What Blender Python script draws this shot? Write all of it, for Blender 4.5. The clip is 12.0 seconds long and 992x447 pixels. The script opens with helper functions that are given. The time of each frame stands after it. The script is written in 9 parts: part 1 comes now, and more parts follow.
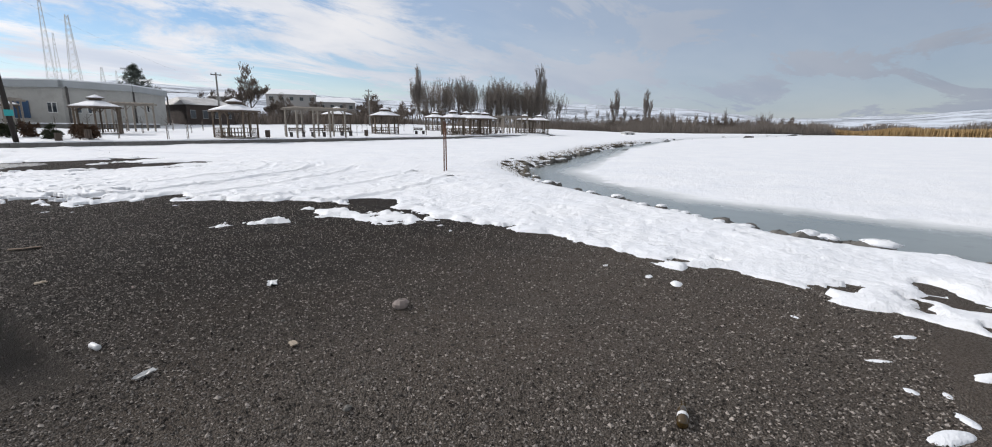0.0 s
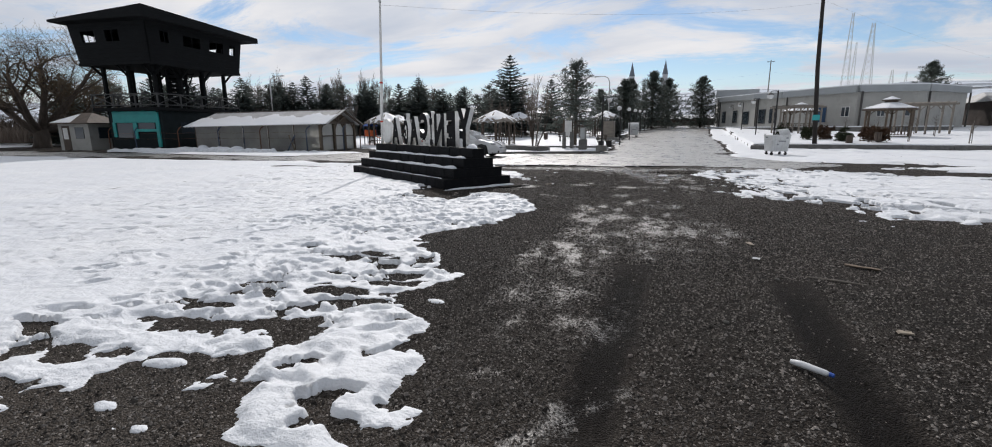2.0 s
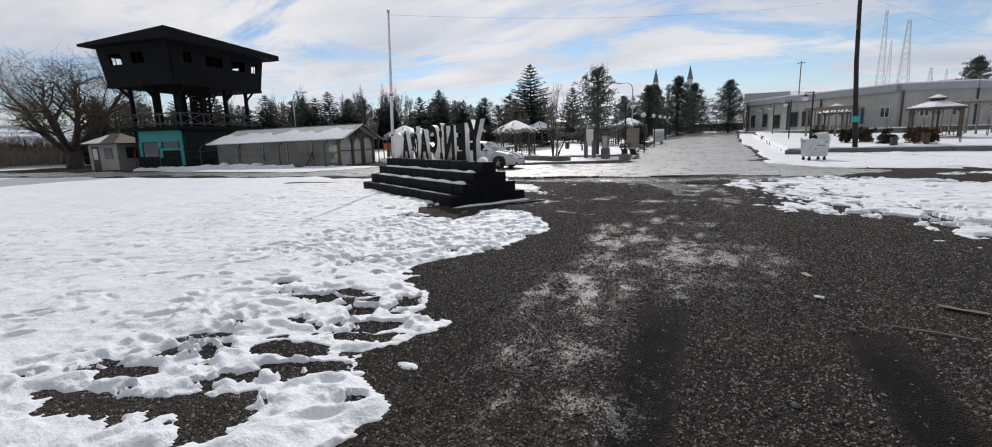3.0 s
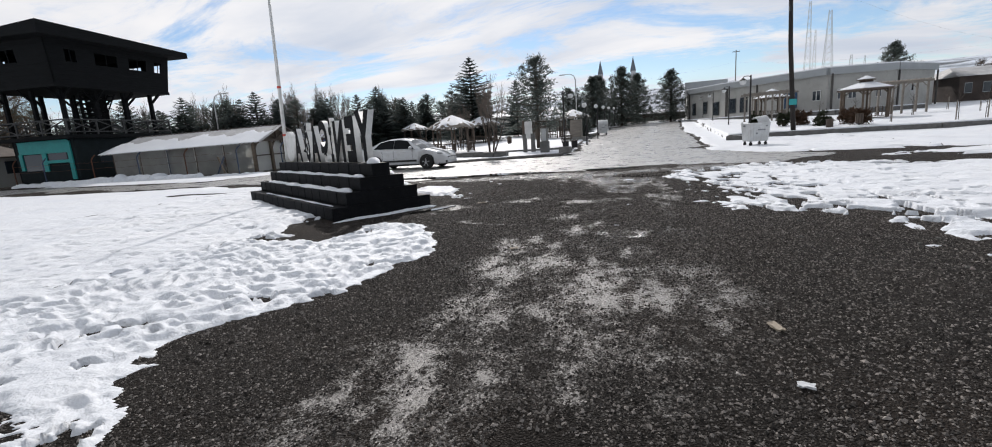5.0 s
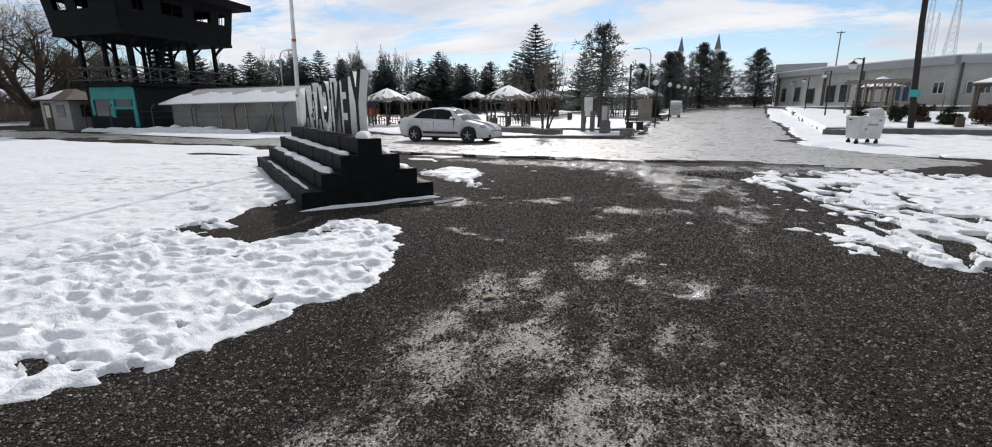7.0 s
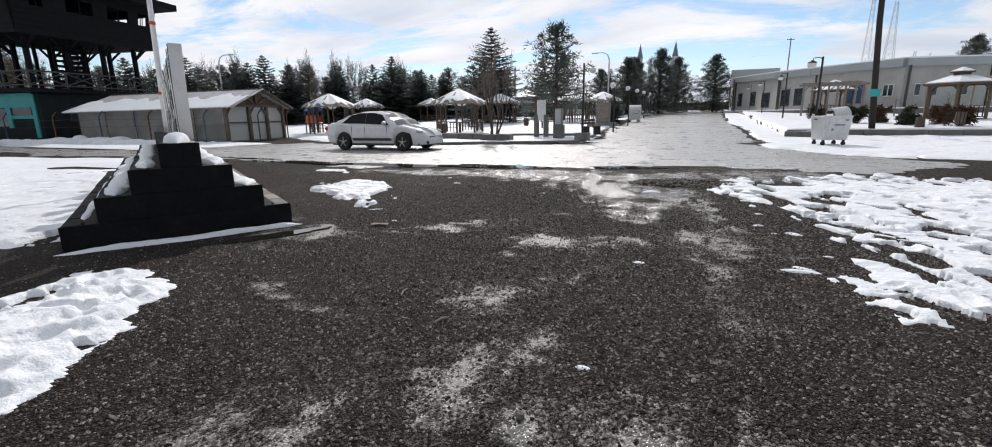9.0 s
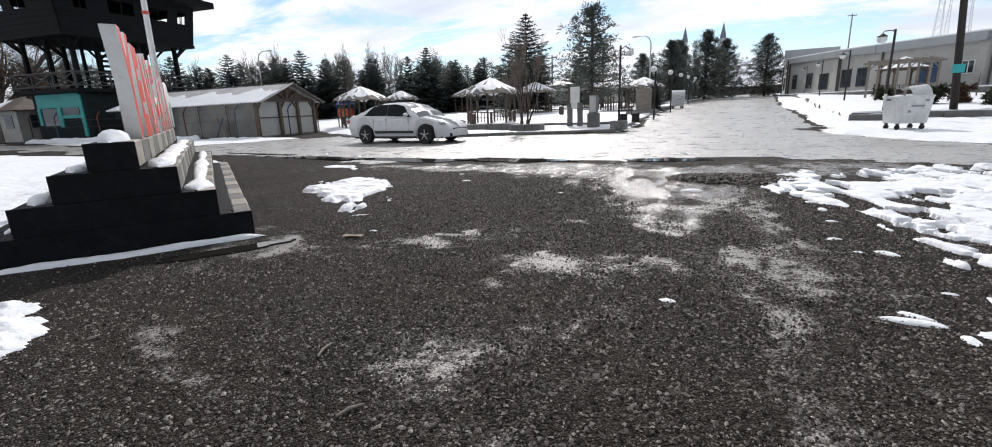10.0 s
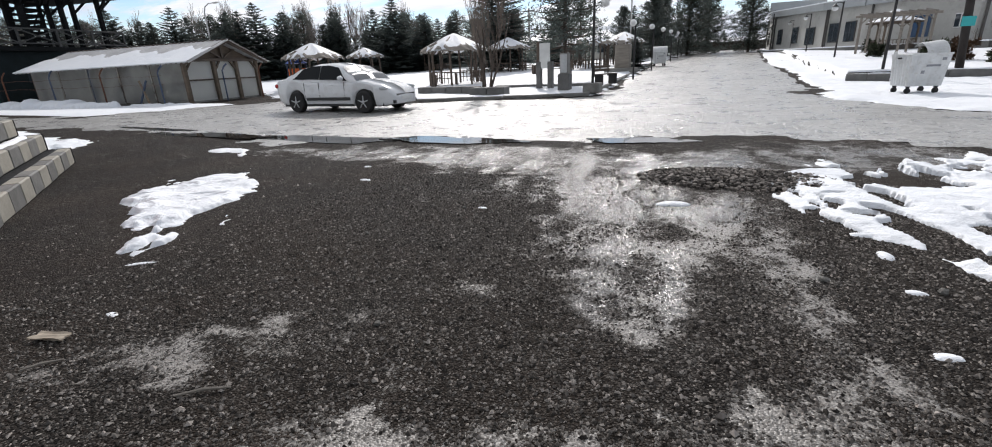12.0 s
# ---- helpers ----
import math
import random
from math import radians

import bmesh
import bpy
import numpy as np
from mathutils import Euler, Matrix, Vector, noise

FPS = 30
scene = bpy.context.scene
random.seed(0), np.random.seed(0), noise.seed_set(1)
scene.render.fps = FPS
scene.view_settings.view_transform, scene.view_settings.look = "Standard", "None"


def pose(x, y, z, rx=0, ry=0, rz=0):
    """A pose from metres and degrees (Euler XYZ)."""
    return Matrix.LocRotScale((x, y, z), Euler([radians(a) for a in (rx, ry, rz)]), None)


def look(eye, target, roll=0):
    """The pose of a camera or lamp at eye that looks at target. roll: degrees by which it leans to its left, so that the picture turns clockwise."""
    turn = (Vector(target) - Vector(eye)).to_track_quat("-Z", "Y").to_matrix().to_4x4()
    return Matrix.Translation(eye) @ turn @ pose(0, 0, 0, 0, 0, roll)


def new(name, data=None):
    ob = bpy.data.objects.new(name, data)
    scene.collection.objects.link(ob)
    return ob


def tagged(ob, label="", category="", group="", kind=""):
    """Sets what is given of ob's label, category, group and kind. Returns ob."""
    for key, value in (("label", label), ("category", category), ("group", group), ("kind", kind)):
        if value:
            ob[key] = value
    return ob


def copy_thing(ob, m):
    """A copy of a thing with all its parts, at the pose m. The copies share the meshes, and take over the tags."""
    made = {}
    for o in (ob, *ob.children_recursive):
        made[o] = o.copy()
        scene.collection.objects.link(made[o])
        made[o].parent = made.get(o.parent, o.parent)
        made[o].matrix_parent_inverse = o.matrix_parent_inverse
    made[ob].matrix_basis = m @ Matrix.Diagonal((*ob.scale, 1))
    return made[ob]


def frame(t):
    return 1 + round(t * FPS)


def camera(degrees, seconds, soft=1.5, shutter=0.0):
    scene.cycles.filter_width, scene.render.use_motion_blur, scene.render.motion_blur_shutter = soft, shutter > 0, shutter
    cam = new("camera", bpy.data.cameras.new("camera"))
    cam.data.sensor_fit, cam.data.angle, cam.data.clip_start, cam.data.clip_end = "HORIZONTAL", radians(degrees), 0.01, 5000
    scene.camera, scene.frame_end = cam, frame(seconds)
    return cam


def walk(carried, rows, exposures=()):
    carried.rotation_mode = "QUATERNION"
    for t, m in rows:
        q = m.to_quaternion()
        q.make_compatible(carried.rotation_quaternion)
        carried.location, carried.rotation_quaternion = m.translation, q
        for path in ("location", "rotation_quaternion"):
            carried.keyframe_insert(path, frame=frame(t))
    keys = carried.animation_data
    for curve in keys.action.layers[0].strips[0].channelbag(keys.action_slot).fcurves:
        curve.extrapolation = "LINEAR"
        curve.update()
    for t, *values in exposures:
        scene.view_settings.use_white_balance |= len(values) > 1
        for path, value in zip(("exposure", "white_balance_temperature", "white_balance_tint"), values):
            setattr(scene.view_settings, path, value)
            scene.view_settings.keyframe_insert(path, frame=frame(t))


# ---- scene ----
cam = camera(92.5, 12.0, 1.0)
PATH = [
    (0, (0.549, 0.235, 1.55), (2.111, 1.418, 1.151), 0.6),
    (0.5, (0.473, 0.743, 1.458), (1.411, 2.438, 0.96), 1.5),
    (1, (0.307, 1.224, 1.521), (0.264, 3.151, 0.986), 2.3),
    (1.5, (0.141, 1.676, 1.53), (-0.353, 3.55, 1.038), 2.1),
    (2, (0.012, 2.208, 1.509), (-0.8, 3.994, 1.116), -0.4),
    (2.5, (-0.115, 2.697, 1.526), (-1.018, 4.444, 1.165), -0.8),
    (3, (-0.142, 3.196, 1.539), (-1.049, 4.944, 1.189), -1.8),
    (3.5, (-0.119, 3.783, 1.473), (-1.017, 5.536, 1.125), -2.3),
    (5.5, (-0.024, 6.176, 1.409), (-0.738, 8.002, 1.016), -4.2),
    (6, (-0.032, 6.783, 1.41), (-0.774, 8.59, 0.981), -4.3),
    (6.5, (-0.11, 7.302, 1.48), (-0.989, 9.036, 1.008), -0.6),
    (8.5, (-0.463, 9.776, 1.26), (-1.563, 11.389, 0.825), -2.8),
    (9, (-0.405, 10.275, 1.232), (-1.246, 12.035, 0.79), -0.8),
    (9.5, (-0.392, 10.844, 1.194), (-1.061, 12.676, 0.751), -2.5),
    (10, (-0.497, 11.443, 1.182), (-1.482, 13.117, 0.706), -2.1),
    (10.5, (-0.551, 11.992, 1.23), (-1.416, 13.726, 0.738), -2.0),
    (11, (-0.644, 12.573, 1.229), (-1.59, 14.257, 0.711), -1.2),
    (11.5, (-0.789, 13.208, 1.239), (-1.777, 14.827, 0.604), -2.5),
    (12, (-0.859, 13.802, 1.277), (-1.762, 15.468, 0.637), -2.4),
]
walk(cam, [(t, look(eye, target, roll)) for t, eye, target, roll in PATH], [(0, -0.06, 6500, 12), (0.5, 0.15, 6500, 12), (1.0, -0.06, 6500, 12), (1.5, -0.28, 6500, 12), (2.5, -0.34, 6500, 12), (5.5, -0.16, 6500, 12), (8.5, -0.15, 6500, 12), (9.0, -0.06, 6500, 12), (9.5, 0.02, 6500, 12), (10.0, 0.14, 6500, 12), (10.5, 0.12, 6500, 12), (11.0, 0.12, 6500, 12), (11.5, 0.18, 6500, 12), (12.0, 0.08, 6500, 12)])

# ---- world, sun, exposure ----
SUN_AZ, SUN_EL = radians(-25), radians(36)   # clockwise from +y
world = bpy.data.worlds.new("world")
scene.world = world
world.use_nodes = True
wn, wl = world.node_tree.nodes, world.node_tree.links
wn.clear()


def wnode(kind, **kw):
    n = wn.new(kind)
    for k, v in kw.items():
        n.inputs[k].default_value = v
    return n


sky = wn.new("ShaderNodeTexSky")
sky.sky_type, sky.sun_disc = "NISHITA", False
sky.sun_elevation, sky.sun_rotation = SUN_EL, SUN_AZ
sky.air_density, sky.dust_density, sky.ozone_density = 1.0, 0.15, 3.5
tc = wn.new("ShaderNodeTexCoord")
sep = wn.new("ShaderNodeSeparateXYZ")
wl.new(tc.outputs["Generated"], sep.inputs[0])


def wmath(op, a, b=None):
    n = wn.new("ShaderNodeMath")
    n.operation = op
    for i, s in enumerate((a, b)):
        if s is None:
            continue
        if isinstance(s, (int, float)):
            n.inputs[i].default_value = s
        else:
            wl.new(s, n.inputs[i])
    return n.outputs[0]


zz = wmath("ADD", wmath("MAXIMUM", sep.outputs["Z"], 0.0), 0.16)
comb = wn.new("ShaderNodeCombineXYZ")
wl.new(wmath("DIVIDE", sep.outputs["X"], zz), comb.inputs[0])
wl.new(wmath("DIVIDE", sep.outputs["Y"], zz), comb.inputs[1])


def cloud(scale, detail, rough, offset, lo, hi, distort=0.0, extra=None):
    m = wn.new("ShaderNodeMapping")
    m.inputs["Location"].default_value = offset
    m.inputs["Rotation"].default_value = (0, 0, 0.5)
    m.inputs["Scale"].default_value = (1.0, 1.7, 1.0)
    wl.new(comb.outputs[0], m.inputs[0])
    n = wnode("ShaderNodeTexNoise", Scale=scale, Detail=detail, Roughness=rough, Distortion=distort)
    wl.new(m.outputs[0], n.inputs["Vector"])
    r = wn.new("ShaderNodeMapRange")
    r.interpolation_type = "SMOOTHSTEP"
    r.inputs[1].default_value, r.inputs[2].default_value = lo, hi
    wl.new(n.outputs["Fac"] if extra is None else wmath("ADD", n.outputs["Fac"], extra), r.inputs[0])
    return r.outputs[0]


more = wn.new("ShaderNodeMapRange")
more.inputs[1].default_value, more.inputs[2].default_value, more.inputs[3].default_value, more.inputs[4].default_value = 0.12, 0.45, -0.015, 0.13
wl.new(sep.outputs["Z"], more.inputs[0])
cover = cloud(0.75, 12, 0.66, (3.1, 1.7, 0), 0.40, 0.545, 0.5, more.outputs[0])
# thin haze closes the sky towards the horizon
low = wn.new("ShaderNodeMapRange")
low.inputs[1].default_value, low.inputs[2].default_value, low.inputs[3].default_value, low.inputs[4].default_value = 0.0, 0.10, 0.75, 0.0
wl.new(sep.outputs["Z"], low.inputs[0])
cover = wmath("MAXIMUM", cover, low.outputs[0])
# a closed grey sheet opposite the lake shore
east = wn.new("ShaderNodeMapRange")
east.interpolation_type = "SMOOTHSTEP"
east.inputs[1].default_value, east.inputs[2].default_value, east.inputs[3].default_value, east.inputs[4].default_value = 0.45, 0.95, 0.0, 0.72
wl.new(sep.outputs["X"], east.inputs[0])
cover = wmath("MAXIMUM", cover, east.outputs[0])
body = cloud(0.8, 6, 0.55, (7.3, 4.4, 0), 0.25, 0.75, 0.3)
shade = wn.new("ShaderNodeMix")
shade.data_type = "RGBA"
shade.inputs[6].default_value = (0.62, 0.69, 0.80, 1)
shade.inputs[7].default_value = (1.0, 1.0, 1.0, 1)
wl.new(body, shade.inputs[0])
leaden = wn.new("ShaderNodeMix")
leaden.data_type = "RGBA"
leaden.inputs[7].default_value = (0.50, 0.60, 0.75, 1)
wl.new(east.outputs[0], leaden.inputs[0])
wl.new(shade.outputs[2], leaden.inputs[6])
bg_sky = wnode("ShaderNodeBackground", Strength=0.115)
wl.new(sky.outputs[0], bg_sky.inputs[0])
bg_cloud = wnode("ShaderNodeBackground", Strength=0.95)
wl.new(leaden.outputs[2], bg_cloud.inputs[0])
# cloud is brightest towards the sun
side = wmath("ADD", wmath("MULTIPLY", sep.outputs["X"], math.sin(SUN_AZ)), wmath("MULTIPLY", sep.outputs["Y"], math.cos(SUN_AZ)))
glow = wn.new("ShaderNodeMapRange")
glow.inputs[1].default_value, glow.inputs[2].default_value, glow.inputs[3].default_value, glow.inputs[4].default_value = -0.5, 0.9, 0.60, 1.08
wl.new(side, glow.inputs[0])
wl.new(glow.outputs[0], bg_cloud.inputs[1])
mixw = wn.new("ShaderNodeMixShader")
wl.new(cover, mixw.inputs[0])
wl.new(bg_sky.outputs[0], mixw.inputs[1])
wl.new(bg_cloud.outputs[0], mixw.inputs[2])
wout = wn.new("ShaderNodeOutputWorld")
wl.new(mixw.outputs[0], wout.inputs[0])

sun = new("sun", bpy.data.lights.new("sun", "SUN"))
sun.data.energy, sun.data.angle, sun.data.color = 2.9, radians(0.8), (1.0, 0.965, 0.92)
to_sun = Vector((math.sin(SUN_AZ) * math.cos(SUN_EL), math.cos(SUN_AZ) * math.cos(SUN_EL), math.sin(SUN_EL)))
sun.matrix_world = look(to_sun * 50, (0, 0, 0))


# ---- materials ----
class Mat:
    """A node material under construction."""

    def __init__(self, name):
        self.m = bpy.data.materials.new(name)
        self.m.use_nodes = True
        self.n, self.l = self.m.node_tree.nodes, self.m.node_tree.links
        self.bsdf = self.n["Principled BSDF"]
        self.geo = self.n.new("ShaderNodeNewGeometry")
        self.tc = self.n.new("ShaderNodeTexCoord")

    def put(self, socket, value):
        s = self.bsdf.inputs[socket]
        if isinstance(value, bpy.types.NodeSocket):
            self.l.new(value, s)
        else:
            s.default_value = (*value, 1) if isinstance(value, tuple) and len(value) == 3 else value

    def noise(self, scale, detail=4, rough=0.55, world_space=True, stretch=(1, 1, 1), distort=0.0):
        mp = self.n.new("ShaderNodeMapping")
        mp.inputs["Scale"].default_value = stretch
        self.l.new(self.geo.outputs["Position"] if world_space else self.tc.outputs["Object"], mp.inputs[0])
        t = self.n.new("ShaderNodeTexNoise")
        t.inputs["Scale"].default_value, t.inputs["Detail"].default_value = scale, detail
        t.inputs["Roughness"].default_value, t.inputs["Distortion"].default_value = rough, distort
        self.l.new(mp.outputs[0], t.inputs["Vector"])
        return t.outputs["Fac"]

    def voronoi(self, scale, feature="F1", out="Distance"):
        t = self.n.new("ShaderNodeTexVoronoi")
        t.feature = feature
        t.inputs["Scale"].default_value = scale
        self.l.new(self.geo.outputs["Position"], t.inputs["Vector"])
        return t.outputs[out]

    def ramp(self, fac, lo, hi, a=0.0, b=1.0):
        r = self.n.new("ShaderNodeMapRange")
        r.inputs[1].default_value, r.inputs[2].default_value = lo, hi
        r.inputs[3].default_value, r.inputs[4].default_value = a, b
        self.l.new(fac, r.inputs[0])
        return r.outputs[0]

    def mix(self, fac, a, b):
        x = self.n.new("ShaderNodeMix")
        x.data_type = "RGBA"
        for i, v in ((0, fac), (6, a), (7, b)):
            if isinstance(v, bpy.types.NodeSocket):
                self.l.new(v, x.inputs[i])
            else:
                x.inputs[i].default_value = (*v, 1) if isinstance(v, tuple) else v
        return x.outputs[2]

    def math(self, op, a, b=0.0):
        x = self.n.new("ShaderNodeMath")
        x.operation = op
        for i, v in enumerate((a, b)):
            if isinstance(v, bpy.types.NodeSocket):
                self.l.new(v, x.inputs[i])
            else:
                x.inputs[i].default_value = v
        return x.outputs[0]

    def bump(self, height, strength=0.5, dist=0.01, under=None):
        b = self.n.new("ShaderNodeBump")
        b.inputs["Strength"].default_value, b.inputs["Distance"].default_value = strength, dist
        self.l.new(height, b.inputs["Height"])
        if under is not None:
            self.l.new(under, b.inputs["Normal"])
        self.l.new(b.outputs[0], self.bsdf.inputs["Normal"])
        return b.outputs[0]

    def random(self):
        return self.n.new("ShaderNodeObjectInfo").outputs["Random"]

    def island(self):
        return self.geo.outputs["Random Per Island"]


def plain(name, color, rough=0.6, metal=0.0, var=0.25, scale=3.0, fine=60.0, bump=0.15, stretch=(1, 1, 1), dirt=None, each=0.0, spec=0.5):
    """A surface with stains at a large scale and grain at a small one."""
    k = Mat(name)
    big, small = k.noise(scale, 5, 0.6, stretch=stretch), k.noise(fine, 3, 0.6, stretch=stretch)
    dark = tuple(c * (1 - var) for c in color)
    light = tuple(min(1.0, c * (1 + var)) for c in color)
    col = k.mix(k.ramp(big, 0.3, 0.7), dark, light)
    col = k.mix(k.ramp(small, 0.35, 0.75, 0, 0.35), col, dark)
    if dirt:
        col = k.mix(k.ramp(k.noise(scale * 2.3, 6, 0.7), 0.52, 0.75, 0, 0.75), col, dirt)
    if each:
        col = k.mix(k.ramp(k.random(), 0, 1, 0, each), col, dark)
    k.put("Base Color", col)
    k.put("Roughness", k.ramp(small, 0.2, 0.8, max(0.03, rough - 0.12), min(1, rough + 0.12)))
    k.put("Metallic", metal)
    k.put("Specular IOR Level", spec)
    if bump:
        k.bump(small, bump, 0.01)
    return k.m


def gravel_ground():
    """Crushed dark stone; grey mud smeared in the wheel lanes; two dark spin marks."""
    k = Mat("gravel")
    at = k.n.new("ShaderNodeSeparateXYZ")
    k.l.new(k.geo.outputs["Position"], at.inputs[0])
    X, Y = at.outputs[0], at.outputs[1]
    cell = k.n.new("ShaderNodeSeparateColor")
    k.l.new(k.voronoi(88.0, out="Color"), cell.inputs[0])
    small = k.n.new("ShaderNodeSeparateColor")
    k.l.new(k.voronoi(150.0, out="Color"), small.inputs[0])
    smear = k.n.new("ShaderNodeAttribute")
    smear.attribute_name = "mud"
    soak = k.n.new("ShaderNodeAttribute")
    soak.attribute_name = "wet"
    blot = k.math("ADD", k.math("MULTIPLY", k.noise(2.2, 8, 0.70, distort=0.8), 0.5), k.math("MULTIPLY", k.noise(9.0, 8, 0.8, distort=0.4), 0.5))
    mud = k.math("ADD", smear.outputs["Fac"], k.math("MULTIPLY", k.math("SUBTRACT", blot, 0.5), 3.4))
    mud = k.math("ADD", mud, k.math("MULTIPLY", k.math("SUBTRACT", cell.outputs[1], 0.5), 0.50))
    m = k.ramp(mud, 0.36, 0.66)
    wet = k.ramp(k.math("ADD", soak.outputs["Fac"], k.math("MULTIPLY", k.math("SUBTRACT", k.noise(3.0, 6, 0.7), 0.5), 1.2)), 0.35, 0.75)
    # stones: mostly near black, some grey, a few pale
    tone = k.math("POWER", cell.outputs[0], 2.2)
    stone = k.mix(tone, (0.010, 0.0086, 0.0078), (0.33, 0.295, 0.265))
    stone = k.mix(k.ramp(small.outputs[0], 0.70, 0.95, 0, 0.75), stone, (0.30, 0.27, 0.245))
    stone = k.mix(k.ramp(small.outputs[2], 0.66, 0.80, 0, 0.85), stone, (0.006, 0.005, 0.0045))
    # gaps between stones painted near black, as the shade in them
    stone = k.mix(k.ramp(k.voronoi(88.0), 0.36, 0.62, 0, 0.85), stone, (0.006, 0.005, 0.0043))
    stone = k.mix(k.ramp(k.noise(24.0, 5, 0.75), 0.50, 0.62, 0, 0.70), stone, (0.007, 0.006, 0.0052))
    stone = k.mix(k.ramp(k.noise(38.0, 4, 0.75), 0.56, 0.70, 0, 0.60), stone, (0.24, 0.215, 0.195))
    stone = k.mix(k.ramp(k.noise(1.1, 5, 0.6), 0.42, 0.7, 0, 0.34), stone, (0.060, 0.047, 0.036))
    stone = k.mix(k.ramp(k.noise(0.5, 6, 0.65, distort=0.8), 0.40, 0.68, 0.0, 0.40), stone, (0.018, 0.015, 0.0128))
    stone = k.mix(k.ramp(k.noise(0.7, 4, 0.6), 0.38, 0.66, 0, 0.26), stone, (0.085, 0.056, 0.038))
    stone = k.mix(k.math("MULTIPLY", k.ramp(Y, 2.5, 6.0, 0.75, 0.0), k.ramp(k.noise(46.0, 5, 0.8), 0.40, 0.62, 0.12, 1.0)), stone, (0.17, 0.147, 0.125))
    # stone darkened unevenly, most between y 5.5 and 9.8
    dark_band = k.math("MULTIPLY", k.math("MULTIPLY", k.ramp(Y, 2.6, 5.5), k.ramp(Y, 9.8, 12.5, 1.0, 0.62)), k.ramp(k.noise(0.6, 5, 0.6), 0.30, 0.55, 0.35, 0.66))
    stone = k.mix(dark_band, stone, (0.014, 0.0118, 0.010))
    film = k.mix(k.noise(9.0, 7, 0.75), (0.13, 0.118, 0.104), (0.33, 0.307, 0.28))
    film = k.mix(k.ramp(k.noise(32.0, 5, 0.75), 0.45, 0.7, 0, 0.6), film, (0.07, 0.062, 0.053))
    film = k.mix(k.ramp(small.outputs[1], 0.78, 0.92, 0, 0.85), film, (0.02, 0.017, 0.0145))
    film = k.mix(k.math("MULTIPLY", wet, 0.55), film, (0.055, 0.05, 0.045))
    col = k.mix(m, stone, film)
    # spin marks left by a car's driven wheels
    along = k.math("MULTIPLY", k.ramp(Y, 3.6, 4.6), k.ramp(Y, 6.9, 7.7, 1, 0))
    jag = k.ramp(k.noise(14.0, 5, 0.75), 0.25, 0.75, -0.09, 0.09)
    left = k.ramp(k.math("ADD", k.math("ABSOLUTE", k.math("ADD", X, k.math("ADD", k.math("MULTIPLY", Y, 0.055), 0.262))), jag), 0.10, 0.21, 1, 0)
    right = k.ramp(k.math("ADD", k.math("ABSOLUTE", k.math("SUBTRACT", k.math("ADD", X, k.math("MULTIPLY", Y, 0.055)), 1.185)), jag), 0.10, 0.21, 1, 0)
    spin = k.math("MULTIPLY", k.math("MAXIMUM", left, right), k.math("MULTIPLY", along, k.ramp(k.noise(5, 4, 0.6), 0.15, 0.35)))
    k.put("Base Color", k.mix(k.math("MULTIPLY", spin, 0.95), col, (0.008, 0.0062, 0.0053)))
    k.put("Roughness", k.mix(m, (0.8, 0.8, 0.8), k.mix(wet, (0.46, 0.46, 0.46), (0.22, 0.22, 0.22))))
    k.put("Specular IOR Level", k.math("ADD", k.ramp(m, 0, 1, 0.10, 0.75), k.math("MULTIPLY", wet, 0.4)))
    h = k.math("MULTIPLY", k.math("SUBTRACT", 1.0, k.voronoi(88.0)), k.ramp(m, 0, 1, 1.0, 0.25))
    under = k.bump(k.noise(5.0, 4), 0.3, 0.03)
    k.bump(k.math("ADD", h, k.math("MULTIPLY", cell.outputs[2], 0.6)), 1.0, 0.018, under)
    return k.m


def stone_chips():
    k = Mat("stone_chips")
    c = k.mix(k.math("POWER", k.island(), 1.9), (0.014, 0.012, 0.0105), (0.40, 0.36, 0.325))
    k.put("Base Color", k.mix(k.ramp(k.noise(90, 3), 0.4, 0.7, 0, 0.4), c, (0.10, 0.09, 0.08)))
    k.put("Roughness", 0.75)
    k.put("Specular IOR Level", 0.12)
    return k.m


def asphalt():
    """Worn pale road, glistening with melt water."""
    k = Mat("asphalt")
    big = k.noise(0.35, 5, 0.6, distort=0.6)
    col = k.mix(k.ramp(big, 0.35, 0.7), (0.25, 0.242, 0.228), (0.42, 0.41, 0.39))
    col = k.mix(k.ramp(k.noise(2.6, 6, 0.7), 0.5, 0.72, 0, 0.6), col, (0.52, 0.51, 0.49))
    dark = k.math("ADD", k.math("MULTIPLY", k.noise(0.8, 5, 0.65, stretch=(0.35, 1, 1)), 0.7), k.math("MULTIPLY", k.noise(6, 5, 0.7), 0.3))
    col = k.mix(k.ramp(dark, 0.56, 0.64, 0, 0.7), col, (0.06, 0.055, 0.05))
    col = k.mix(k.ramp(k.noise(7.0, 8, 0.8, stretch=(0.6, 1, 1)), 0.52, 0.64, 0, 0.7), col, (0.09, 0.085, 0.078))
    col = k.mix(k.ramp(k.noise(17.0, 5, 0.7), 0.42, 0.62, 0, 0.65), col, (0.10, 0.094, 0.087))
    col = k.mix(k.ramp(k.noise(1.3, 6, 0.7, distort=1.0), 0.56, 0.66, 0, 0.7), col, (0.08, 0.075, 0.068))
    k.put("Base Color", k.mix(k.ramp(k.noise(80, 3), 0.5, 0.75, 0, 0.5), col, (0.07, 0.066, 0.062)))
    k.put("Roughness", k.ramp(k.noise(1.6, 8, 0.75), 0.38, 0.62, 0.20, 0.48))
    k.put("Specular IOR Level", 1.0)
    u = k.bump(k.noise(2.2, 7, 0.7), 0.35, 0.04)
    k.bump(k.math("ADD", k.noise(26, 6, 0.75), k.math("MULTIPLY", k.voronoi(16.0), 1.4)), 0.8, 0.016, u)
    return k.m


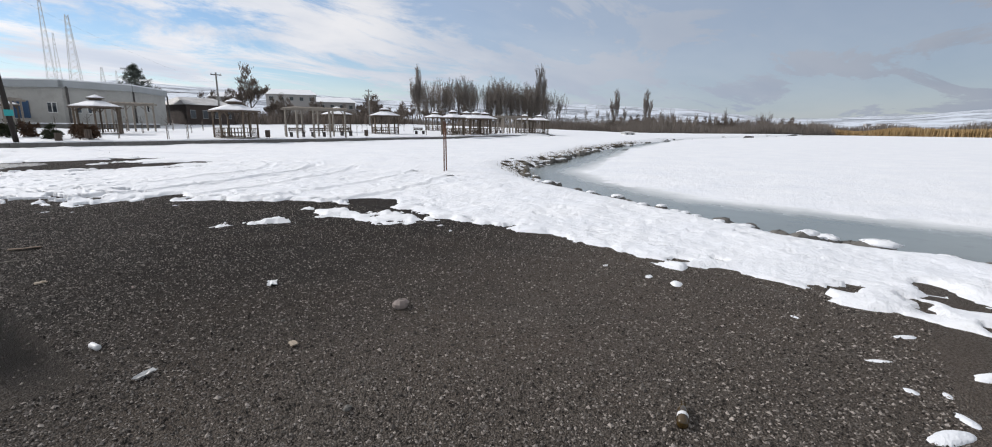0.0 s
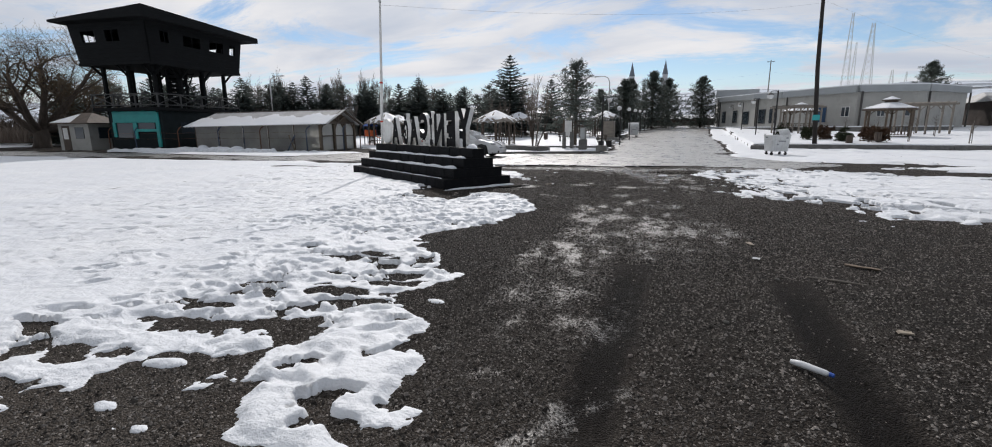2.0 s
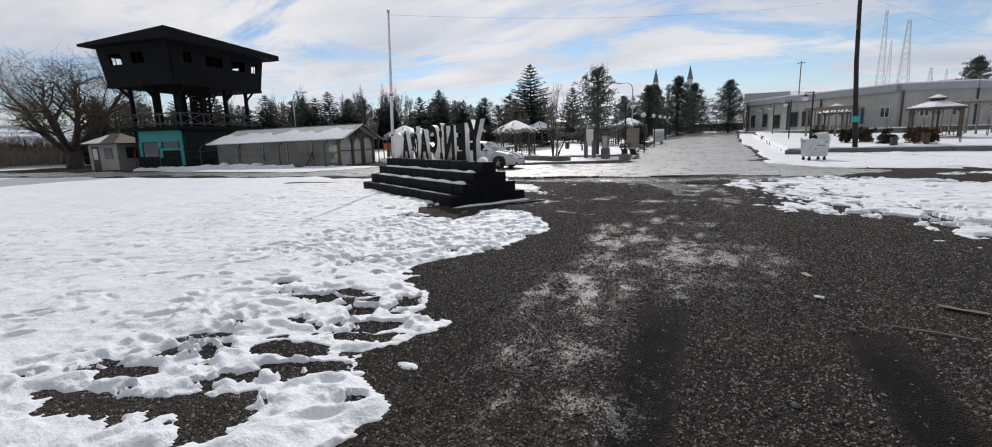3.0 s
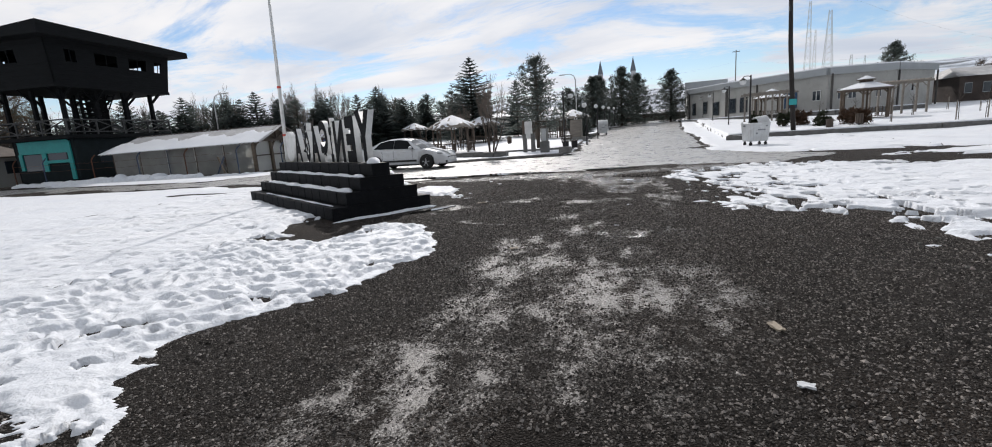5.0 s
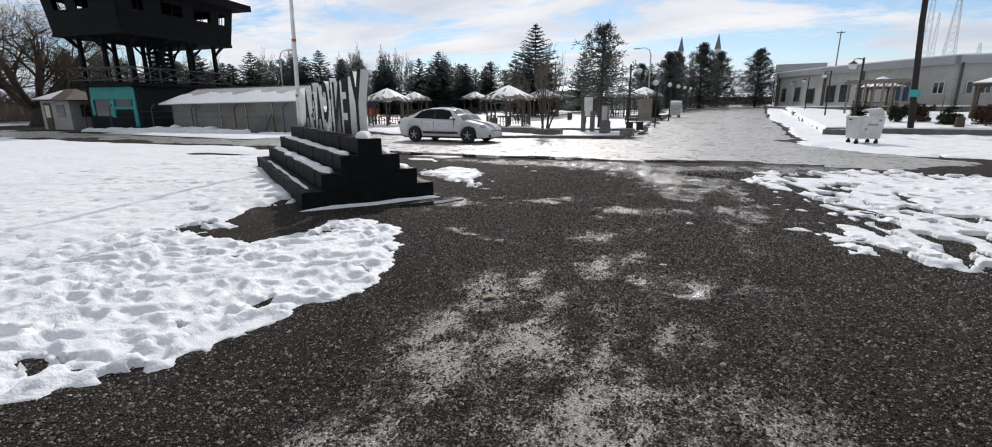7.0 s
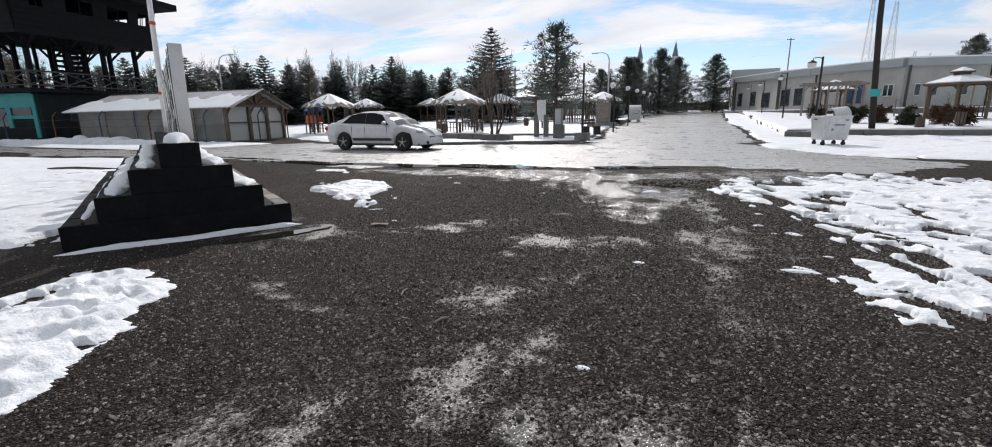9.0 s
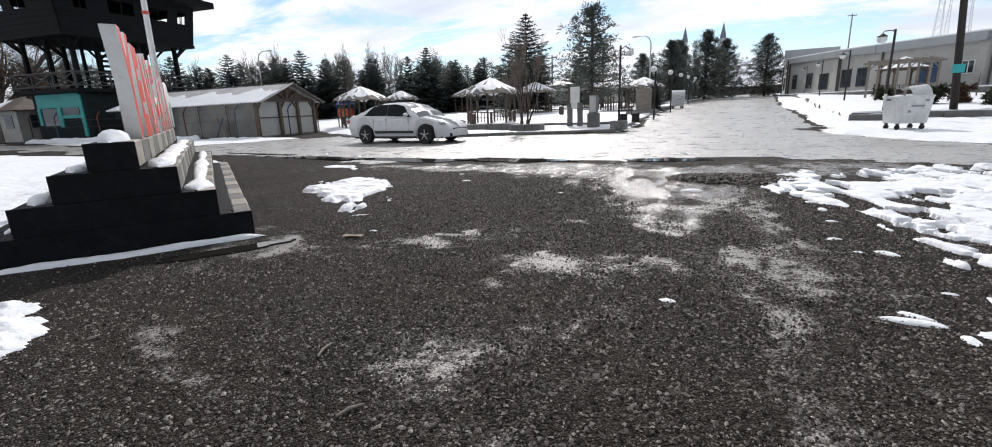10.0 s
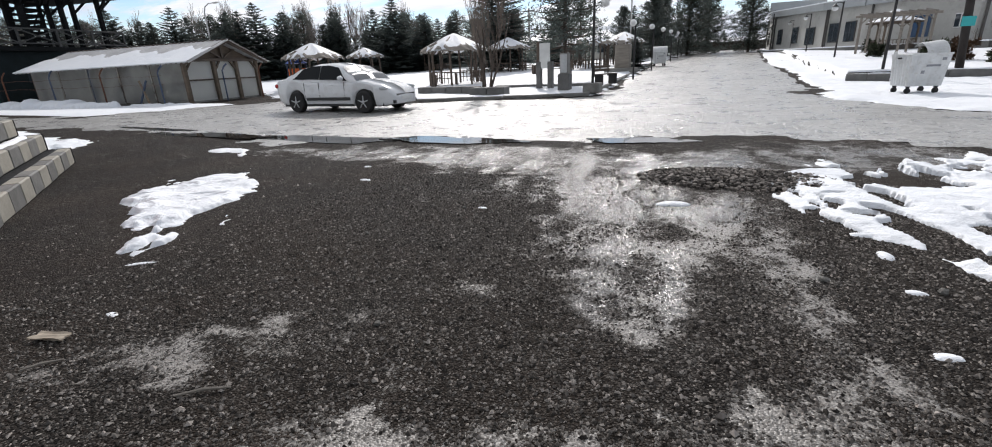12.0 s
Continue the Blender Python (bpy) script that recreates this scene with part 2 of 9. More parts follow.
def snow_mat(name="snow", grime=0.55, glow=True):
    k = Mat(name)
    c = k.mix(k.ramp(k.noise(0.6, 5, 0.6), 0.3, 0.7), (0.72, 0.745, 0.785), (0.80, 0.815, 0.835))
    c = k.mix(k.ramp(k.noise(2.1, 7, 0.75), 0.60, 0.80, 0, grime), c, (0.42, 0.40, 0.37))
    k.put("Base Color", c)
    k.put("Roughness", 0.62)
    u = k.bump(k.noise(2.2, 6, 0.62), 0.55, 0.14)
    u = k.bump(k.noise(9.0, 5, 0.6), 0.5, 0.04, u)
    k.bump(k.noise(60.0, 4, 0.65), 0.4, 0.012, u)
    return k.m


def ice_mat():
    """Thin wet lake ice that frosts over away from the shore."""
    k = Mat("lake_ice")
    c = k.mix(k.ramp(k.noise(0.25, 5, 0.6), 0.3, 0.7), (0.15, 0.175, 0.172), (0.24, 0.27, 0.265))
    c = k.mix(k.ramp(k.noise(3.0, 5), 0.58, 0.8, 0, 0.5), c, (0.13, 0.145, 0.14))
    fr = k.n.new("ShaderNodeAttribute")
    fr.attribute_name = "frost"
    f = k.ramp(k.math("ADD", fr.outputs["Fac"], k.math("MULTIPLY", k.math("SUBTRACT", k.noise(1.6, 6, 0.7), 0.5), 0.55)), 0.15, 0.95)
    k.put("Base Color", k.mix(f, c, (0.84, 0.86, 0.88)))
    k.put("Roughness", k.mix(f, (0.20, 0.20, 0.20), (0.6, 0.6, 0.6)))
    k.bump(k.noise(2.5, 3), 0.08, 0.02)
    return k.m


def water_mat():
    k = Mat("puddle_water")
    k.put("Base Color", k.mix(k.noise(3, 4), (0.012, 0.011, 0.010), (0.03, 0.028, 0.025)))
    k.put("Roughness", 0.03)
    k.put("Specular IOR Level", 0.6)
    k.bump(k.noise(6, 2), 0.02, 0.01)
    return k.m


def leafy(name, a, b, rough=0.7, through_=0.0):
    """Foliage or twigs, each leaf of its own tone; thin leaves let some light through."""
    k = Mat(name)
    col = k.mix(k.island(), a, b)
    k.put("Base Color", col)
    k.put("Roughness", rough)
    k.put("Specular IOR Level", 0.25)
    if through_:
        tr = k.n.new("ShaderNodeBsdfTranslucent")
        k.l.new(col, tr.inputs["Color"])
        mx = k.n.new("ShaderNodeMixShader")
        mx.inputs[0].default_value = through_
        k.l.new(k.bsdf.outputs[0], mx.inputs[1])
        k.l.new(tr.outputs[0], mx.inputs[2])
        k.l.new(mx.outputs[0], k.n["Material Output"].inputs["Surface"])
    return k.m


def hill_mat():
    """Snowy slopes dotted with scrub and woods, both colours tinted blue for haze."""
    k = Mat("hazy_snowy_hill")
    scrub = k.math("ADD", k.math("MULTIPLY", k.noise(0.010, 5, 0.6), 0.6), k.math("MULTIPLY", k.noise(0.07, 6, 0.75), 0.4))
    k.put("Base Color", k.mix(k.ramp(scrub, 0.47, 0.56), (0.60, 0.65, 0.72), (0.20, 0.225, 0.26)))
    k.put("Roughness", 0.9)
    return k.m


def glass_mat(name, color, rough=0.08):
    k = Mat(name)
    k.put("Base Color", color)
    k.put("Roughness", rough)
    k.put("Specular IOR Level", 0.7)
    k.bump(k.noise(2.0, 2), 0.03, 0.01)
    return k.m


def film_mat(name, clear):
    """Clear plastic sheeting, milky and creased."""
    k = Mat(name)
    k.put("Base Color", k.mix(k.noise(1.1, 4), (0.66, 0.66, 0.63), (0.85, 0.85, 0.83)))
    k.put("Roughness", 0.28)
    if clear:
        k.put("Alpha", k.ramp(k.noise(0.8, 4, 0.6), 0.35, 0.7, 0.12, 0.36))
    tr = k.n.new("ShaderNodeBsdfTranslucent")
    tr.inputs["Color"].default_value = (0.80, 0.80, 0.77, 1)
    ad = k.n.new("ShaderNodeMixShader")
    ad.inputs[0].default_value = 0.30 if clear else 0.55
    k.l.new(k.bsdf.outputs[0], ad.inputs[1])
    k.l.new(tr.outputs[0], ad.inputs[2])
    k.l.new(ad.outputs[0], k.n["Material Output"].inputs["Surface"])
    k.bump(k.noise(4, 4, 0.6, stretch=(1, 1, 0.3)), 0.5, 0.05)
    return k.m


GRAVEL, CHIPS, ASPHALT, SNOW, ICE, WATER = gravel_ground(), stone_chips(), asphalt(), snow_mat(), ice_mat(), water_mat()
SNOW_CAP = snow_mat("snow_cap", 0.15)
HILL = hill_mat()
CONCRETE = plain("concrete_grey", (0.23, 0.225, 0.21), 0.85, var=0.3, scale=2.5, fine=45, bump=0.3, dirt=(0.10, 0.095, 0.085))
BLOCK_DARK = plain("kerb_block_dark", (0.145, 0.142, 0.135), 0.75, var=0.35, scale=4, fine=40, bump=0.3, dirt=(0.16, 0.155, 0.14), each=0.35)
BLOCK_LIGHT = plain("kerb_block_cream", (0.28, 0.262, 0.22), 0.75, var=0.2, scale=4, fine=40, bump=0.3, dirt=(0.22, 0.2, 0.17), each=0.3)
BLACK_PAINT = plain("black_paint", (0.007, 0.0075, 0.009), 0.7, var=0.4, scale=3, fine=30, bump=0.15, dirt=(0.018, 0.018, 0.018), spec=0.12)
TOWER_WOOD = plain("dark_stained_wood", (0.007, 0.008, 0.009), 0.75, spec=0.12, var=0.45, scale=2, fine=20, bump=0.25, stretch=(1, 1, 6))
RAIL_WOOD = plain("worn_dark_rail_wood", (0.035, 0.036, 0.036), 0.6, var=0.35, scale=3, fine=25, bump=0.25)
TEAL = plain("teal_paint", (0.015, 0.30, 0.29), 0.5, var=0.15, scale=2, bump=0.1)
DARK_SHADED_WALL = plain("dark_shaded_walls", (0.010, 0.016, 0.018), 0.7, spec=0.15, var=0.3, scale=2, bump=0.15)
LETTER_WHITE = plain("white_letter_sheet", (0.74, 0.74, 0.72), 0.45, var=0.08, scale=3, bump=0.05, dirt=(0.5, 0.48, 0.44))
LETTER_RED = plain("faded_red_letter", (0.62, 0.055, 0.03), 0.45, var=0.2, scale=3, bump=0.05, dirt=(0.55, 0.20, 0.16))
LETTER_BACK = plain("dark_letter_back", (0.008, 0.008, 0.009), 0.7, spec=0.15, var=0.3, bump=0.05)
WOOD = plain("weathered_wood", (0.20, 0.15, 0.105), 0.75, var=0.3, scale=2, fine=25, bump=0.3, stretch=(1, 1, 5), each=0.3)
WOOD_GREY = plain("grey_weathered_wood", (0.23, 0.205, 0.175), 0.8, var=0.3, scale=2, fine=25, bump=0.3, stretch=(1, 1, 5), each=0.3)
WOOD_BROWN = plain("brown_gazebo_timber", (0.13, 0.098, 0.070), 0.75, var=0.3, scale=2, fine=25, bump=0.3, stretch=(1, 1, 5), each=0.3)
WOOD_DARK = plain("dark_brown_wood", (0.095, 0.070, 0.053), 0.7, var=0.3, scale=2, fine=25, bump=0.25, each=0.25)
ROOF_SHEET = plain("corrugated_roof_sheet", (0.46, 0.455, 0.45), 0.6, var=0.3, scale=0.9, bump=0.15, dirt=(0.7, 0.71, 0.73))
FILM, FILM_MILKY = film_mat("plastic_sheet", True), film_mat("milky_plastic_panel", False)
CREAM_WALL = plain("cream_panel", (0.62, 0.60, 0.55), 0.7, var=0.12, scale=1.2, bump=0.1, dirt=(0.36, 0.33, 0.29))
PLASTER = plain("grey_beige_plaster", (0.40, 0.395, 0.37), 0.8, var=0.12, scale=0.5, fine=12, bump=0.15, dirt=(0.26, 0.25, 0.22))
FASCIA = plain("grey_metal_fascia", (0.36, 0.38, 0.39), 0.45, metal=0.2, var=0.1, scale=0.6, bump=0.05)
PIPE = plain("dark_downpipe", (0.07, 0.065, 0.06), 0.6, bump=0.05)
GLASS_DARK = glass_mat("dark_window_glass", (0.03, 0.04, 0.05))
WINDOW_BLUE = glass_mat("blue_window_glass", (0.05, 0.09, 0.16))
FRAME_WHITE = plain("white_window_frame", (0.7, 0.7, 0.68), 0.5, var=0.1, bump=0.05)
STEEL = plain("galvanised_steel", (0.50, 0.51, 0.51), 0.45, metal=0.55, var=0.15, scale=5, fine=60, bump=0.1, dirt=(0.36, 0.34, 0.31))
BIN_PAINT = plain("pale_grey_bin_metal", (0.60, 0.61, 0.61), 0.5, metal=0.15, var=0.12, scale=4, fine=60, bump=0.1, dirt=(0.40, 0.38, 0.35))
DARK_STEEL = plain("dark_painted_steel", (0.028, 0.026, 0.026), 0.5, metal=0.3, var=0.3, bump=0.08)
POLE_WOOD = plain("tarred_pole_wood", (0.022, 0.017, 0.015), 0.8, var=0.35, scale=3, fine=30, bump=0.4, stretch=(1, 1, 0.15))
RUST = plain("rusty_steel", (0.13, 0.055, 0.03), 0.75, metal=0.2, var=0.4, scale=8, bump=0.2)
BLUE_STEEL = plain("worn_blue_steel", (0.05, 0.075, 0.13), 0.6, metal=0.2, var=0.3, bump=0.15)
SIGN_TEAL = plain("teal_sign_plate", (0.02, 0.33, 0.34), 0.4, var=0.1, bump=0.02)
EMBLEM_BLUE = plain("pale_blue_green_print", (0.42, 0.52, 0.50), 0.4, var=0.4, scale=9, bump=0.02)
STENCIL = plain("worn_grey_stencil", (0.24, 0.25, 0.27), 0.6, var=0.3, scale=20, bump=0.05)
LAMP_GLASS = plain("milky_lamp_glass", (0.68, 0.69, 0.69), 0.25, var=0.08, bump=0.0)
CAR_PAINT = plain("white_car_paint", (0.72, 0.73, 0.74), 0.22, var=0.04, scale=1.5, fine=8, bump=0.0, dirt=(0.55, 0.54, 0.52))
CAR_GLASS = glass_mat("tinted_car_glass", (0.012, 0.014, 0.016), 0.05)
CAR_GLASS.node_tree.nodes["Principled BSDF"].inputs["Specular IOR Level"].default_value = 0.08
SCREEN_GLASS = glass_mat("windscreen_glass", (0.06, 0.068, 0.075), 0.16)
RUBBER = plain("tyre_rubber", (0.016, 0.016, 0.016), 0.8, var=0.3, bump=0.2)
ALLOY = plain("alloy_rim", (0.45, 0.46, 0.47), 0.35, metal=0.8, var=0.15, bump=0.05)
BLACK_PLASTIC = plain("black_plastic", (0.018, 0.018, 0.018), 0.5, var=0.2, bump=0.05)
HEADLIGHT = glass_mat("headlight_lens", (0.45, 0.47, 0.49), 0.1)
TAILLIGHT = glass_mat("red_tail_lens", (0.38, 0.02, 0.02), 0.15)
BARK = plain("bark", (0.075, 0.058, 0.046), 0.9, var=0.4, scale=4, fine=35, bump=0.6, stretch=(1, 1, 0.3))
BARK_PALE = plain("pale_grey_bark", (0.15, 0.13, 0.11), 0.9, var=0.35, scale=4, fine=35, bump=0.5, stretch=(1, 1, 0.3))
TWIG = leafy("bare_twigs", (0.12, 0.10, 0.088), (0.23, 0.19, 0.16), 0.9)
TWIG_PALE = leafy("poplar_twigs", (0.15, 0.132, 0.12), (0.27, 0.24, 0.215), 0.9)
TWIG_WARM = leafy("willow_twigs", (0.075, 0.056, 0.040), (0.16, 0.12, 0.08), 0.9)
# needle tones lifted to pale grey-green, with distance haze put into the colour
NEEDLE = leafy("spruce_needles", (0.065, 0.082, 0.080), (0.165, 0.19, 0.175), 0.7, 0.6)
NEEDLE_B = leafy("pine_needles", (0.058, 0.072, 0.068), (0.150, 0.172, 0.152), 0.7, 0.6)
BUSH_RED = leafy("rusty_bush_leaves", (0.05, 0.028, 0.018), (0.13, 0.075, 0.045))
BUSH_GREEN = leafy("dark_bush_leaves", (0.014, 0.022, 0.012), (0.06, 0.065, 0.035))
REED = leafy("dry_reeds", (0.26, 0.17, 0.075), (0.46, 0.33, 0.17), 0.9)
SHRUB_BROWN = leafy("brown_shrub_twigs", (0.14, 0.122, 0.108), (0.26, 0.228, 0.20), 0.9)
SHRUB_DARK = leafy("dark_undergrowth_twigs", (0.045, 0.036, 0.03), (0.10, 0.08, 0.065), 0.9)
GRASS_DULL = leafy("dull_bank_grass", (0.09, 0.075, 0.05), (0.20, 0.16, 0.10), 0.9)
ROCK = plain("lakeside_rock", (0.12, 0.115, 0.105), 0.85, var=0.4, scale=6, fine=40, bump=0.6)
ROCK_PINK = plain("pinkish_stone", (0.26, 0.22, 0.20), 0.85, var=0.3, scale=9, fine=60, bump=0.5)
PLASTIC_WHITE = plain("white_plastic", (0.7, 0.71, 0.72), 0.35, var=0.1, bump=0.02)
PLASTIC_BLUE = plain("blue_plastic", (0.03, 0.10, 0.42), 0.4, var=0.15, bump=0.02)
PLASTIC_ORANGE = plain("orange_plastic", (0.65, 0.13, 0.03), 0.4, var=0.15, bump=0.02)
BOTTLE_BROWN = glass_mat("brown_bottle_glass", (0.05, 0.03, 0.008), 0.1)
FAR_WALL = plain("far_house_walls", (0.36, 0.35, 0.34), 0.9, var=0.3, scale=0.05, fine=0.4, bump=0.0)
BRICK_DARK = plain("dark_brown_masonry", (0.065, 0.05, 0.043), 0.9, var=0.35, scale=0.8, fine=8, bump=0.3)
MINARET = plain("pale_stone", (0.45, 0.46, 0.48), 0.8, var=0.1, scale=0.5, bump=0.05)
LEAD = plain("lead_roof", (0.13, 0.15, 0.18), 0.6, var=0.1, bump=0.05)
CARDBOARD = plain("sodden_cardboard", (0.33, 0.28, 0.22), 0.9, var=0.3, scale=10, bump=0.2)


# ---- mesh helpers ----
def rot2(a):
    return math.cos(a), math.sin(a)


class Geo:
    """Vertices and faces gathered for one mesh."""

    def __init__(self):
        self.v, self.f = [], []

    def add(self, verts, faces):
        o = len(self.v)
        self.v += [tuple(p) for p in verts]
        self.f += [tuple(i + o for i in f) for f in faces]
        return self

    def box(self, cx, cy, cz, sx, sy, sz, rz=0.0, c=0.008, m=None):
        """A box about its centre, with its edges chamfered by c."""
        h = (sx / 2, sy / 2, sz / 2)
        c = min(c, 0.45 * min(h) * 2 / 2)
        pts, idx = [], {}
        for s in [(a, b, d) for a in (-1, 1) for b in (-1, 1) for d in (-1, 1)]:
            for ax in range(3):
                p = [s[i] * (h[i] if i == ax else h[i] - c) for i in range(3)]
                idx[(s, ax)] = len(pts)
                pts.append(p)
        faces = []
        for ax in range(3):
            u, w = (ax + 1) % 3, (ax + 2) % 3
            for sg in (-1, 1):
                loop = []
                for a, b in ((-1, -1), (1, -1), (1, 1), (-1, 1)):
                    s = [0, 0, 0]
                    s[ax], s[u], s[w] = sg, a, b
                    loop.append(idx[(tuple(s), ax)])
                faces.append(loop if sg > 0 else loop[::-1])
            for a in (-1, 1):
                for b in (-1, 1):
                    s0, s1 = [0, 0, 0], [0, 0, 0]
                    s0[ax], s1[ax] = -1, 1
                    s0[u] = s1[u] = a
                    s0[w] = s1[w] = b
                    q = [idx[(tuple(s0), u)], idx[(tuple(s1), u)], idx[(tuple(s1), w)], idx[(tuple(s0), w)]]
                    faces.append(q if a * b < 0 else q[::-1])
        for s in [(a, b, d) for a in (-1, 1) for b in (-1, 1) for d in (-1, 1)]:
            t = [idx[(s, 0)], idx[(s, 1)], idx[(s, 2)]]
            faces.append(t if s[0] * s[1] * s[2] > 0 else t[::-1])
        co, si = rot2(rz)
        out = []
        for x, y, z in pts:
            p = Vector((cx + x * co - y * si, cy + x * si + y * co, cz + z))
            out.append(m @ p if m is not None else p)
        return self.add(out, faces)

    def tube(self, pts, radii, n=8, cap=True):
        """A tapered tube along points."""
        pts = [Vector(p) for p in pts]
        if not isinstance(radii, (list, tuple)):
            radii = [radii] * len(pts)
        verts, faces = [], []
        side = None
        for i, p in enumerate(pts):
            d = (pts[min(i + 1, len(pts) - 1)] - pts[max(i - 1, 0)])
            d = d.normalized() if d.length > 1e-9 else Vector((0, 0, 1))
            if side is None:
                side = d.cross(Vector((0.31, 0.95, 0.02) if abs(d.y) < 0.9 else (1, 0, 0))).normalized()
            side = (side - d * side.dot(d)).normalized()
            up = d.cross(side)
            for k in range(n):
                a = 2 * math.pi * k / n
                verts.append(p + (side * math.cos(a) + up * math.sin(a)) * radii[i])
        for i in range(len(pts) - 1):
            for k in range(n):
                a, b = i * n + k, i * n + (k + 1) % n
                faces.append((a, b, b + n, a + n))
        if cap:
            faces.append(tuple(range(n))[::-1])
            faces.append(tuple(range((len(pts) - 1) * n, len(pts) * n)))
        return self.add(verts, faces)

    def bar(self, a, b, w, h=None):
        """A squared beam from a to b."""
        a, b = Vector(a), Vector(b)
        d = b - a
        m = Matrix.Translation((a + b) / 2) @ d.to_track_quat("Y", "Z").to_matrix().to_4x4()
        return self.box(0, 0, 0, w, d.length, h or w, c=0.006, m=m)

    def lathe(self, profile, n=16, m=None):
        """A turned shape from (radius, z) pairs about z."""
        verts, faces = [], []
        for r, z in profile:
            for k in range(n):
                a = 2 * math.pi * k / n
                p = Vector((r * math.cos(a), r * math.sin(a), z))
                verts.append(m @ p if m is not None else p)
        for i in range(len(profile) - 1):
            for k in range(n):
                a, b = i * n + k, i * n + (k + 1) % n
                faces.append((a, b, b + n, a + n))
        faces.append(tuple(range(n))[::-1])
        faces.append(tuple(range((len(profile) - 1) * n, len(profile) * n)))
        return self.add(verts, faces)

    def prism(self, outline, z0, z1, m=None):
        """An upright prism over a plan outline, counter-clockwise."""
        n = len(outline)
        v = [Vector((x, y, z0)) for x, y in outline] + [Vector((x, y, z1)) for x, y in outline]
        if m is not None:
            v = [m @ p for p in v]
        f = [tuple(range(n))[::-1], tuple(range(n, 2 * n))]
        f += [(i, (i + 1) % n, (i + 1) % n + n, i + n) for i in range(n)]
        return self.add(v, f)

    def slab(self, quad, thick):
        """A plate over four corners in space, thickened downwards along its normal."""
        q = [Vector(p) for p in quad]
        nrm = (q[1] - q[0]).cross(q[3] - q[0]).normalized()
        if nrm.z < 0:
            q, nrm = q[::-1], -nrm
        v = [p - nrm * thick for p in q] + q
        return self.add(v, [(3, 2, 1, 0), (4, 5, 6, 7), (0, 1, 5, 4), (1, 2, 6, 5), (2, 3, 7, 6), (3, 0, 4, 7)])

    def blob(self, c, r, rng, n=8, rings=5, rough=0.25, flat=1.0):
        """An uneven stone-like lump."""
        verts, faces = [], []
        for i in range(rings + 1):
            th = math.pi * i / rings
            for k in range(n):
                a = 2 * math.pi * k / n
                q = 1 + rng.uniform(-rough, rough)
                verts.append((c[0] + r[0] * q * math.sin(th) * math.cos(a), c[1] + r[1] * q * math.sin(th) * math.sin(a), c[2] + r[2] * (1 + rng.uniform(-rough, rough) * 0.6) * math.cos(th)))
        for i in range(rings):
            for k in range(n):
                a, b = i * n + k, i * n + (k + 1) % n
                faces.append((a, a + n, b + n, b))
        return self.add(verts, faces)


def mesh_of(name, geo, material, smooth=False):
    me = bpy.data.meshes.new(name)
    me.from_pydata(geo.v, [], geo.f)
    mats = material if isinstance(material, (list, tuple)) else [material]
    for m in mats:
        me.materials.append(m)
    if smooth:
        me.polygons.foreach_set("use_smooth", [True] * len(me.polygons))
    me.update()
    return me


def thing(name, m, label, category, group="", kind=""):
    e = new(name)
    e.matrix_world = m
    return tagged(e, label, category, group, kind)


def part(name, geo, material, parent, label="", smooth=False):
    ob = new(name, geo if isinstance(geo, bpy.types.Mesh) else mesh_of(name, geo, material, smooth))
    ob.parent = parent
    if label:
        tagged(ob, label)
    return ob


def solid(name, geo, material, m=None, label="", category="", group="", kind="", smooth=False):
    ob = new(name, geo if isinstance(geo, bpy.types.Mesh) else mesh_of(name, geo, material, smooth))
    if m is not None:
        ob.matrix_world = m
    return tagged(ob, label, category, group, kind)


def grid_mesh(name, verts, quads, material, smooth=True):
    """A mesh straight from arrays."""
    me = bpy.data.meshes.new(name)
    me.vertices.add(len(verts))
    me.vertices.foreach_set("co", np.ascontiguousarray(verts, np.float32).ravel())
    k = quads.shape[1]
    me.loops.add(len(quads) * k)
    me.loops.foreach_set("vertex_index", np.ascontiguousarray(quads, np.int32).ravel())
    me.polygons.add(len(quads))
    me.polygons.foreach_set("loop_start", np.arange(0, len(quads) * k, k, dtype=np.int32))
    me.polygons.foreach_set("loop_total", np.full(len(quads), k, np.int32))
    me.materials.append(material)
    me.update(calc_edges=True)
    me.polygons.foreach_set("use_smooth", np.full(len(quads), smooth))
    return me


# ---- plan arithmetic ----
def lattice(ix, iy, seed):
    h = (ix.astype(np.int64) * 374761393 + iy.astype(np.int64) * 668265263 + seed * 974634777) & 0x7FFFFFFF
    h = ((h ^ (h >> 13)) * 1274126177) & 0x7FFFFFFF
    return ((h ^ (h >> 16)) & 0xFFFF) / 65535.0


def vnoise(x, y, scale, seed=0):
    x, y = np.asarray(x, float) / scale, np.asarray(y, float) / scale
    ix, iy = np.floor(x), np.floor(y)
    fx, fy = x - ix, y - iy
    fx, fy = fx * fx * (3 - 2 * fx), fy * fy * (3 - 2 * fy)
    a, b = lattice(ix, iy, seed), lattice(ix + 1, iy, seed)
    c, d = lattice(ix, iy + 1, seed), lattice(ix + 1, iy + 1, seed)
    return (a * (1 - fx) + b * fx) * (1 - fy) + (c * (1 - fx) + d * fx) * fy - 0.5


def fbm(x, y, scale, octaves=4, seed=0, gain=0.5):
    out, amp = 0.0, 1.0
    for o in range(octaves):
        out = out + amp * vnoise(x, y, scale / 2 ** o, seed + 17 * o)
        amp *= gain
    return out


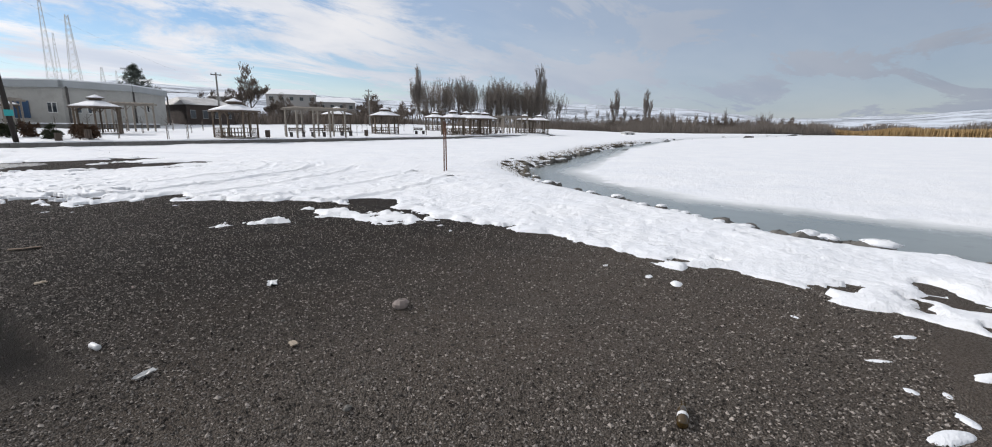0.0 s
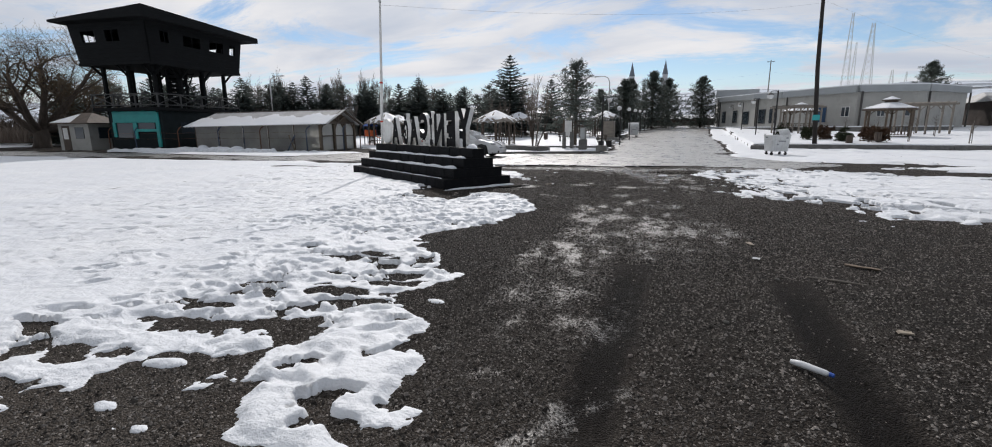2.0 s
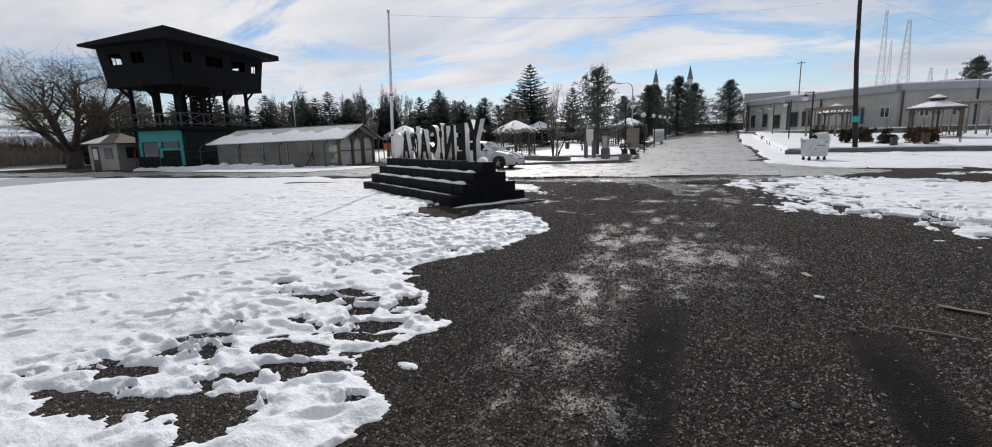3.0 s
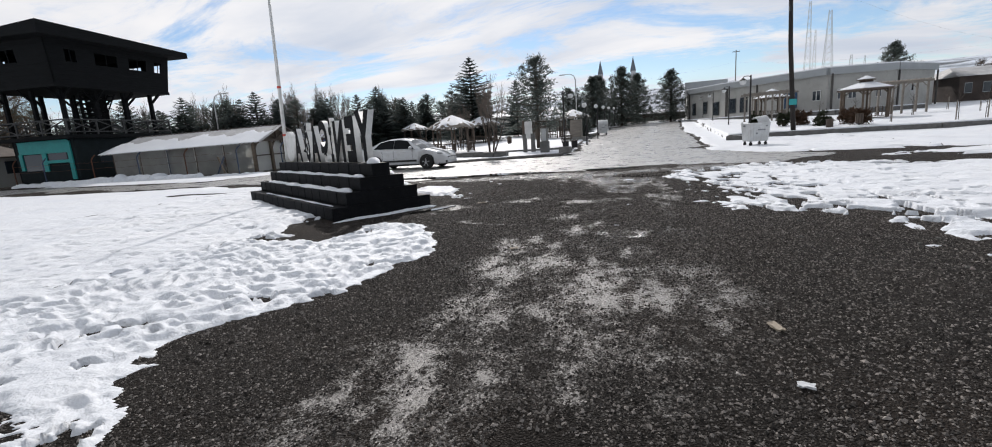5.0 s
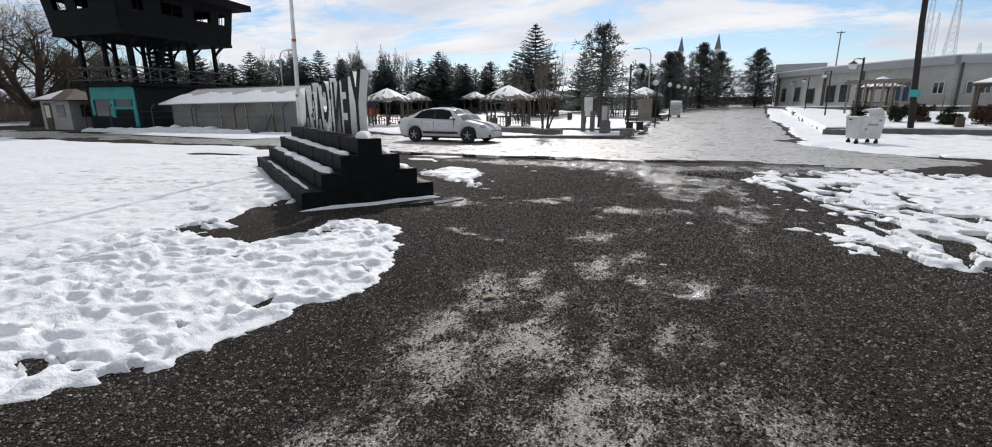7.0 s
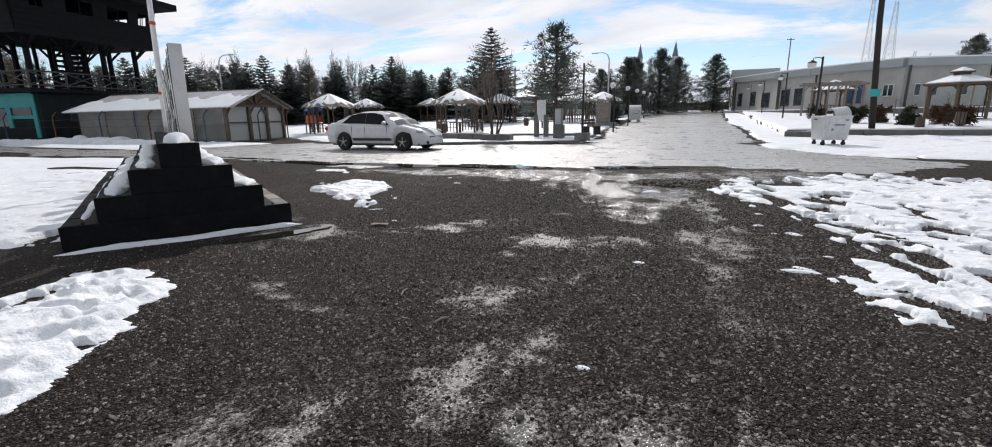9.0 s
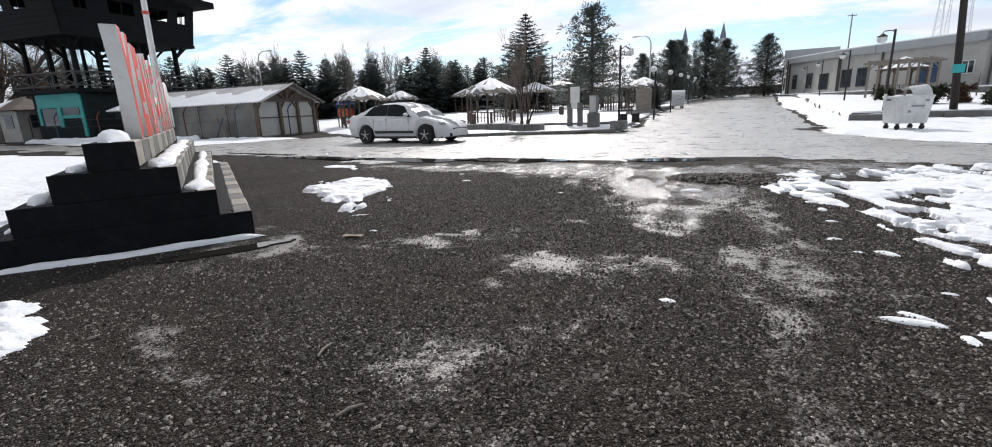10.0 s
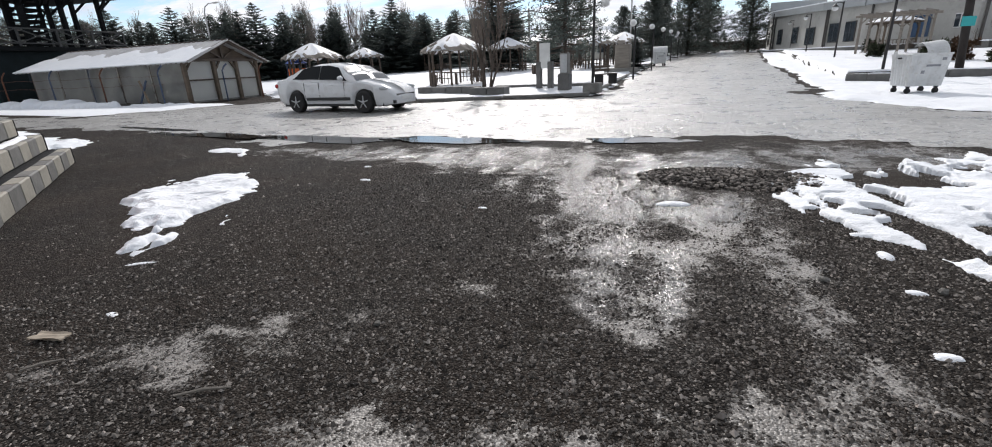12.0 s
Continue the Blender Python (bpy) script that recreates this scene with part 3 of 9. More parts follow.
def inside_by(x, y, poly):
    """Signed distance to a plan outline: above zero inside."""
    x, y = np.asarray(x, float), np.asarray(y, float)
    d = np.full(x.shape, 1e9)
    inside = np.zeros(x.shape, bool)
    for (ax, ay), (bx, by) in zip(poly, poly[1:] + poly[:1]):
        ex, ey = bx - ax, by - ay
        t = np.clip(((x - ax) * ex + (y - ay) * ey) / (ex * ex + ey * ey), 0, 1)
        d = np.minimum(d, np.hypot(x - ax - t * ex, y - ay - t * ey))
        hit = ((ay > y) != (by > y)) & (x < ex * (y - ay) / (ey if ey else 1e-9) + ax)
        inside ^= hit
    return np.where(inside, d, -d)


def smooth(a, lo, hi):
    t = np.clip((a - lo) / (hi - lo), 0, 1)
    return t * t * (3 - 2 * t)


LAKE = [(9.9, -60), (9.9, -1.5), (10.1, 0.7), (11.9, 3.9), (14.3, 8.4), (17.6, 11.6), (23, 13.0), (36.6, 17.2), (60, 22), (90, 26), (131, 20), (236, 16), (236, -260), (9.9, -260)]
PARK_R = [(2.3, 38.4), (40, 38.4), (84, 44), (130, 60), (130, 170), (0.6, 170), (1.6, 60)]
PARK_L = [(-6.3, 31.4), (-9.6, 60), (-14, 170), (-90, 170), (-90, 40), (-46, 31), (-27.2, 34.6), (-20, 29.2), (-12, 28.6), (-8.0, 30.4)]
ROAD = [(-6.0, 31.2), (-9.3, 60), (-15, 170), (-2.5, 170), (-0.6, 62), (0.6, 40), (0.9, 29), (2.4, 26.4), (5.0, 25.4), (4.5, 23.6), (2.0, 22.4), (-3.5, 21.2), (-9.3, 20.2), (-17, 20.3), (-36, 18.4), (-70, 14.5), (-70, 18.5), (-38, 22.0), (-23, 22.3), (-20, 28.2), (-12, 28.0), (-8.2, 29.8)]


def ground_z(x, y):
    """Height of the ground."""
    x, y = np.asarray(x, float), np.asarray(y, float)
    z = 0.022 * np.maximum(0, y - 36) * smooth(160 - np.abs(x - 20), 0, 80)
    z = z + 0.29 * smooth(inside_by(x, y, PARK_R), -0.02, 0.10) * smooth(y, 38.35, 38.5) + 0.10 * smooth(inside_by(x, y, PARK_L), -0.02, 0.10)
    dl = inside_by(x, y, LAKE)
    z = z - 0.75 * smooth(dl, -1.9, 1.3) - 0.5 * smooth(dl, 0.5, 6)
    z = z + 0.03 * fbm(x, y, 2.5, 3, 5)
    groove = np.maximum(1 - smooth(np.abs(x + 0.055 * y + 0.262), 0.06, 0.22), 1 - smooth(np.abs(x + 0.055 * y - 1.185), 0.06, 0.22))
    z = z - 0.05 * groove * smooth(y, 3.7, 4.6) * (1 - smooth(y, 6.9, 7.7))
    return z


def gz(x, y):
    return float(ground_z(np.array([x]), np.array([y]))[0])


# ---- ground, road, lake, snow ----
def spread(lo, hi, step, far, grow=1.22, extra=()):
    """Grid lines: even between lo and hi, then ever wider out to far."""
    line = list(np.arange(lo, hi + step / 2, step))
    s, p = step, lo
    left = []
    while p > -far:
        s *= grow
        p -= s
        left.append(p)
    s, p = step, line[-1]
    right = []
    while p < far:
        s *= grow
        p += s
        right.append(p)
    return np.array(sorted(set(left + line + right + list(extra))))


def sheet(xs, ys):
    gx, gy = np.meshgrid(xs, ys)
    nx = len(xs)
    i = np.arange(len(ys) - 1)[:, None] * nx + np.arange(nx - 1)[None, :]
    quads = np.stack([i, i + 1, i + nx + 1, i + nx], -1).reshape(-1, 4)
    return gx, gy, quads


# smears of grey mud: place, half widths, turn in degrees, strength
LANE_MUD = ((-0.9, 9.9, 0.9, 1.2, 0, 0.7), (-1.65, 8.4, 0.42, 1.1, -10, 0.9), (-1.3, 6.5, 0.42, 0.9, 0, 0.75), (-1.25, 5.5, 0.34, 0.6, 0, 0.55), (-0.86, 4.25, 0.16, 0.42, -25, 0.95), (-0.4, 8.7, 0.5, 0.8, 0, 0.55), (-1.75, 10.7, 0.45, 1.0, 10, 0.9),
            (-0.8, 11.9, 0.75, 0.3, 5, 0.9), (-0.62, 9.4, 0.3, 1.0, 0, 0.85), (0.0, 9.3, 0.26, 1.1, -8, 0.8), (0.2, 8.3, 0.3, 0.5, 0, 0.6), (-1.65, 7.7, 0.4, 0.5, 0, 0.7), (-2.3, 10.6, 0.3, 0.9, 10, 0.5), (-1.1, 7.7, 0.3, 0.6, 0, 0.6))
APRON_MUD = ((-1.65, 13.3, 0.2, 0.6, -20, 0.8), (-1.95, 13.1, 0.18, 0.45, 10, 0.65), (-3.2, 12.65, 0.4, 0.18, 10, 0.8), (-1.9, 14.6, 0.35, 0.25, 20, 0.85), (-1.2, 14.75, 0.25, 0.2, 0, 0.7), (-0.3, 13.8, 0.22, 0.5, 0, 0.75), (-0.4, 15.3, 0.5, 0.45, 0, 0.85), (-0.5, 14.5, 0.22, 0.2, 0, 0.8),
             (-4.3, 14.1, 0.45, 0.2, 60, 0.9), (-3.2, 14.95, 0.65, 0.16, 35, 0.8), (-2.05, 14.75, 0.5, 0.16, 40, 0.85), (-1.4, 12.2, 0.3, 0.35, 0, 0.8), (-2.3, 16.1, 0.3, 0.25, 0, 0.7), (-0.75, 17.3, 0.4, 0.9, 10, 0.85), (-0.2, 16.2, 0.35, 0.4, 0, 0.55))
WET_MUD = ((-1.35, 16.6, 0.22, 0.7, 10, 0.85), (-1.9, 17.5, 0.5, 0.9, 15, 1.0), (-2.2, 18.7, 1.1, 0.8, 5, 1.0), (-2.6, 20.2, 2.6, 0.6, 3, 0.9), (-3.8, 19.5, 1.8, 0.6, 0, 0.9), (-6.5, 19.4, 1.8, 0.4, 0, 0.8), (-1.0, 11.95, 0.30, 0.22, 0, 1.0), (-0.65, 12.0, 0.12, 0.14, 0, 0.9), (-0.8, 18.2, 0.45, 0.5, 0, 0.9), (0.8, 21.2, 1.6, 0.7, 0, 0.7), (-4.9, 13.9, 0.25, 0.5, 60, 0.8))


def smears(x, y, spots, seed):
    """How thickly mud lies at a place."""
    wx, wy = x + 0.5 * fbm(x, y, 0.6, 5, seed, 0.65), y + 0.7 * fbm(x, y, 0.6, 5, seed + 5, 0.65)
    out = np.zeros(np.shape(x))
    for cx, cy, a, b, turn, strong in spots:
        co, si = rot2(math.radians(turn))
        u, v = (wx - cx) * co + (wy - cy) * si, -(wx - cx) * si + (wy - cy) * co
        out = out + (1 - out) * strong * 0.85 * (1 - smooth(np.hypot(u / a, v / b), 0.1, 1.9))
    # combed out by tyres, thinner between the streaks
    comb = fbm(x + 0.12 * y, (y - 0.12 * x) * 0.3, 0.16, 4, seed + 9, 0.6)
    return np.minimum(1.0, out * (0.66 + 0.56 * smooth(comb, -0.16, 0.14)))


xs = np.unique(np.concatenate([spread(-14, 14, 0.16, 3200, 1.16, [15.5 + 0.5 * i for i in range(30)]), np.arange(-5.6, 6.8, 0.08)]).round(3))
ys = np.unique(np.concatenate([spread(-3, 26, 0.14, 3200, 1.16, [38.1, 38.3, 38.36, 38.42, 38.5, 38.7]), np.arange(1.0, 22.0, 0.07)]).round(3))
gx, gy, quads = sheet(xs, ys)
me = grid_mesh("ground", np.stack([gx, gy, ground_z(gx, gy)], -1).reshape(-1, 3), quads, GRAVEL)
wetness = smears(gx, gy, WET_MUD, 311)
me.attributes.new("wet", "FLOAT", "POINT").data.foreach_set("value", wetness.ravel().astype(np.float32))
me.attributes.new("mud", "FLOAT", "POINT").data.foreach_set("value", np.maximum(wetness, np.maximum(0.70 * smears(gx, gy, LANE_MUD, 301), smears(gx, gy, APRON_MUD, 305))).ravel().astype(np.float32))
ground = solid("ground", me, None, label="dark wet gravel lot with smears of grey mud", category="ground", kind="structure")

# the road, worn into the gravel with an uneven edge
xs = np.concatenate([np.arange(-70, -24, 1.0), np.arange(-24, 6.4, 0.22)])
ys = np.concatenate([np.arange(13, 34, 0.22), np.arange(34, 171, 1.5)])
gx, gy, quads = sheet(xs, ys)
edge = inside_by(gx, gy, ROAD) + 1.5 * fbm(gx, gy, 2.2, 5, 41, 0.6) * smooth(40 - gy, 0, 6)
rz = ground_z(gx, gy) + 0.012 * smooth(edge, -0.3, 0.3) - 0.02 * smooth(-edge, -0.1, 0.3)
keep = (edge.ravel()[quads] > -0.35).all(1)
road = solid("road", grid_mesh("road", np.stack([gx, gy, rz], -1).reshape(-1, 3), quads[keep], ASPHALT), None,
             label="worn asphalt road wet with melt water", category="road", kind="structure")

# the frozen lake
ICE_EDGE = [(14.4, -60), (14.4, -2.2), (14.6, 0.4), (14.9, 3.4), (17.0, 6.8), (19.8, 9.4), (27.5, 11.4), (45, 16.8), (90, 25.2), (131, 19.4), (234, 15), (234, -250), (14.4, -250)]
gx, gy, quads = sheet(spread(8.6, 24, 0.3, 280, 1.12), spread(-6, 14, 0.3, 300, 1.12))
frost = smooth(inside_by(gx, gy, ICE_EDGE), -2.6, 0.5)
keep = ((gx > 8).ravel()[quads].all(1)) & ((gy < 42).ravel()[quads].all(1))
me = grid_mesh("lake", np.stack([gx, gy, np.full(gx.shape, -0.345)], -1).reshape(-1, 3), quads[keep], ICE)
me.attributes.new("frost", "FLOAT", "POINT").data.foreach_set("value", frost.ravel().astype(np.float32))
lake = solid("water_lake", me, None, None, label="frozen lake with thin grey wet ice along the shore", category="water", kind="structure")

SNOW_LEFT = [(-3.75, 11.8), (-3.2, 11.15), (-2.92, 10.5), (-3.0, 9.9), (-3.25, 8.75), (-3.55, 8.1), (-3.7, 7.5), (-3.15, 7.15), (-2.45, 6.55), (-2.3, 6.0), (-2.6, 5.6), (-1.9, 5.15), (-2.08, 4.9), (-1.74, 4.5), (-1.57, 3.95), (-1.56, 3.6), (-1.96, 3.76),
             (-2.54, 4.1), (-2.66, 4.82), (-3.04, 4.86), (-3.24, 4.6), (-3.1, 4.2), (-3.15, 3.88), (-3.3, 3.62), (-3.6, 3.5), (-4.3, 3.1), (-6, 1.5), (-9, -2), (-20, -8), (-70, -8), (-70, 13.6), (-36, 17.4), (-17, 19.2),
             (-13.2, 18.4), (-11.6, 16.8), (-11.6, 15.4), (-6.75, 13.0), (-6.7, 11.7), (-6.1, 11.3), (-5.95, 10.7), (-4.9, 10.9), (-5.1, 12.1), (-4.9, 12.55), (-4.3, 12.4), (-3.9, 12.1)]
SNOW_RIGHT = [(-0.4, 19.4), (-0.28, 18.5), (0.25, 17.9), (0.6, 17.4), (0.72, 16.4), (0.6, 15.6), (0.85, 14.8), (0.85, 13.95), (1.2, 13.85), (1.9, 13.4), (2.2, 12.6), (2.8, 12.0), (3.6, 12.0), (4.95, 10.9), (5.9, 9.1), (6.6, 7.9), (6.85, 7.1), (6.55, 5.4), (6.3, 3.8), (6.3, 2.4), (6.08, 1.5), (6.15, 0.4),
              (6.0, -0.3), (5.7, -0.8), (5.2, -1.3), (4.2, -2.0), (4.2, -6), (4.2, -40), (9.9, -40), (10.0, 0.7), (11.7, 3.9), (14.1, 8.4), (17.4, 11.6), (23, 13.0), (36.6, 17.2), (60, 22), (90, 26),
              (132, 20), (140, 60), (84, 43.9), (40, 38.2), (2.2, 38.2), (1.0, 37), (1.1, 29.6), (2.8, 27.0), (5.4, 26.2), (8.0, 25.6), (10.5, 25.4), (8.0, 24.7), (4.6, 23.6), (2.2, 21.8), (0.4, 20.6)]
SNOW_SMALL = [[(-2.15, 5.15), (-1.72, 4.5), (-1.52, 3.95), (-1.48, 3.5), (-1.98, 3.66), (-2.5, 4.05), (-2.55, 4.75), (-2.4, 5.15)],
              [(-2.95, 4.0), (-3.2, 4.05), (-3.12, 4.3), (-2.9, 4.38)],
              [(-2.5, 3.6), (-2.72, 3.62), (-2.7, 3.9), (-2.55, 3.85)],
              [(-6.8, 16.2), (-7.4, 17.2), (-7.0, 17.9), (-5.7, 17.1), (-4.95, 16.35), (-4.65, 15.7), (-5.15, 15.5), (-5.9, 16.05)],
              [(3.62, 7.78), (4.0, 8.0), (4.5, 7.5), (4.42, 7.36), (3.95, 7.78)],
              [(5.5, 8.1), (5.36, 6.9), (5.42, 6.35), (6.0, 5.65), (6.7, 5.8), (6.2, 6.6), (5.9, 7.2), (5.72, 8.0)],
              [(-9.5, 18.9), (-8.4, 18.7), (-8.5, 19.2), (-9.4, 19.3)]]
VERGE = [[(-24.5, 22.5), (-22, 24), (-21, 27.5), (-24.3, 27.4)], [(-38, 22.2), (-23.5, 22.6), (-24, 27.2), (-36.5, 24.6)]]
THAW_HOLES = ((-3.55, 4.45, 0.24, 0.09), (-4.05, 4.75, 0.22, 0.06), (-4.1, 5.4, 0.26, 0.06), (-3.5, 6.7, 0.18, 0.06), (-3.2, 5.5, 0.16, 0.06), (-4.0, 3.8, 0.2, 0.06), (-2.9, 5.9, 0.14, 0.05), (-2.86, 4.42, 0.24, 0.46), (-3.05, 3.75, 0.34, 0.36), (-2.75, 3.6, 0.3, 0.25))
RUT = [(0.6, 21.4), (3.4, 21.1), (5.4, 20.3), (8.0, 20.5), (9.0, 21.8), (6.4, 23.5), (4.4, 24.4), (2.3, 25.2), (1.0, 25.2)]
BARE_PATCH = [(-16.5, 16.6), (-13.5, 17.2), (-13.8, 17.9), (-16.8, 17.4)]


def snowness(x, y):
    """How far inside the snow a place lies, in metres, with ragged edges."""
    calm = 0.35 + 0.65 * np.maximum(smooth(y, 11, 14), smooth(x, 2, 4))
    wx, wy = x + 0.45 * calm * fbm(x, y, 1.3, 3, 201), y + 0.45 * calm * fbm(x, y, 1.3, 3, 207)
    a = inside_by(wx, wy, SNOW_LEFT)
    b = inside_by(wx, wy, SNOW_RIGHT)
    s = np.maximum(a, b)
    for p in VERGE:
        s = np.maximum(s, inside_by(x, y, p))
    s = np.minimum(s, -inside_by(wx, wy, BARE_PATCH))
    for p in (PARK_L, PARK_R):
        s = np.maximum(s, inside_by(x, y, p) - 0.15)
    # open country beyond the lot
    open_land = np.minimum(np.minimum(-inside_by(x, y, ROAD) - 0.3, -inside_by(x, y, LAKE)), np.maximum(y - 36, np.maximum(np.abs(x + 20) - 45, -y - 12)))
    s = np.maximum(s, open_land)
    s = s + 0.10
    near = 1 - smooth(s, 0.0, 2.6)
    s = s + 0.30 * fbm(x, y, 0.42, 4, 3, 0.6) + 0.5 * calm * fbm(x, y, 2.6, 3, 11) * near
    # thaw holes near the edges, most of all where the lot was driven on
    worn = 0.54 * (1 - smooth(np.hypot((x + 4.0) * 0.72 + 0.2 * (y - 5.3), (y - 5.3) * 0.70), 1.0, 2.9))
    reach = 0.7 + 3.0 * worn
    lace = fbm(x * 0.9 + 0.25 * y, y * 1.15 - 0.3 * x, 0.33, 4, 29, 0.58)
    holes = smooth(lace, 0.30 - 0.24 * worn, 0.42 - 0.24 * worn)
    s = s - (1.5 + 2.0 * worn) * holes * (1 - smooth(s, 0.3 * reach, reach)) * (1 - smooth(y, 20, 24))
    # shards between old wheel tracks at the edge of the eastern field
    u, v = 0.92 * x + 0.40 * y, 0.40 * x - 0.92 * y
    shard = fbm(u, v * 0.34, 0.19, 3, 61, 0.6) + 0.40 * fbm(x, y, 0.2, 2, 69, 0.5)
    zone = smooth(y, 12.0, 13.5) * (1 - smooth(y, 21.0, 23)) * smooth(x, -2, -0.6) * (1 - smooth(s, 1.2, 4.0))
    s = s - 2.6 * smooth(shard, -0.08 + 0.16 * s, 0.10 + 0.16 * s) * zone + 0.12 * zone
    spots = smooth(fbm(x, y, 1.7, 4, 67, 0.6), 0.30, 0.46) * smooth(x, 1, 4) * (1 - smooth(y, 34, 37))
    s = s - 0.8 * spots * (1 - smooth(s, 1, 5))
    # mud churned up where cars turn off the road
    s = np.minimum(s, 0.05 - 0.9 * inside_by(wx, wy, RUT) + 1.3 * fbm(x, y * 2.0, 0.8, 4, 95, 0.6))
    for hx, hy, ha, hb in THAW_HOLES:
        s = np.minimum(s, 0.9 * (np.hypot((x - hx) / ha, (y - hy - 0.25 * (x - hx)) / hb) - 1) * min(ha, hb) * 2 + 0.45 * lace)
    small = np.full(x.shape, -9.0)
    for p in SNOW_SMALL:
        small = np.maximum(small, inside_by(wx, wy, p))
    small = small + 0.08 - 0.09 * (y > 14) + (0.30 + 0.35 * smooth(x, 2.5, 3.5)) * fbm(x, y, 0.34, 4, 15, 0.6) - 0.35 * smooth(x, -5.9, -5.2) * (x < -4) * smooth(fbm(u, v * 0.4, 0.2, 3, 63), -0.1, 0.1)
    small = small - 0.7 * smooth(lace, 0.06, 0.22) * (1 - smooth(y, 5.6, 6.4)) * (1 - smooth(x, -1, 1))
    return np.maximum(s, small)


def foot_dents(x, y, xs, ys, rng, count, region, size=1.0):
    """Footprints and clumps pressed into the snow, as depths on a grid."""
    d = np.zeros(x.shape)
    for _ in range(count):
        cx, cy = rng.uniform(region[0], region[1]), rng.uniform(region[2], region[3])
        a, ln, w, dep = rng.uniform(0, 6.28), rng.uniform(0.10, 0.17) * size, rng.uniform(0.045, 0.08) * size, rng.uniform(0.014, 0.042)
        i0, i1 = np.searchsorted(xs, [cx - 0.5, cx + 0.5])
        j0, j1 = np.searchsorted(ys, [cy - 0.5, cy + 0.5])
        if i1 - i0 < 2 or j1 - j0 < 2:
            continue
        px, py = x[j0:j1, i0:i1] - cx, y[j0:j1, i0:i1] - cy
        u, v = px * math.cos(a) + py * math.sin(a), -px * math.sin(a) + py * math.cos(a)
        q = np.sqrt((u / ln) ** 2 + (v / w) ** 2)
        d[j0:j1, i0:i1] -= dep * (1 - smooth(q, 0.55, 1.1)) - 0.35 * dep * (smooth(q, 0.9, 1.2) * (1 - smooth(q, 1.2, 1.9)))
    return np.clip(d, -0.055, 0.012)


def tracks(x, y):
    """Curved tyre tracks pressed into the snow."""
    d = np.zeros(x.shape)
    for cx, cy, r in ((3.6, 21.5, 7.0), (3.6, 21.5, 8.5), (3.2, 22.6, 9.6), (3.2, 22.6, 11.1), (4.2, 24, 14.0), (4.2, 24, 15.5)):
        q = np.abs(np.hypot(x - cx, y - cy) - r + 0.25 * fbm(x, y, 3, 2, 71))
        side = smooth(x - cx, -3, 0.5) * smooth(cy - y, 0, 2)
        d -= 0.03 * (1 - smooth(q, 0.07, 0.16)) * side
        d += 0.012 * smooth(q, 0.13, 0.2) * (1 - smooth(q, 0.2, 0.34)) * side
    q = np.abs((x + 9.5) * 0.55 - (y - 13.2) * 0.83 + 0.3 * fbm(x, y, 4, 2, 77))
    d -= 0.02 * (1 - smooth(q, 0.04, 0.12)) * smooth(-x, 8, 10)
    return d


def snow_sheet(name, xs, ys, keep_out=(), dents=()):
    gx, gy, quads = sheet(xs, ys)
    s = snowness(gx, gy)
    base = ground_z(gx, gy)
    deep = smooth(s, -0.10, 0.24)
    z = base - 0.04 + 0.085 * deep + 0.03 * smooth(s, 0.5, 4) + deep * (0.05 * fbm(gx, gy, 0.7, 5, 13, 0.55) + 0.03 * fbm(gx, gy, 4, 2, 19)) + deep * tracks(gx, gy)
    rng = random.Random(5)
    for count, region, size in dents:
        z = z + deep * foot_dents(gx, gy, xs, ys, rng, count, region, size)
    z = np.where(deep > 0.3, np.maximum(z, base + 0.006), z)
    keep = (z - base > -0.03).ravel()[quads].any(1)
    cx, cy = gx.ravel()[quads].mean(1), gy.ravel()[quads].mean(1)
    for x0, x1, y0, y1 in keep_out:
        keep &= ~((cx > x0) & (cx < x1) & (cy > y0) & (cy < y1))
    return grid_mesh(name, np.stack([gx, gy, z], -1).reshape(-1, 3), quads[keep], SNOW)


xs, ys = np.arange(-14, 11.81, 0.05), np.arange(-3.0, 22.01, 0.05)
near_dents = ((900, (-12, -2.2, 4.5, 13), 0.85), (480, (-6.5, -2.4, 7.5, 12.6), 1.25), (400, (-14, -4, 12, 18), 1.0), (420, (0.5, 11, 9, 21), 1.1), (160, (6.3, 9.8, -2, 8), 0.8), (120, (-5, -2, 4, 7), 1.3))
# the edges nearest the walk, in finer relief
FINE = ((-6.5, -1.2, 3.0, 13.0), (-0.6, 4.4, 12.5, 21.0), (-7.6, -4.6, 15.2, 18.4))
for x0, x1, y0, y1 in FINE:
    solid("snow_edge", snow_sheet("snow_edge", np.linspace(x0, x1, int((x1 - x0) / 0.022)), np.linspace(y0, y1, int((y1 - y0) / 0.022)), (), near_dents), None, label="ragged thawing edge of the trodden snow", category="snow", kind="stuff")
solid("snow_on_lot", snow_sheet("snow_on_lot", xs, ys, FINE, near_dents), None, label="thawing trodden snow with footprints on the gravel lot", category="snow", kind="stuff")
VERGE_FINE = (-1.0, 8.0, 22.0, 60.0)
solid("snow_verge", snow_sheet("snow_verge", np.arange(-1.0, 8.01, 0.1), np.concatenate([np.arange(22.0, 36, 0.1), np.arange(36, 38.2, 0.2), np.array([38.28, 38.34, 38.45, 38.55, 38.8]), np.arange(39.0, 60.1, 0.3)]), (), near_dents[:1] + ((300, (1.2, 8.0, 25, 38), 1.3),)), None, label="trodden snow on the verge beside the wet road", category="snow", kind="stuff")
xs = np.concatenate([spread(-14, 11.8, 0.4, 3000, 1.12), np.arange(12.1, 45, 0.45), np.array([-1.0, 8.0])])
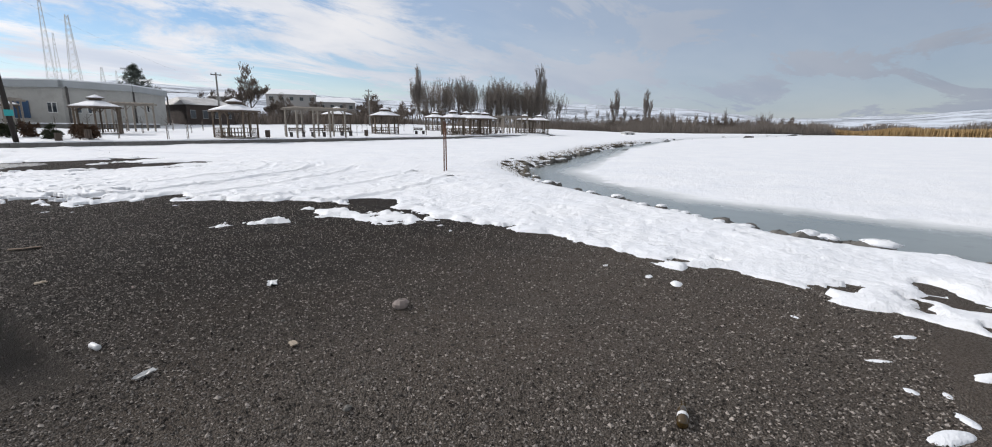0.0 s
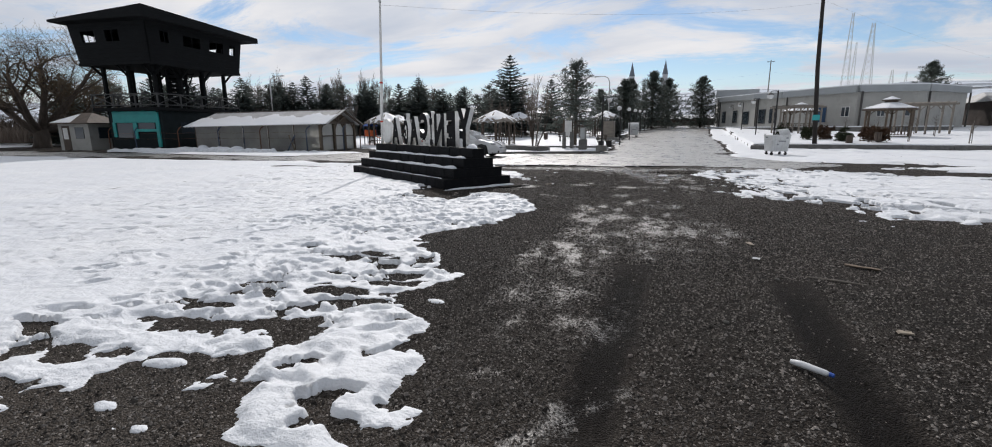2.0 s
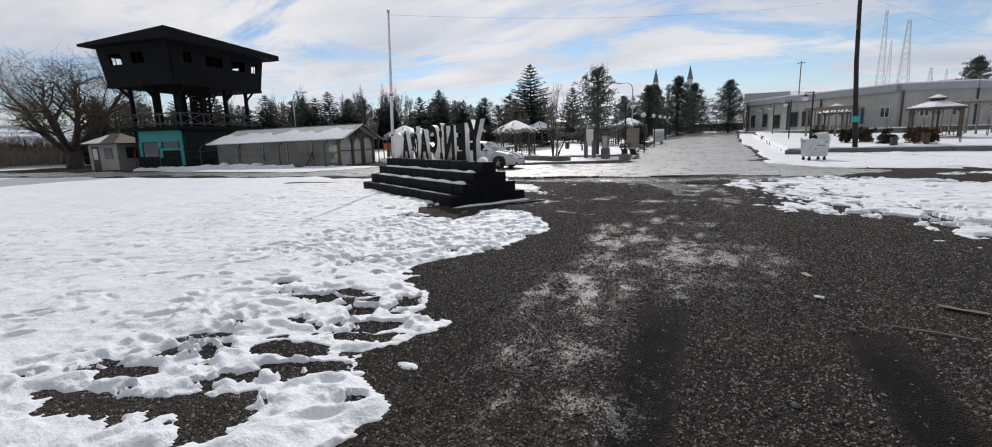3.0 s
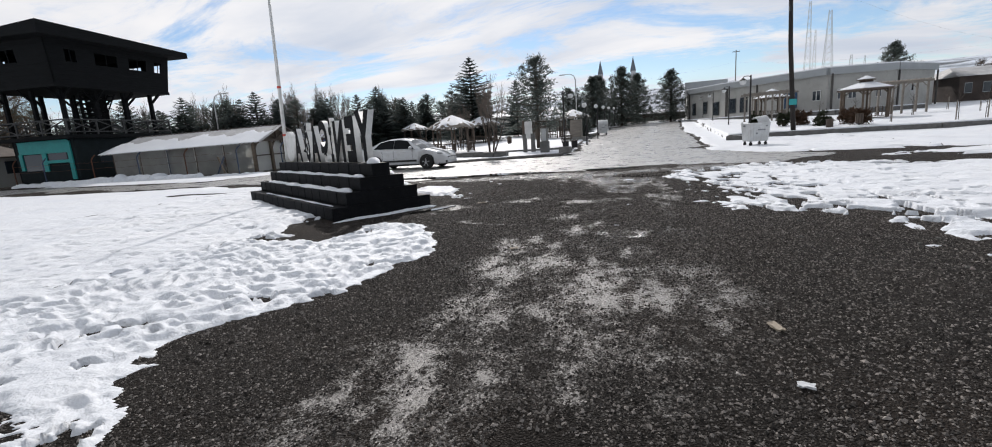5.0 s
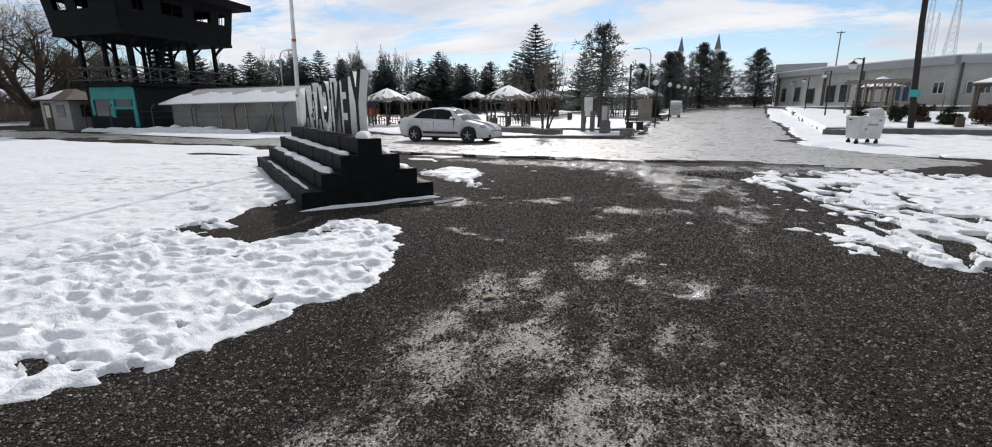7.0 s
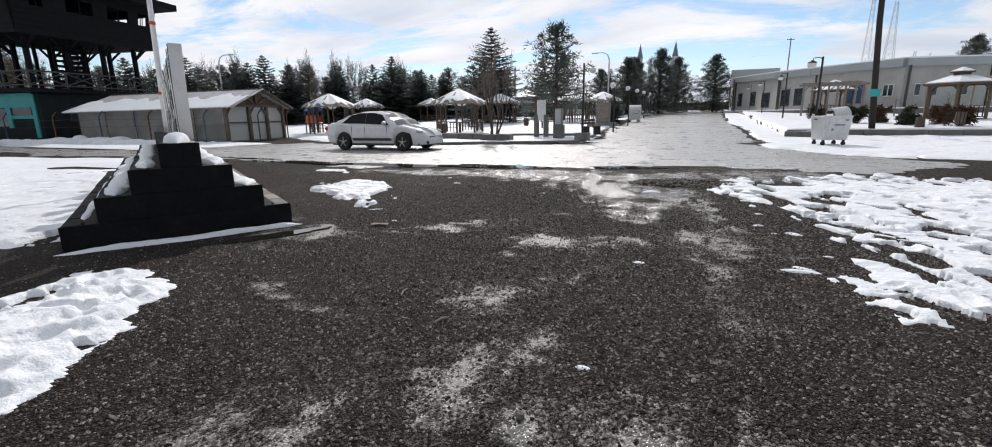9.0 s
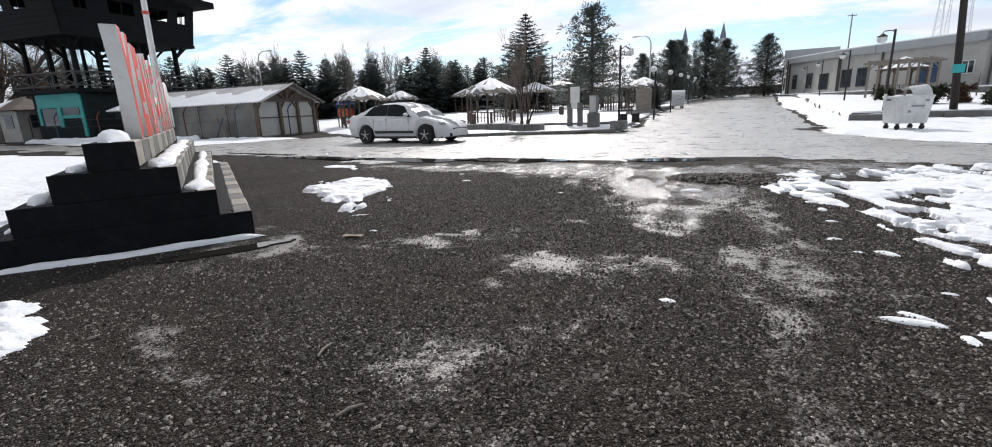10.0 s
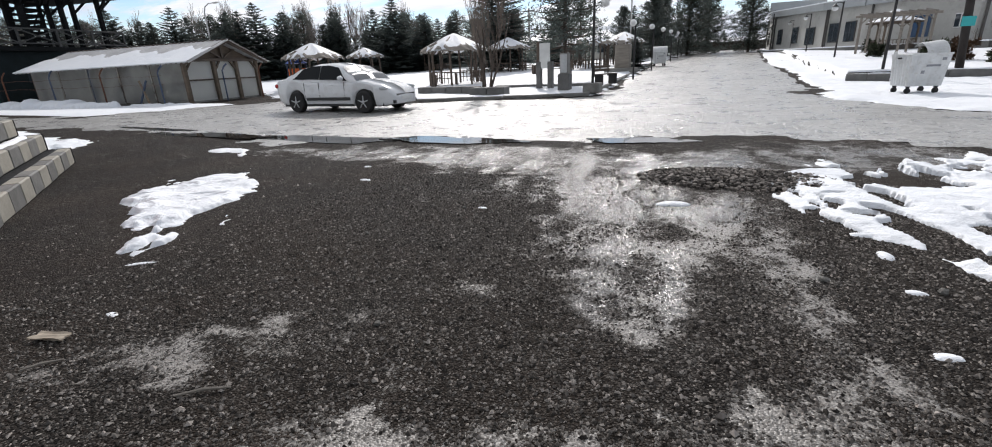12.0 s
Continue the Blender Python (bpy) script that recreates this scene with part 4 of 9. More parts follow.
ys = np.concatenate([spread(-3, 22, 0.4, 3000, 1.10), np.array([38.28, 38.34, 38.45, 38.55, 38.8]), np.arange(22.3, 38, 0.3), np.array([22.0, 60.0])])
solid("snow_fields", snow_sheet("snow_fields", np.unique(xs.round(3)), np.unique(ys.round(3)), ((-13.9, 11.7, -2.9, 21.9), VERGE_FINE)), None,
      label="open snow over the park lawns and fields", category="snow", kind="stuff")

# snow lying on the ice, thinning out to wet grey ice near the shore
xs, ys = spread(12, 22, 0.2, 260, 1.09), spread(-6, 12, 0.2, 270, 1.09)
gx, gy, quads = sheet(xs, ys)
s = inside_by(gx, gy, ICE_EDGE) + 0.9 * fbm(gx, gy, 1.6, 5, 83, 0.65)
s = s - 3.0 * smooth(fbm(gx * 0.22, gy, 14, 3, 87), 0.34, 0.5) * smooth(s, 6, 20)
z = -0.345 + 0.03 * smooth(s, -0.5, 1.6) + 0.012 * fbm(gx, gy, 1.2, 3, 85) * smooth(s, 0, 1)
keep = (z > -0.343).ravel()[quads].any(1)
solid("snow_on_ice", grid_mesh("snow_on_ice", np.stack([gx, gy, z], -1).reshape(-1, 3), quads[keep], SNOW_CAP), None, label="smooth snow lying on the frozen lake", category="snow", kind="stuff")


# ---- distant hills ----
def hills():
    az = np.radians(np.arange(-180, 180.1, 0.75))
    rad = np.array([330, 400, 480, 560, 650, 760, 900, 1100, 1400, 1900, 2600])
    A, R = np.meshgrid(az, rad)
    deg = np.degrees(A)
    skyline = ((-180, 1.4), (-60, 2.3), (-30, 2.7), (-10, 3.4), (0, 3.8), (8, 3.3), (16, 3.7), (24, 3.5), (33, 3.0), (45, 2.6), (62, 2.6), (75, 2.1), (82, 1.2), (87, 1.2), (93, 1.5), (100, 2.0), (108, 2.1), (130, 1.6), (181, 1.4))
    rise = np.interp(deg, [p[0] for p in skyline], [p[1] for p in skyline]) + 0.35 * vnoise(deg, R * 0.0 + 3, 7, 7) + 0.25 * vnoise(deg, R * 0.0 + 9, 2.2, 8)
    start = np.where(deg > 48, 700, 330)
    grow = smooth(R, start, start + 1500)
    z = R * np.tan(np.radians(rise)) * grow + 9 * fbm(R * np.sin(A), R * np.cos(A), 140, 5, 9, 0.6) * grow * (1 - 0.5 * grow) + 0.012 * np.minimum(R, 300) * (deg < 48) * (np.abs(deg) < 90)
    verts = np.stack([R * np.sin(A), R * np.cos(A), z - 2.0 * (1 - grow)], -1).reshape(-1, 3)
    n = len(az)
    i = np.arange(len(rad) - 1)[:, None] * n + np.arange(n - 1)[None, :]
    quads = np.stack([i, i + n, i + n + 1, i + 1], -1).reshape(-1, 4)
    return verts, quads


hv, hq = hills()
solid("backdrop_hills", grid_mesh("backdrop_hills", hv, hq[:, ::-1], HILL), None, label="snowy hills dotted with dark scrub, tinted blue for haze", category="hills", kind="structure")


# ---- the town sign ----
AX = math.radians(150.7)                      # the way its long side runs from the end by the lot


def town_sign():
    m = Matrix.Translation((-5.06, 14.28, 0.0)) @ Matrix.Rotation(AX, 4, "Z")   # local x along the steps, y towards the lot
    t = thing("town_sign", m, "stepped black and cream block monument carrying tall red letters", "town sign")
    rng = random.Random(3)
    L, W, H = 6.35, 2.08, 0.250
    inset = [(0.0, 0.0, W), (0.008, 0.28, W - 0.30), (0.016, 0.56, W - 0.60), (0.024, 0.84, W - 0.88)]
    for k, (ends, y0, y1) in enumerate(inset):
        tier = part("tier", Geo().box(L / 2, (y0 + y1) / 2, H * (k + 0.5) - 0.03 * (k == 0), L - 2 * ends - 0.30, y1 - y0 - 0.30, H - 0.01 + 0.06 * (k == 0), c=0.005), BLACK_PAINT, t)
        # one row of blocks round the tier: two long faces and two ends
        n = 14 - k
        step = (L - 2 * ends) / n
        meshes = []
        for mat_ in (BLOCK_DARK, BLOCK_LIGHT, BLACK_PAINT):
            meshes.append(mesh_of("block", Geo().box(0, 0, 0, step - 0.008, 0.165, H - 0.004, c=0.014), mat_))
        for i in range(n):
            for y, front in ((y0 + 0.083, True), (y1 - 0.083, False)):
                b = part("block", meshes[(i + k) % 2 if front else 2], None, tier)
                b.matrix_basis = pose(ends + step * (i + 0.5), y + rng.uniform(-0.006, 0.006), H * (k + 0.5) + rng.uniform(-0.004, 0.004), 0, 0, rng.uniform(-0.5, 0.5))
        w = y1 - y0 - 0.34
        for x in (ends + 0.083, L - ends - 0.083):
            b = part("end_block", Geo().box(0, 0, 0, 0.165, w, H - 0.006, c=0.014), BLACK_PAINT, tier)
            b.matrix_basis = pose(x, (y0 + y1) / 2, H * (k + 0.5))
        for x, face in ((ends - 0.011, "end_face"), (L - ends + 0.011, "end_face")):
            b = part(face, Geo().box(0, 0, 0, 0.02, y1 - y0 + 0.012, H - 0.002, c=0.005), BLACK_PAINT, tier)
            b.matrix_basis = pose(x, (y0 + y1) / 2, H * (k + 0.5))
    return t, L, W, H


sign, SL, SW, SH = town_sign()


def letter_mesh(char, width, height, depth):
    """One raised letter: red front, white sides, dark back, standing in the xz plane and facing -y."""
    cu = bpy.data.curves.new("letter", "FONT")
    cu.body, cu.extrude, cu.offset, cu.resolution_u = char, depth / 2, 0.055, 4
    ob = bpy.data.objects.new("letter", cu)
    scene.collection.objects.link(ob)
    me = bpy.data.meshes.new_from_object(ob.evaluated_get(bpy.context.evaluated_depsgraph_get()))
    bpy.data.objects.remove(ob)
    co = np.empty(len(me.vertices) * 3)
    me.vertices.foreach_get("co", co)
    co = co.reshape(-1, 3)
    lo, hi = co.min(0), co.max(0)
    x = (co[:, 0] - lo[0]) / (hi[0] - lo[0]) * width
    z = (co[:, 1] - lo[1]) / (hi[1] - lo[1]) * height
    me.vertices.foreach_set("co", np.stack([x, -co[:, 2], z], -1).ravel())
    me.materials.clear()
    for m in (LETTER_WHITE, LETTER_RED, LETTER_BACK):
        me.materials.append(m)
    me.update()
    for p in me.polygons:
        p.material_index = 1 if p.normal.y < -0.7 else 2 if p.normal.y > 0.7 else 0
    return me


x = 0.42
for ch, w, h in (("Y", 0.62, 1.00), ("E", 0.44, 0.94), ("N", 0.54, 0.90), ("\u0130", 0.16, 0.98), ("\u00c7", 0.48, 0.95), ("A", 0.54, 0.86), ("\u011e", 0.52, 0.97), ("A", 0.54, 0.86)):
    w *= 1.10
    ob = part("letter", letter_mesh(ch, w, h * 1.04, 0.13), None, sign, "red-faced white letter with a dark back")
    ob.matrix_basis = pose(x, 0.90, 4 * SH + 0.005)
    x += w + 0.115
g = Geo()
g.lathe([(0.40, -0.07), (0.43, -0.05), (0.43, 0.05), (0.40, 0.07)], 28, pose(x + 0.36, 0.90, 4 * SH + 0.43, 90))
emblem = part("emblem", g, LETTER_WHITE, sign, "white round emblem plate")
part("emblem_field", Geo().lathe([(0.24, 0), (0.24, 0.012)], 24, pose(x + 0.40, 0.828, 4 * SH + 0.26, 90)), EMBLEM_BLUE, emblem, "blue-green field on the emblem")

# snow left on the treads
rng = random.Random(8)


def snow_strip(length, width, height, seed):
    """A lumpy ridge of snow along x."""
    r = random.Random(seed)
    n, k = max(6, int(length / 0.07)), 7
    verts, faces = [], []
    for i in range(n + 1):
        x = length * i / n
        end = min(1.0, min(i, n - i) / 2.5)
        w = width * (0.55 + 0.6 * noise.noise((x * 1.3, seed, 0)) + 0.2 * r.random()) * end
        h = height * (0.75 + 0.6 * noise.noise((x * 2.1, seed, 5)) + 0.15 * r.random()) * end
        for j in range(k):
            a = math.pi * j / (k - 1)
            verts.append((x, -math.cos(a) * w / 2, math.sin(a) ** 0.7 * max(h, 0.0)))
    for i in range(n):
        for j in range(k - 1):
            a = i * k + j
            faces.append((a, a + k, a + k + 1, a + 1))
    g = Geo()
    g.add(verts, faces)
    return g


M = sign.matrix_world
for k, x0, ln, y, w, h in ((1, 0.1, 5.9, 0.42, 0.25, 0.05), (2, 0.1, 5.9, 0.70, 0.25, 0.06), (3, 0.02, 0.55, 1.02, 0.34, 0.10),
                           (2, 0.1, 5.9, SW - 0.74, 0.24, 0.05), (1, 0.1, 5.9, SW - 0.45, 0.26, 0.06), (0, 0.3, 5.0, SW - 0.15, 0.12, 0.02)):
    solid("snow_cap", snow_strip(ln, w, h, k + y), SNOW_CAP, M @ pose(x0, y, SH * (k + 1) - 0.005), label="strip of thawing snow on the monument step", category="snow", kind="stuff", smooth=True)
solid("snow_cap", snow_strip(2.3, 0.2, 0.05, 77), SNOW_CAP, M @ pose(-0.12, -0.1, -0.005, 0, 0, 90), label="line of old snow along the monument foot", category="snow", kind="stuff", smooth=True)


def flagpole():
    t = thing("flagpole", pose(-11.06, 16.50, 0), "slender white flagpole with faded red bands", "flagpole")
    part("pole", Geo().tube([(0, 0, -0.05), (0.13, 0, 3), (0.25, 0, 5.75)], [0.055, 0.05, 0.035], 12), LETTER_WHITE, t, smooth=True)
    for z in (1.75, 3.1):
        part("band", Geo().lathe([(0.058, z), (0.058, z + 0.06)], 12, pose(z * 0.043, 0, 0)), LETTER_RED, t, "red band")
    part("finial", Geo().lathe([(0.01, 5.75), (0.05, 5.79), (0.05, 5.85), (0.01, 5.89)], 10, pose(0.25, 0, 0)), STEEL, t, smooth=True)


flagpole()


# ---- the lookout tower and its booth ----
def tower():
    m = pose(-41.3, 28.1, gz(-41.3, 28.1), 0, 0, 12)
    t = thing("lookout_tower", m, "tall dark timber lookout tower with an overhanging cabin", "tower")
    # roof: a broad flat-pitched slab with a fascia
    a, b, z = 4.4, 5.65, 9.15
    g = Geo()
    aw = 3.85
    low = [(-aw, -b, z), (a, -b, z), (a, b, z), (-aw, b, z)]
    up = [(-aw, -b, z + 0.16), (a, -b, z + 0.78), (a, b, z + 0.42), (-aw, b, z + 0.16), (0.4, -2.0, z + 0.85), (0.2, 1.5, z + 0.75)]
    g.add(low + up, [(3, 2, 1, 0), (0, 1, 5, 4), (1, 2, 6, 5), (2, 3, 7, 6), (3, 0, 4, 7), (4, 5, 8), (5, 6, 9, 8), (6, 7, 9), (7, 4, 8, 9)])
    part("roof", g, TOWER_WOOD, t)
    # cabin walls flare outwards; each face has its window openings
    hb, ht, z0, z1 = (3.2, 4.35), (3.45, 4.65), 6.45, 9.15

    def face(p, q, wins):
        """A wall strip from plan corner p to q (bottom, top pairs) with openings given as (from, to) along it."""
        g = Geo()
        zs0, zs1 = 7.85, 8.65
        th = 0.10

        def pt(s, z, off):
            k = (z - z0) / (z1 - z0)
            b0 = Vector((p[0][0] * (1 - k) + p[1][0] * k, p[0][1] * (1 - k) + p[1][1] * k, z))
            b1 = Vector((q[0][0] * (1 - k) + q[1][0] * k, q[0][1] * (1 - k) + q[1][1] * k, z))
            d = (b1 - b0).normalized()
            return b0 + (b1 - b0) * s - Vector((d.y, -d.x, 0)) * off

        def plate(s0, s1, za, zb):
            v = [pt(s, zq, o) for o in (0, th) for s, zq in ((s0, za), (s1, za), (s1, zb), (s0, zb))]
            g.add(v, [(0, 1, 2, 3), (7, 6, 5, 4), (0, 4, 5, 1), (1, 5, 6, 2), (2, 6, 7, 3), (3, 7, 4, 0)])
        plate(0, 1, z0, zs0)
        plate(0, 1, zs1, z1)
        last = 0.0
        for s0, s1 in wins:
            plate(last, s0, zs0, zs1)
            last = s1
        plate(last, 1, zs0, zs1)
        for i in range(1, 9):
            zc = z0 + i * 0.30
            if zs0 - 0.1 < zc < zs1 + 0.1:
                continue
            a, b = pt(0, zc, -0.012), pt(1, zc, -0.012)
            g.bar(a, b, 0.02, 0.03)
        w = part("cabin_wall", g, TOWER_WOOD, t)
        for s0, s1 in wins:
            f = Geo()
            f.bar(pt(s0, zs0, -0.02), pt(s1, zs0, -0.02), 0.05)
            f.bar(pt(s0, zs1, -0.02), pt(s1, zs1, -0.02), 0.05)
            f.bar(pt((s0 + s1) / 2, zs0, 0.02), pt((s0 + s1) / 2, zs1, 0.02), 0.05)
            part("window_frame", f, TOWER_WOOD, w)
    c = [((-hb[0], -hb[1]), (-ht[0], -ht[1])), ((hb[0], -hb[1]), (ht[0], -ht[1])), ((hb[0], hb[1]), (ht[0], ht[1])), ((-hb[0], hb[1]), (-ht[0], ht[1]))]
    face(c[0], c[1], ((0.14, 0.32), (0.46, 0.64)))
    face(c[1], c[2], ((0.12, 0.20), (0.34, 0.52), (0.62, 0.78), (0.86, 0.93)))
    face(c[2], c[3], ((0.1, 0.28), (0.36, 0.6), (0.72, 0.9)))
    face(c[3], c[0], ((0.1, 0.28), (0.4, 0.6), (0.72, 0.9)))
    part("cabin_floor", Geo().box(0, 0, 6.38, 6.5, 8.8, 0.22), TOWER_WOOD, t)
    # columns and braces
    for x in (-2.3, 0.0, 2.3):
        for y in (-3.4, -1.1, 1.1, 3.4):
            if x == 0 and abs(y) < 2:
                continue
            part("column", Geo().box(x, y, 3.25, 0.24, 0.24, 6.5, c=0.02), TOWER_WOOD, t)
            b = Geo()
            sx, sy = (0.9 if x > 0 else -0.9 if x < 0 else 0), (0.9 if y > 0 else -0.9)
            b.bar((x, y, 5.5), (x + sx, y, 6.3), 0.12) if sx else None
            b.bar((x, y, 5.5), (x, y + sy, 6.3), 0.12)
            part("brace", b, TOWER_WOOD, t)
    # deck with crossed railings
    part("deck", Geo().box(0, 0, 3.12, 6.1, 8.2, 0.24), TOWER_WOOD, t)
    ring = [(-3.0, -4.05), (3.0, -4.05), (3.0, 4.05), (-3.0, 4.05)]
    for (ax, ay), (bx, by) in zip(ring, ring[1:] + ring[:1]):
        n = 3 if ay == by else 4
        g = Geo()
        g.bar((ax, ay, 4.22), (bx, by, 4.22), 0.10, 0.08)
        g.bar((ax, ay, 3.42), (bx, by, 3.42), 0.08, 0.07)
        rail = part("railing", g, RAIL_WOOD, t)
        for i in range(n):
            p = [(ax + (bx - ax) * s, ay + (by - ay) * s) for s in (i / n, (i + 1) / n)]
            part("railing_post", Geo().box(p[0][0], p[0][1], 3.75, 0.10, 0.10, 1.0), RAIL_WOOD, rail)
            q = Geo()
            q.bar((*p[0], 3.44), (*p[1], 4.2), 0.06)
            q.bar((*p[0], 4.2), (*p[1], 3.44), 0.06)
            part("cross_brace", q, RAIL_WOOD, rail)
    # ladder up to the cabin
    g = Geo()
    g.bar((0.5, -0.3, 3.2), (0.5, 1.6, 6.4), 0.07)
    g.bar((1.1, -0.3, 3.2), (1.1, 1.6, 6.4), 0.07)
    lad = part("ladder", g, TOWER_WOOD, t)
    for i in range(10):
        s = (i + 0.7) / 10.5
        part("rung", Geo().bar((0.5, -0.3 + 1.9 * s, 3.2 + 3.2 * s), (1.1, -0.3 + 1.9 * s, 3.2 + 3.2 * s), 0.09, 0.04), TOWER_WOOD, lad)
    # slatted stair shaft from the deck into the cabin
    for x in (-0.8, 0.8):
        for y in (-0.9, 0.0, 0.9):
            part("shaft_post", Geo().box(x, y, 4.8, 0.16, 0.16, 3.2), TOWER_WOOD, t)
    for i in range(9):
        part("shaft_slat", Geo().box(0.0, 0.95, 3.5 + 0.33 * i, 1.7, 0.05, 0.16).box(0.86, 0.0, 3.5 + 0.33 * i, 0.05, 1.9, 0.16), TOWER_WOOD, t)
    # ground floor: teal front to the south; dark sides, their shadow put into the colour
    part("ground_floor", Geo().box(0.25, -0.18, 1.5, 4.9, 6.8, 3.0, c=0.02), DARK_SHADED_WALL, t)
    fx = Geo()
    fx.box(0.25 - 1.0, -3.62, 2.55, 2.2, 0.10, 0.85)
    fx.box(0.25 - 2.05, -3.62, 1.6, 0.28, 0.10, 1.1)
    fx.box(0.25 + 1.0, -3.62, 1.55, 2.0, 0.08, 0.2)
    fx.box(0.25 - 0.1, -3.62, 1.55, 0.35, 0.10, 1.3)
    fx.box(0.25 + 2.0, -3.62, 1.6, 0.3, 0.10, 2.6)
    fx.box(0.25 + 1.0, -3.62, 2.55, 1.9, 0.10, 0.85)
    part("teal_front", fx, TEAL, t, "bright teal painted front panels")
    part("shop_window", Geo().box(0.25 - 1.05, -3.60, 1.55, 1.5, 0.04, 1.1), GLASS_DARK, t)
    part("shop_window", Geo().box(0.25 + 0.95, -3.60, 1.85, 1.5, 0.04, 0.7), GLASS_DARK, t)
    part("side_window", Geo().box(2.71, -1.2, 1.7, 0.05, 1.6, 0.9), GLASS_DARK, t)


tower()


def booth():
    t = thing("ticket_booth", pose(-46.9, 24.7, 0.0, 0, 0, 12) @ Matrix.Diagonal((0.86, 0.9, 0.98, 1)), "small pale booth with a snowy hipped roof", "booth")
    part("body", Geo().box(0, 0, 1.1, 3.6, 2.8, 2.3, c=0.02), PLASTER, t)
    g = Geo()
    g.add([(-2.2, -1.8, 2.2), (2.2, -1.8, 2.2), (2.2, 1.8, 2.2), (-2.2, 1.8, 2.2), (-0.6, 0, 3.05), (0.6, 0, 3.05), (-2.2, -1.8, 2.12), (2.2, -1.8, 2.12), (2.2, 1.8, 2.12), (-2.2, 1.8, 2.12)],
          [(0, 1, 5, 4), (1, 2, 5), (2, 3, 4, 5), (3, 0, 4), (6, 7, 1, 0), (7, 8, 2, 1), (8, 9, 3, 2), (9, 6, 0, 3), (9, 8, 7, 6)])
    part("roof", g, WOOD_DARK, t)
    s = Geo()
    s.slab([(-2.15, -1.75, 2.27), (0.2, -1.75, 2.27), (-0.4, -0.3, 2.92), (-0.7, -0.3, 2.92)], 0.05)
    part("roof_snow", s, SNOW_CAP, t, "snow on the roof slope")
    d = part("door", Geo().box(-0.9, -1.42, 1.0, 0.85, 0.06, 1.95), WOOD_DARK, t)
    part("door_pane", Geo().box(-0.9, -1.46, 1.35, 0.55, 0.02, 0.9), FRAME_WHITE, d)
    part("window", Geo().box(0.7, -1.42, 1.4, 1.0, 0.06, 0.9), GLASS_DARK, t)
    part("window", Geo().box(1.82, 0.0, 1.4, 0.06, 1.2, 0.9), GLASS_DARK, t)


booth()


